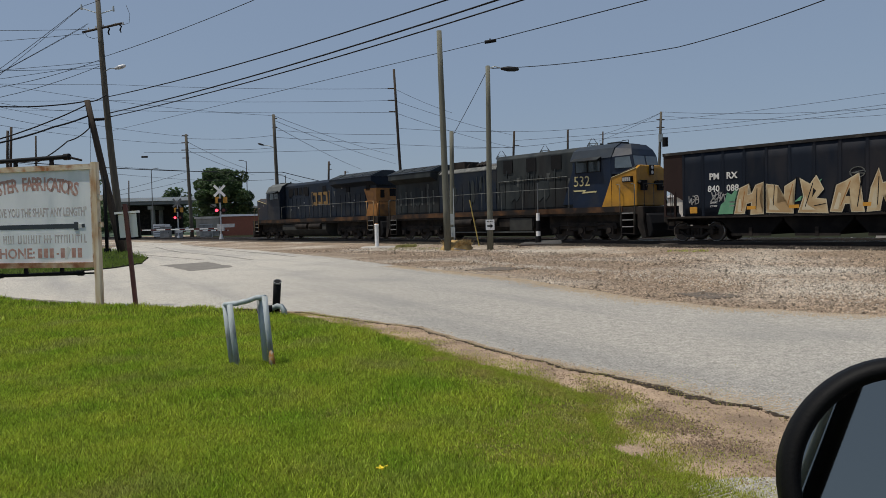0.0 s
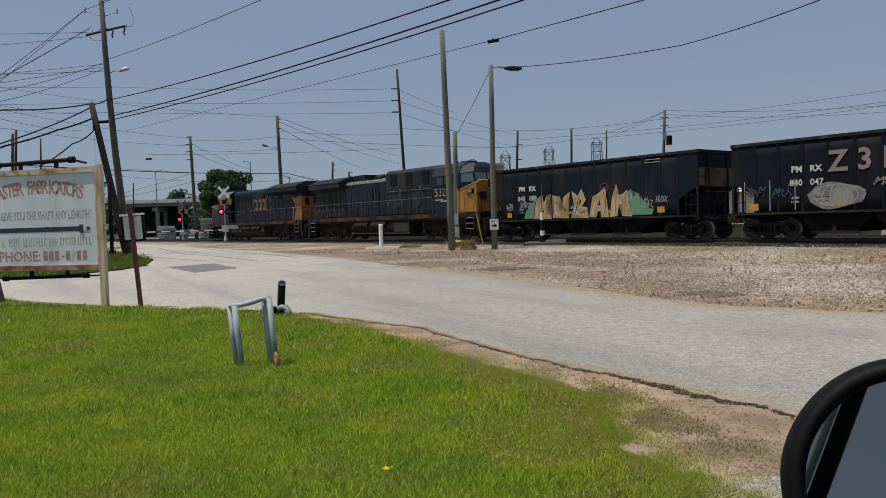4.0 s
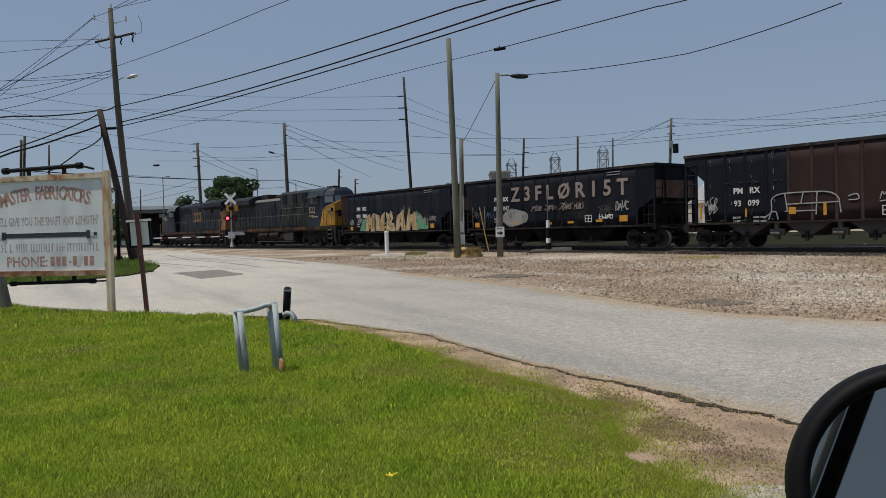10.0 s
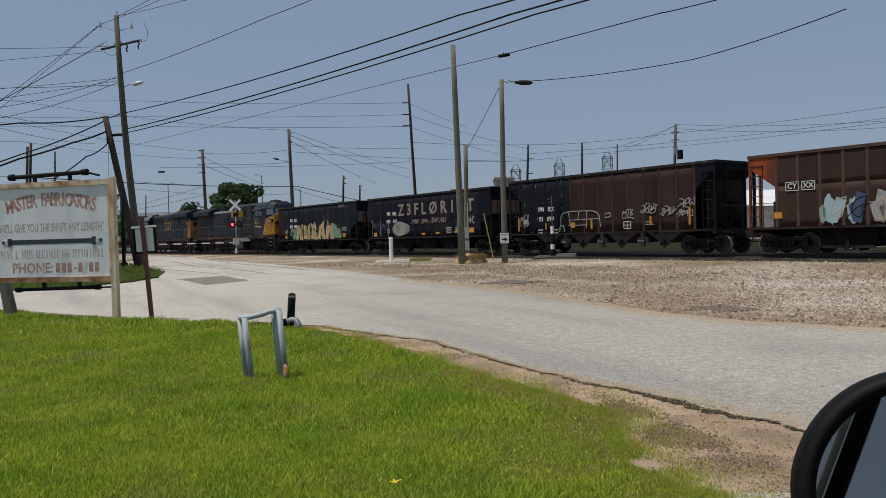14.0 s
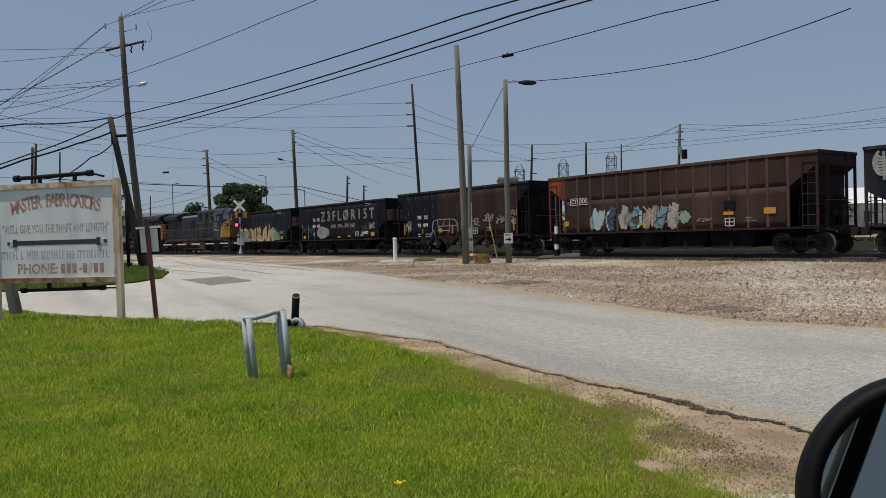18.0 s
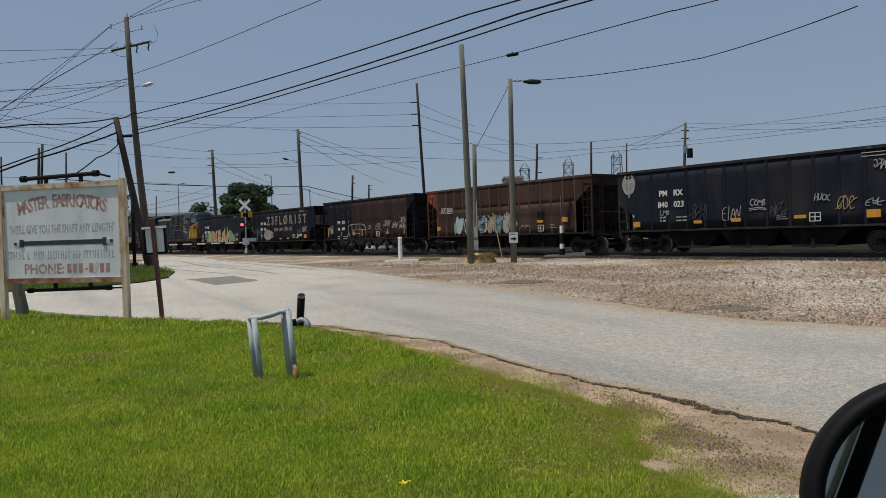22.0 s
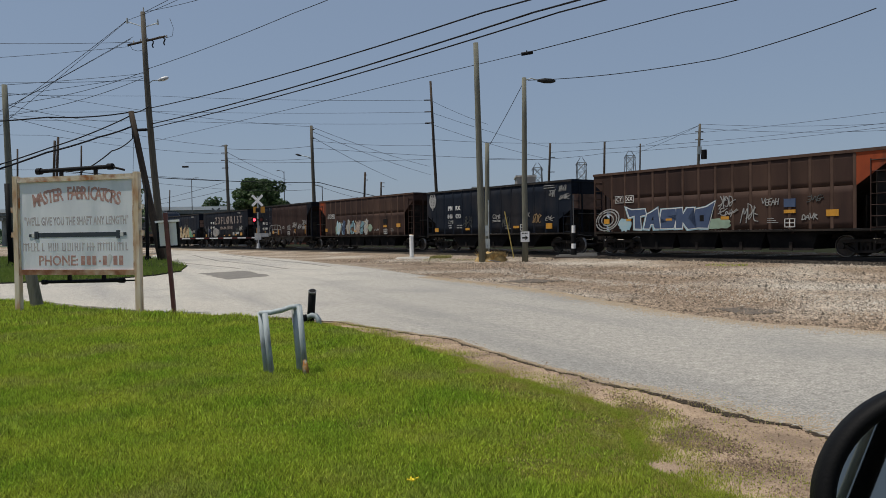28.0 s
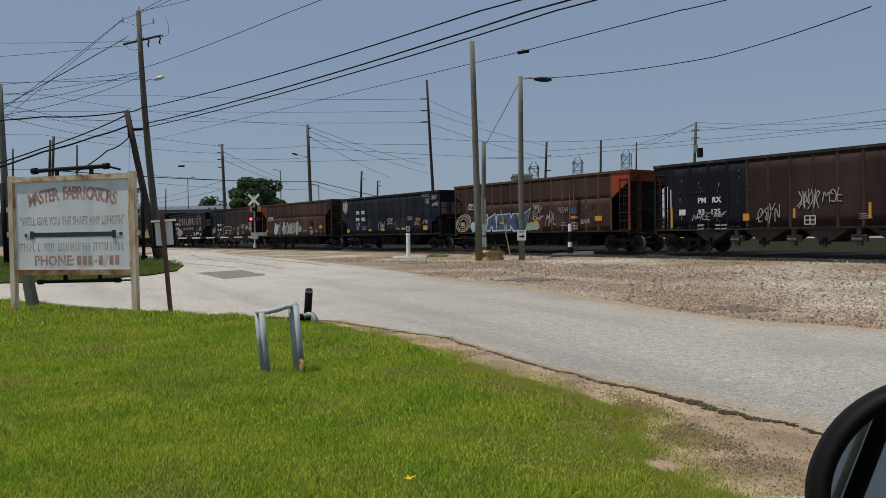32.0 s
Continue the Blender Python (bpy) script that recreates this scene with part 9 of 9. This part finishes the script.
for j in range(7):
    rr, hh = math.cos(j / 6 * math.pi / 2), math.sin(j / 6 * math.pi / 2)
    heap.append([bm.verts.new((0.72 + (0.78 * rr + 0.02) * math.cos(k * 0.393) * (1 + 0.25 * noise.noise((k * 0.7, j * 0.5, 3))), 39.3 + (0.7 * rr + 0.02) * math.sin(k * 0.393), -0.03 + 0.50 * hh * (1 + 0.2 * noise.noise((k * 0.5, j, 1))))) for k in range(16)])
for p, q in zip(heap, heap[1:]):
    for k in range(16):
        bm.faces.new((p[k], p[(k + 1) % 16], q[(k + 1) % 16], q[k])).smooth = True
bm.faces.new(heap[-1])
solid("straw_heap", bm, mat("matted straw and soil", (0.44, 0.30, 0.12), (0.31, 0.21, 0.085), 6.0, 0.95, bump=0.8, bscale=25), "rounded heap of old golden straw and dirt at the pole foot", "straw", kind="stuff")


def stones(name, spots, label, material, size, z=-0.03):
    """Angular pebbles sunk to half in the ground, joined, seeded."""
    g = np.random.default_rng(31)
    base = np.array([(1, 0, 0), (-1, 0, 0), (0, 1, 0), (0, -1, 0), (0, 0, 0.8)], float)
    base[:4, 2] = -0.15
    tri = np.array([(0, 2, 4), (2, 1, 4), (1, 3, 4), (3, 0, 4)])
    n = len(spots)
    sc = g.uniform(*size, n)[:, None, None] * g.uniform(0.6, 1.3, (n, 1, 3))
    jit = base[None] + g.normal(0, 0.22, (n, 5, 3))
    a = g.uniform(0, 6.28, n)
    v = jit * sc
    c, s = np.cos(a)[:, None], np.sin(a)[:, None]
    x, y = v[..., 0] * c - v[..., 1] * s, v[..., 0] * s + v[..., 1] * c
    v = np.stack([x + spots[:, :1], y + spots[:, 1:2], v[..., 2] + spots[:, 2:3]], -1).reshape(-1, 3)
    t = (np.arange(n)[:, None, None] * 5 + tri[None]).reshape(-1, 3)
    me = bpy.data.meshes.new(name)
    me.from_pydata(v.tolist(), [], t.tolist())
    me.materials.append(material)
    return tagged(new(name, me), label, "gravel", kind="stuff")


def island_random(m, spread=0.45):
    """Each joined piece its own tone."""
    nt = m.node_tree
    b = nt.nodes["Principled BSDF"]
    old = b.inputs["Base Color"].links[0].from_socket
    ge, hs, mr = nt.nodes.new("ShaderNodeNewGeometry"), nt.nodes.new("ShaderNodeHueSaturation"), nt.nodes.new("ShaderNodeMapRange")
    mr.inputs["To Min"].default_value, mr.inputs["To Max"].default_value = 1 - spread, 1 + spread
    nt.links.new(ge.outputs["Random Per Island"], mr.inputs[0])
    nt.links.new(mr.outputs[0], hs.inputs["Value"])
    nt.links.new(old, hs.inputs["Color"])
    nt.links.new(hs.outputs[0], b.inputs["Base Color"])


for m in (M_BLADE, M_STONE, M_LEAF, M_HAZE, M_STRAW, M_DRYGRASS, M_THATCH):
    island_random(m, 0.72 if m is M_STONE else 0.60 if m in (M_THATCH, M_BLADE) else 0.42)
for m in (M_BLADE, M_LEAF, M_DRYGRASS, M_ISLEGRASS, M_THATCH):
    leafy(m, 0.4)


def gravel_spots(boxes, poly_out):
    g = np.random.default_rng(17)
    out = []
    for s0, s1, d0, d1, n in boxes:
        s, d = g.uniform(s0, s1, n), g.uniform(d0, d1, n)
        x = NRM.x * d + DIR.x * s
        y = NRM.y * d + DIR.y * s
        ok = ~inside(poly_out, x, y)
        zz = -0.03 + 0.13 * np.clip((d - 25) / 3.6, 0, 1)
        out.append(np.stack([x, y, zz], 1)[ok])
    return np.concatenate(out)


spots = gravel_spots([(-14, 6, 8.5, 16, 60000), (-28, 8, 14, 22, 50000)], road_line)
stones("gravel", spots, "loose pale brown gravel stones", M_STONE, (0.006, 0.034))
stones("gravel", gravel_spots([(-42, 10, 19, 29.3, 34000)], road_line), "loose brown gravel stones beside the track", M_STONE, (0.012, 0.05))
stones("gravel", gravel_spots([(-24, 10, 11, 20, 1300), (-40, 10, 19, 29.2, 7000)], road_line), "scattered larger brown stones", M_STONE, (0.025, 0.075))
g_lime = np.random.default_rng(77)
M_LIME = mat("pale crushed limestone", (0.56, 0.52, 0.45), (0.42, 0.385, 0.325), 0.6, 0.9)
lime = gravel_spots([(-22, 5, 9.5, 19, 60000)], road_line)
ls, ld = lime[:, 0] * DIR.x + lime[:, 1] * DIR.y, lime[:, 0] * NRM.x + lime[:, 1] * NRM.y
wide = np.clip(0.8 + 0.12 * (ls + 17.3), 0.5, 2.6)
patchy = np.array([0.8 * noise.noise((a * 0.4, b * 0.4, 3.0)) + 0.5 * noise.noise((a * 1.3, b * 1.3, 1.0)) for a, b, c in lime])
keep = 0.75 + patchy - np.abs(ld - 16.8 + 0.22 * (ls + 17.3)) / wide + g_lime.uniform(-0.6, 0.6, len(lime)) > 0.35
stones("limestone_gravel", lime[keep], "band of pale crushed limestone in the gravel", M_LIME, (0.008, 0.03))
g = np.random.default_rng(41)
x, y = g.uniform(-2.6, 2.6, 9000), g.uniform(3.2, 12.6, 9000)
ok = inside(DIRT, x, y)
M_LITTER = mat("dark leaf litter", (0.25, 0.175, 0.115), (0.11, 0.078, 0.055), 5.0, 0.9, spec=0.1)
island_random(M_LITTER, 0.5)
stones("verge_litter", np.stack([x[ok], y[ok], np.full(ok.sum(), -0.001)], 1), "bits of bark, grit and dead leaves on the dirt verge", M_LITTER, (0.002, 0.008))
along_edge = g.uniform(0, 1, 30000)
x = 1.74 - 0.62 * along_edge + g.normal(0, 0.11, 30000)
y = 4.45 + 2.1 * along_edge + g.normal(0, 0.22, 30000)
ok = inside(DIRT, x, y) & np.array([noise.noise((a * 2.4, b * 2.4, 6.0)) > o for a, b, o in zip(x, y, g.uniform(-0.4, 0.9, 30000))])
M_SOIL = mat("dark trodden soil crumbs", (0.25, 0.18, 0.125), (0.145, 0.105, 0.075), 5.0, 0.95, spec=0.1)
island_random(M_SOIL, 0.5)
stones("soil_crumbs", np.stack([x[ok], y[ok], np.full(ok.sum(), -0.003)], 1), "dark trodden soil and dead leaves at the lawn edge", M_SOIL, (0.003, 0.012))
x, y = g.uniform(-2.6, 2.6, 26000), g.uniform(3.2, 12.6, 26000)
ok = inside(DIRT, x, y)
ok &= np.array([noise.noise((a * 1.4, b * 1.4, 5.0)) > -0.1 for a, b in zip(x, y)])
stones("soil_clods", np.stack([x[ok], y[ok], np.full(ok.sum(), -0.004)], 1), "small dry clods of sandy soil on the verge", M_DIRT, (0.004, 0.016))
edge = rough_edge(NEAR[2:13], 0.05, 0.07, 1.0)
pick = [i for i in g.integers(0, len(edge), 9000) if noise.noise((edge[i][0] * 4, edge[i][1] * 4, 3.0)) > g.uniform(-0.3, 0.5)]
pts = np.array([(edge[i][0] + g.normal(0, 0.025) - 0.02, edge[i][1] + g.normal(0, 0.025) - 0.03, -0.012) for i in pick])
stones("edge_crumbs", pts, "crumbled dark asphalt bits along the road edge", M_CRACK, (0.004, 0.017))
far_edge = np.array(rough_edge(FAR[5:12], 0.05, 0.10, 3.0))
i = g.integers(0, len(far_edge), 18000)
out = np.abs(g.normal(0, 0.3, 18000))
M_SAND = mat("fine washed sand", (0.46, 0.36, 0.245), (0.38, 0.295, 0.195), 3.0, 0.95)
stones("sand_drift", np.stack([far_edge[i, 0] - out * 0.8, far_edge[i, 1] - out * 0.6, np.full(18000, 0.001)], 1), "sand washed thinly over the far road edge", M_SAND, (0.004, 0.014))
edge = np.array(rough_edge(NEAR[1:13], 0.05, 0.07, 1.0))
i = g.integers(0, len(edge), 26000)
out = np.abs(g.normal(0, 0.16, 26000)) * np.clip((8.4 - edge[i, 1]) / 2.0, 0.12, 1.6)
stones("sand_drift", np.stack([edge[i, 0] + out * 0.85 + g.normal(0, 0.02, 26000), edge[i, 1] + out * 0.5, np.full(26000, 0.001)], 1), "sand washed thinly over the road edge", M_SAND, (0.003, 0.009))
bal = []
for _ in range(14000):
    s, d = g.uniform(-45, 12), g.uniform(-3.1, -0.9)
    p = on_track(s, TRACK_D + d, 0.15 if d > -2.3 else 0.05 + 0.095 * (d + 3.1) / 0.8)
    bal.append((p.x, p.y, p.z))
stones("ballast_stones", np.array(bal), "dark oily ballast stones beside the rail", M_BALLAST, (0.02, 0.05))

# yellow flower head in the lawn
fl = thing("flower", "small crumpled yellow flower in the grass", "flower", Matrix.Translation((-0.385, 4.28, 0.03)))
rng = random.Random(2)
for i in range(7):
    a = i * 0.9
    bm = B()
    r = rng.uniform(0.014, 0.024)
    rod(bm, (0, 0, 0), (r * math.cos(a) * 1.7, r * math.sin(a), rng.uniform(0.0, 0.02)), 0.011, 0.004, 5)
    part("petal", bm, M_PETAL, fl)

# stick and debris at the pole foot
dv = thing("broken_board", "pale broken board lying by the pole", "board", pose(0.85, 37.9, 0.03, 0, 8, 40))
bm = B()
box(bm, -0.35, 0.35, -0.06, 0.06, 0, 0.05)
part("board", bm, M_CONC, dv, bevel=0.01)

# dark tyre arcs on the road by the crossing
for k, pts in enumerate(([(-21, 62), (-17.5, 55), (-13.5, 47), (-9.5, 40), (-7, 35)], [(-23.5, 61), (-20, 53.5), (-16, 45.5), (-11.5, 38.5), (-8.5, 33)], [(-27, 70), (-25.5, 60), (-22, 50), (-16, 41), (-11, 34)])):
    line = rough_edge(pts, 0.8, 0.05, 20.0 + k)
    back = [(x + 0.16, y + 0.05) for x, y in line][::-1]
    solid("tyre_mark", slab(line + back, 0.001, 0.004), M_PATCH, "dark curved tyre mark on the road", "tyre mark", kind="structure")

# ties under the rails
bm = B()
box(bm, -0.115, 0.115, -1.3, 1.3, 0.02, 0.158)
ME_TIE = mesh_of("tie", bm, M_TIE, 0.012)
for i in range(290):
    s = 14 - i * 0.56
    p = on_track(s)
    t = part("tie", ME_TIE, M_TIE, track)
    t.location, t.rotation_euler = (p.x, p.y, noise.noise((i * 0.7, 0, 0)) * 0.008), (0, 0, PHI + bend(s) + noise.noise((0, i * 0.9, 0)) * 0.02)

# ---- the parked vehicle's door mirror, with the door behind it ----
VD = Vector((0.25, 0.968, 0))                      # the vehicle's heading
mm = Matrix.Translation((0.498, 0.800, 1.141)) @ Matrix.Rotation(radians(-20), 4, 'Z') @ Matrix.Rotation(radians(-15), 4, 'X') @ Matrix.Rotation(radians(9), 4, 'Y')
mir = thing("door_mirror", "black plastic vehicle door mirror with dark glass", "mirror", mm)


def super_outline(a, b, n=56, e=1.9):
    out = []
    for i in range(n):
        t = 2 * math.pi * i / n
        c, s = math.cos(t), math.sin(t)
        out.append((a * math.copysign(abs(c) ** (2 / e), c), b * math.copysign(abs(s) ** (2 / e), s)))
    return out


def shell(bm, rings):
    """Rings of (half width, half height, y), joined."""
    loops = [[bm.verts.new((x, y, z)) for x, z in super_outline(a, b)] for a, b, y in rings]
    for p, q in zip(loops, loops[1:]):
        for i in range(len(p)):
            j = (i + 1) % len(p)
            f = bm.faces.new((p[i], p[j], q[j], q[i]))
            f.smooth = True
    return loops


bm = B()
lp = shell(bm, [(0.105, 0.120, 0.020), (0.109, 0.124, 0.004), (0.118, 0.133, 0.0), (0.127, 0.142, 0.012), (0.131, 0.146, 0.035), (0.118, 0.132, 0.08), (0.083, 0.094, 0.11), (0.035, 0.038, 0.122)])
bm.faces.new(lp[-1])
bmesh.ops.recalc_face_normals(bm, faces=bm.faces[:])
part("housing", bm, M_MIRRORSHELL, mir, "black textured mirror housing")
bm = B()
bm.faces.new([bm.verts.new((x, 0.024, z)) for x, z in super_outline(0.107, 0.122)])
lo2 = [bm.verts.new((x, 0.028, z)) for x, z in super_outline(0.107, 0.122)]
bm.faces.new(lo2[::-1])
bmesh.ops.recalc_face_normals(bm, faces=bm.faces[:])
part("mirror_glass", bm, M_MIRROR, mir, "flat mirror glass")
bm = B()
box(bm, 0.08, 0.26, 0.03, 0.09, -0.11, -0.05)
part("mirror_arm", bm, M_MIRRORSHELL, mir, bevel=0.02)

# the vehicle's side, out of view but seen in the mirror
vs = thing("vehicle_side", "dark grey side of the parked vehicle with its windows", "vehicle", frame_at((0.60 - VD.x * 2.6, 0.0 - VD.y * 2.6), (0.60, 0.0)))
for nm, x0, x1, z0, z1, m in (("door_panel", 0.0, 1.35, 0.35, 1.10, M_GREYLOCO), ("door_panel", 1.38, 3.5, 0.35, 1.10, M_GREYLOCO), ("roof_side", 0.0, 3.4, 1.62, 1.78, M_GREYLOCO)):
    bm = B()
    box(bm, x0, x1, -0.09, 0.0, z0, z1)
    part(nm, bm, m, vs, bevel=0.02)
for x0, x1 in ((0.1, 1.25),):
    bm = B()
    box(bm, x0, x1, -0.03, -0.02, 1.12, 1.62)
    part("side_window", bm, M_GLASSDARK, vs)
for x in (0.35, 3.05):
    bm = B()
    rod(bm, (x, -0.14, 0.33), (x, 0.10, 0.33), 0.34, n=20)
    wheel = part("wheel", bm, M_BLACK, vs, "black tyre")
    bm = B()
    rod(bm, (x, 0.09, 0.33), (x, 0.112, 0.33), 0.20, n=12)
    part("hub_cap", bm, M_ALU, wheel)
for x in (0.05, 1.36):
    bm = B()
    box(bm, x - 0.06, x + 0.06, -0.06, 0.0, 1.10, 1.62)
    part("door_pillar", bm, M_BLACK, vs)
back = vs.matrix_world.inverted()
for nm, a, b, r, m in (("window_frame", (0.165, 0.160, 1.075), (0.415, 0.234, 1.61), 0.017, M_BLACK), ("frame_trim", (0.139, 0.174, 1.075), (0.39, 0.246, 1.61), 0.008, M_GALV)):
    bm = B()
    rod(bm, back @ Vector(a), back @ Vector(b), r, n=10)
    part(nm, bm, m, vs)
bm = B()
box(bm, 0.0, 1.4, -0.10, -0.06, 1.09, 1.12)
part("chrome_strip", bm, M_GALV, vs)


def motions():
    """The train rolls away along the track, its wheels turning."""
    steps = [i * 0.5 for i in range(65)]
    for car, s, turned in MOVERS:
        walk(car, [(t, car_pose(s, t, turned)) for t in steps])
    for wheel, r, place in WHEELS:
        back = any(c is wheel.parent.parent and turned for c, s, turned in MOVERS)
        rows = []
        for i in range(161):
            t = i * 0.2
            a = -(SPEED * t - 0.5 * SLOWING * t * t) / r * (-1 if back else 1)
            rows.append((t, Matrix.Translation(place) @ Matrix.Rotation(a, 4, 'Y')))
        walk(wheel, rows)
    # the white car drives up and stops at the crossing
    drive = [(0.0, 80.53), (10.0, 10.63), (20.0, -59.27), (20.5, -62.52), (21.0, -66.26), (21.5, -69.50), (22.0, -72.81), (22.5, -76.02), (23.0, -78.76), (23.5, -80.89), (24.0, -82.45), (25.0, -84.05), (26.0, -84.25), (32.0, -84.25)]
    walk(wc, [(t, far_car(s)) for t, s in drive])
    for wheel, place in CAR_WHEELS:
        rows = []
        for (ta, sa), (tb, sb) in zip(drive, drive[1:]):
            n = max(1, math.ceil(abs(sb - sa) / 0.4))
            rows += [(ta + (tb - ta) * k / n, Matrix.Translation(place) @ Matrix.Rotation((drive[0][1] - sa - (sb - sa) * k / n) / 0.32, 4, 'Y')) for k in range(n)]
        walk(wheel, rows + [(32.0, Matrix.Translation(place) @ Matrix.Rotation((drive[0][1] - drive[-1][1]) / 0.32, 4, 'Y'))])


motions()
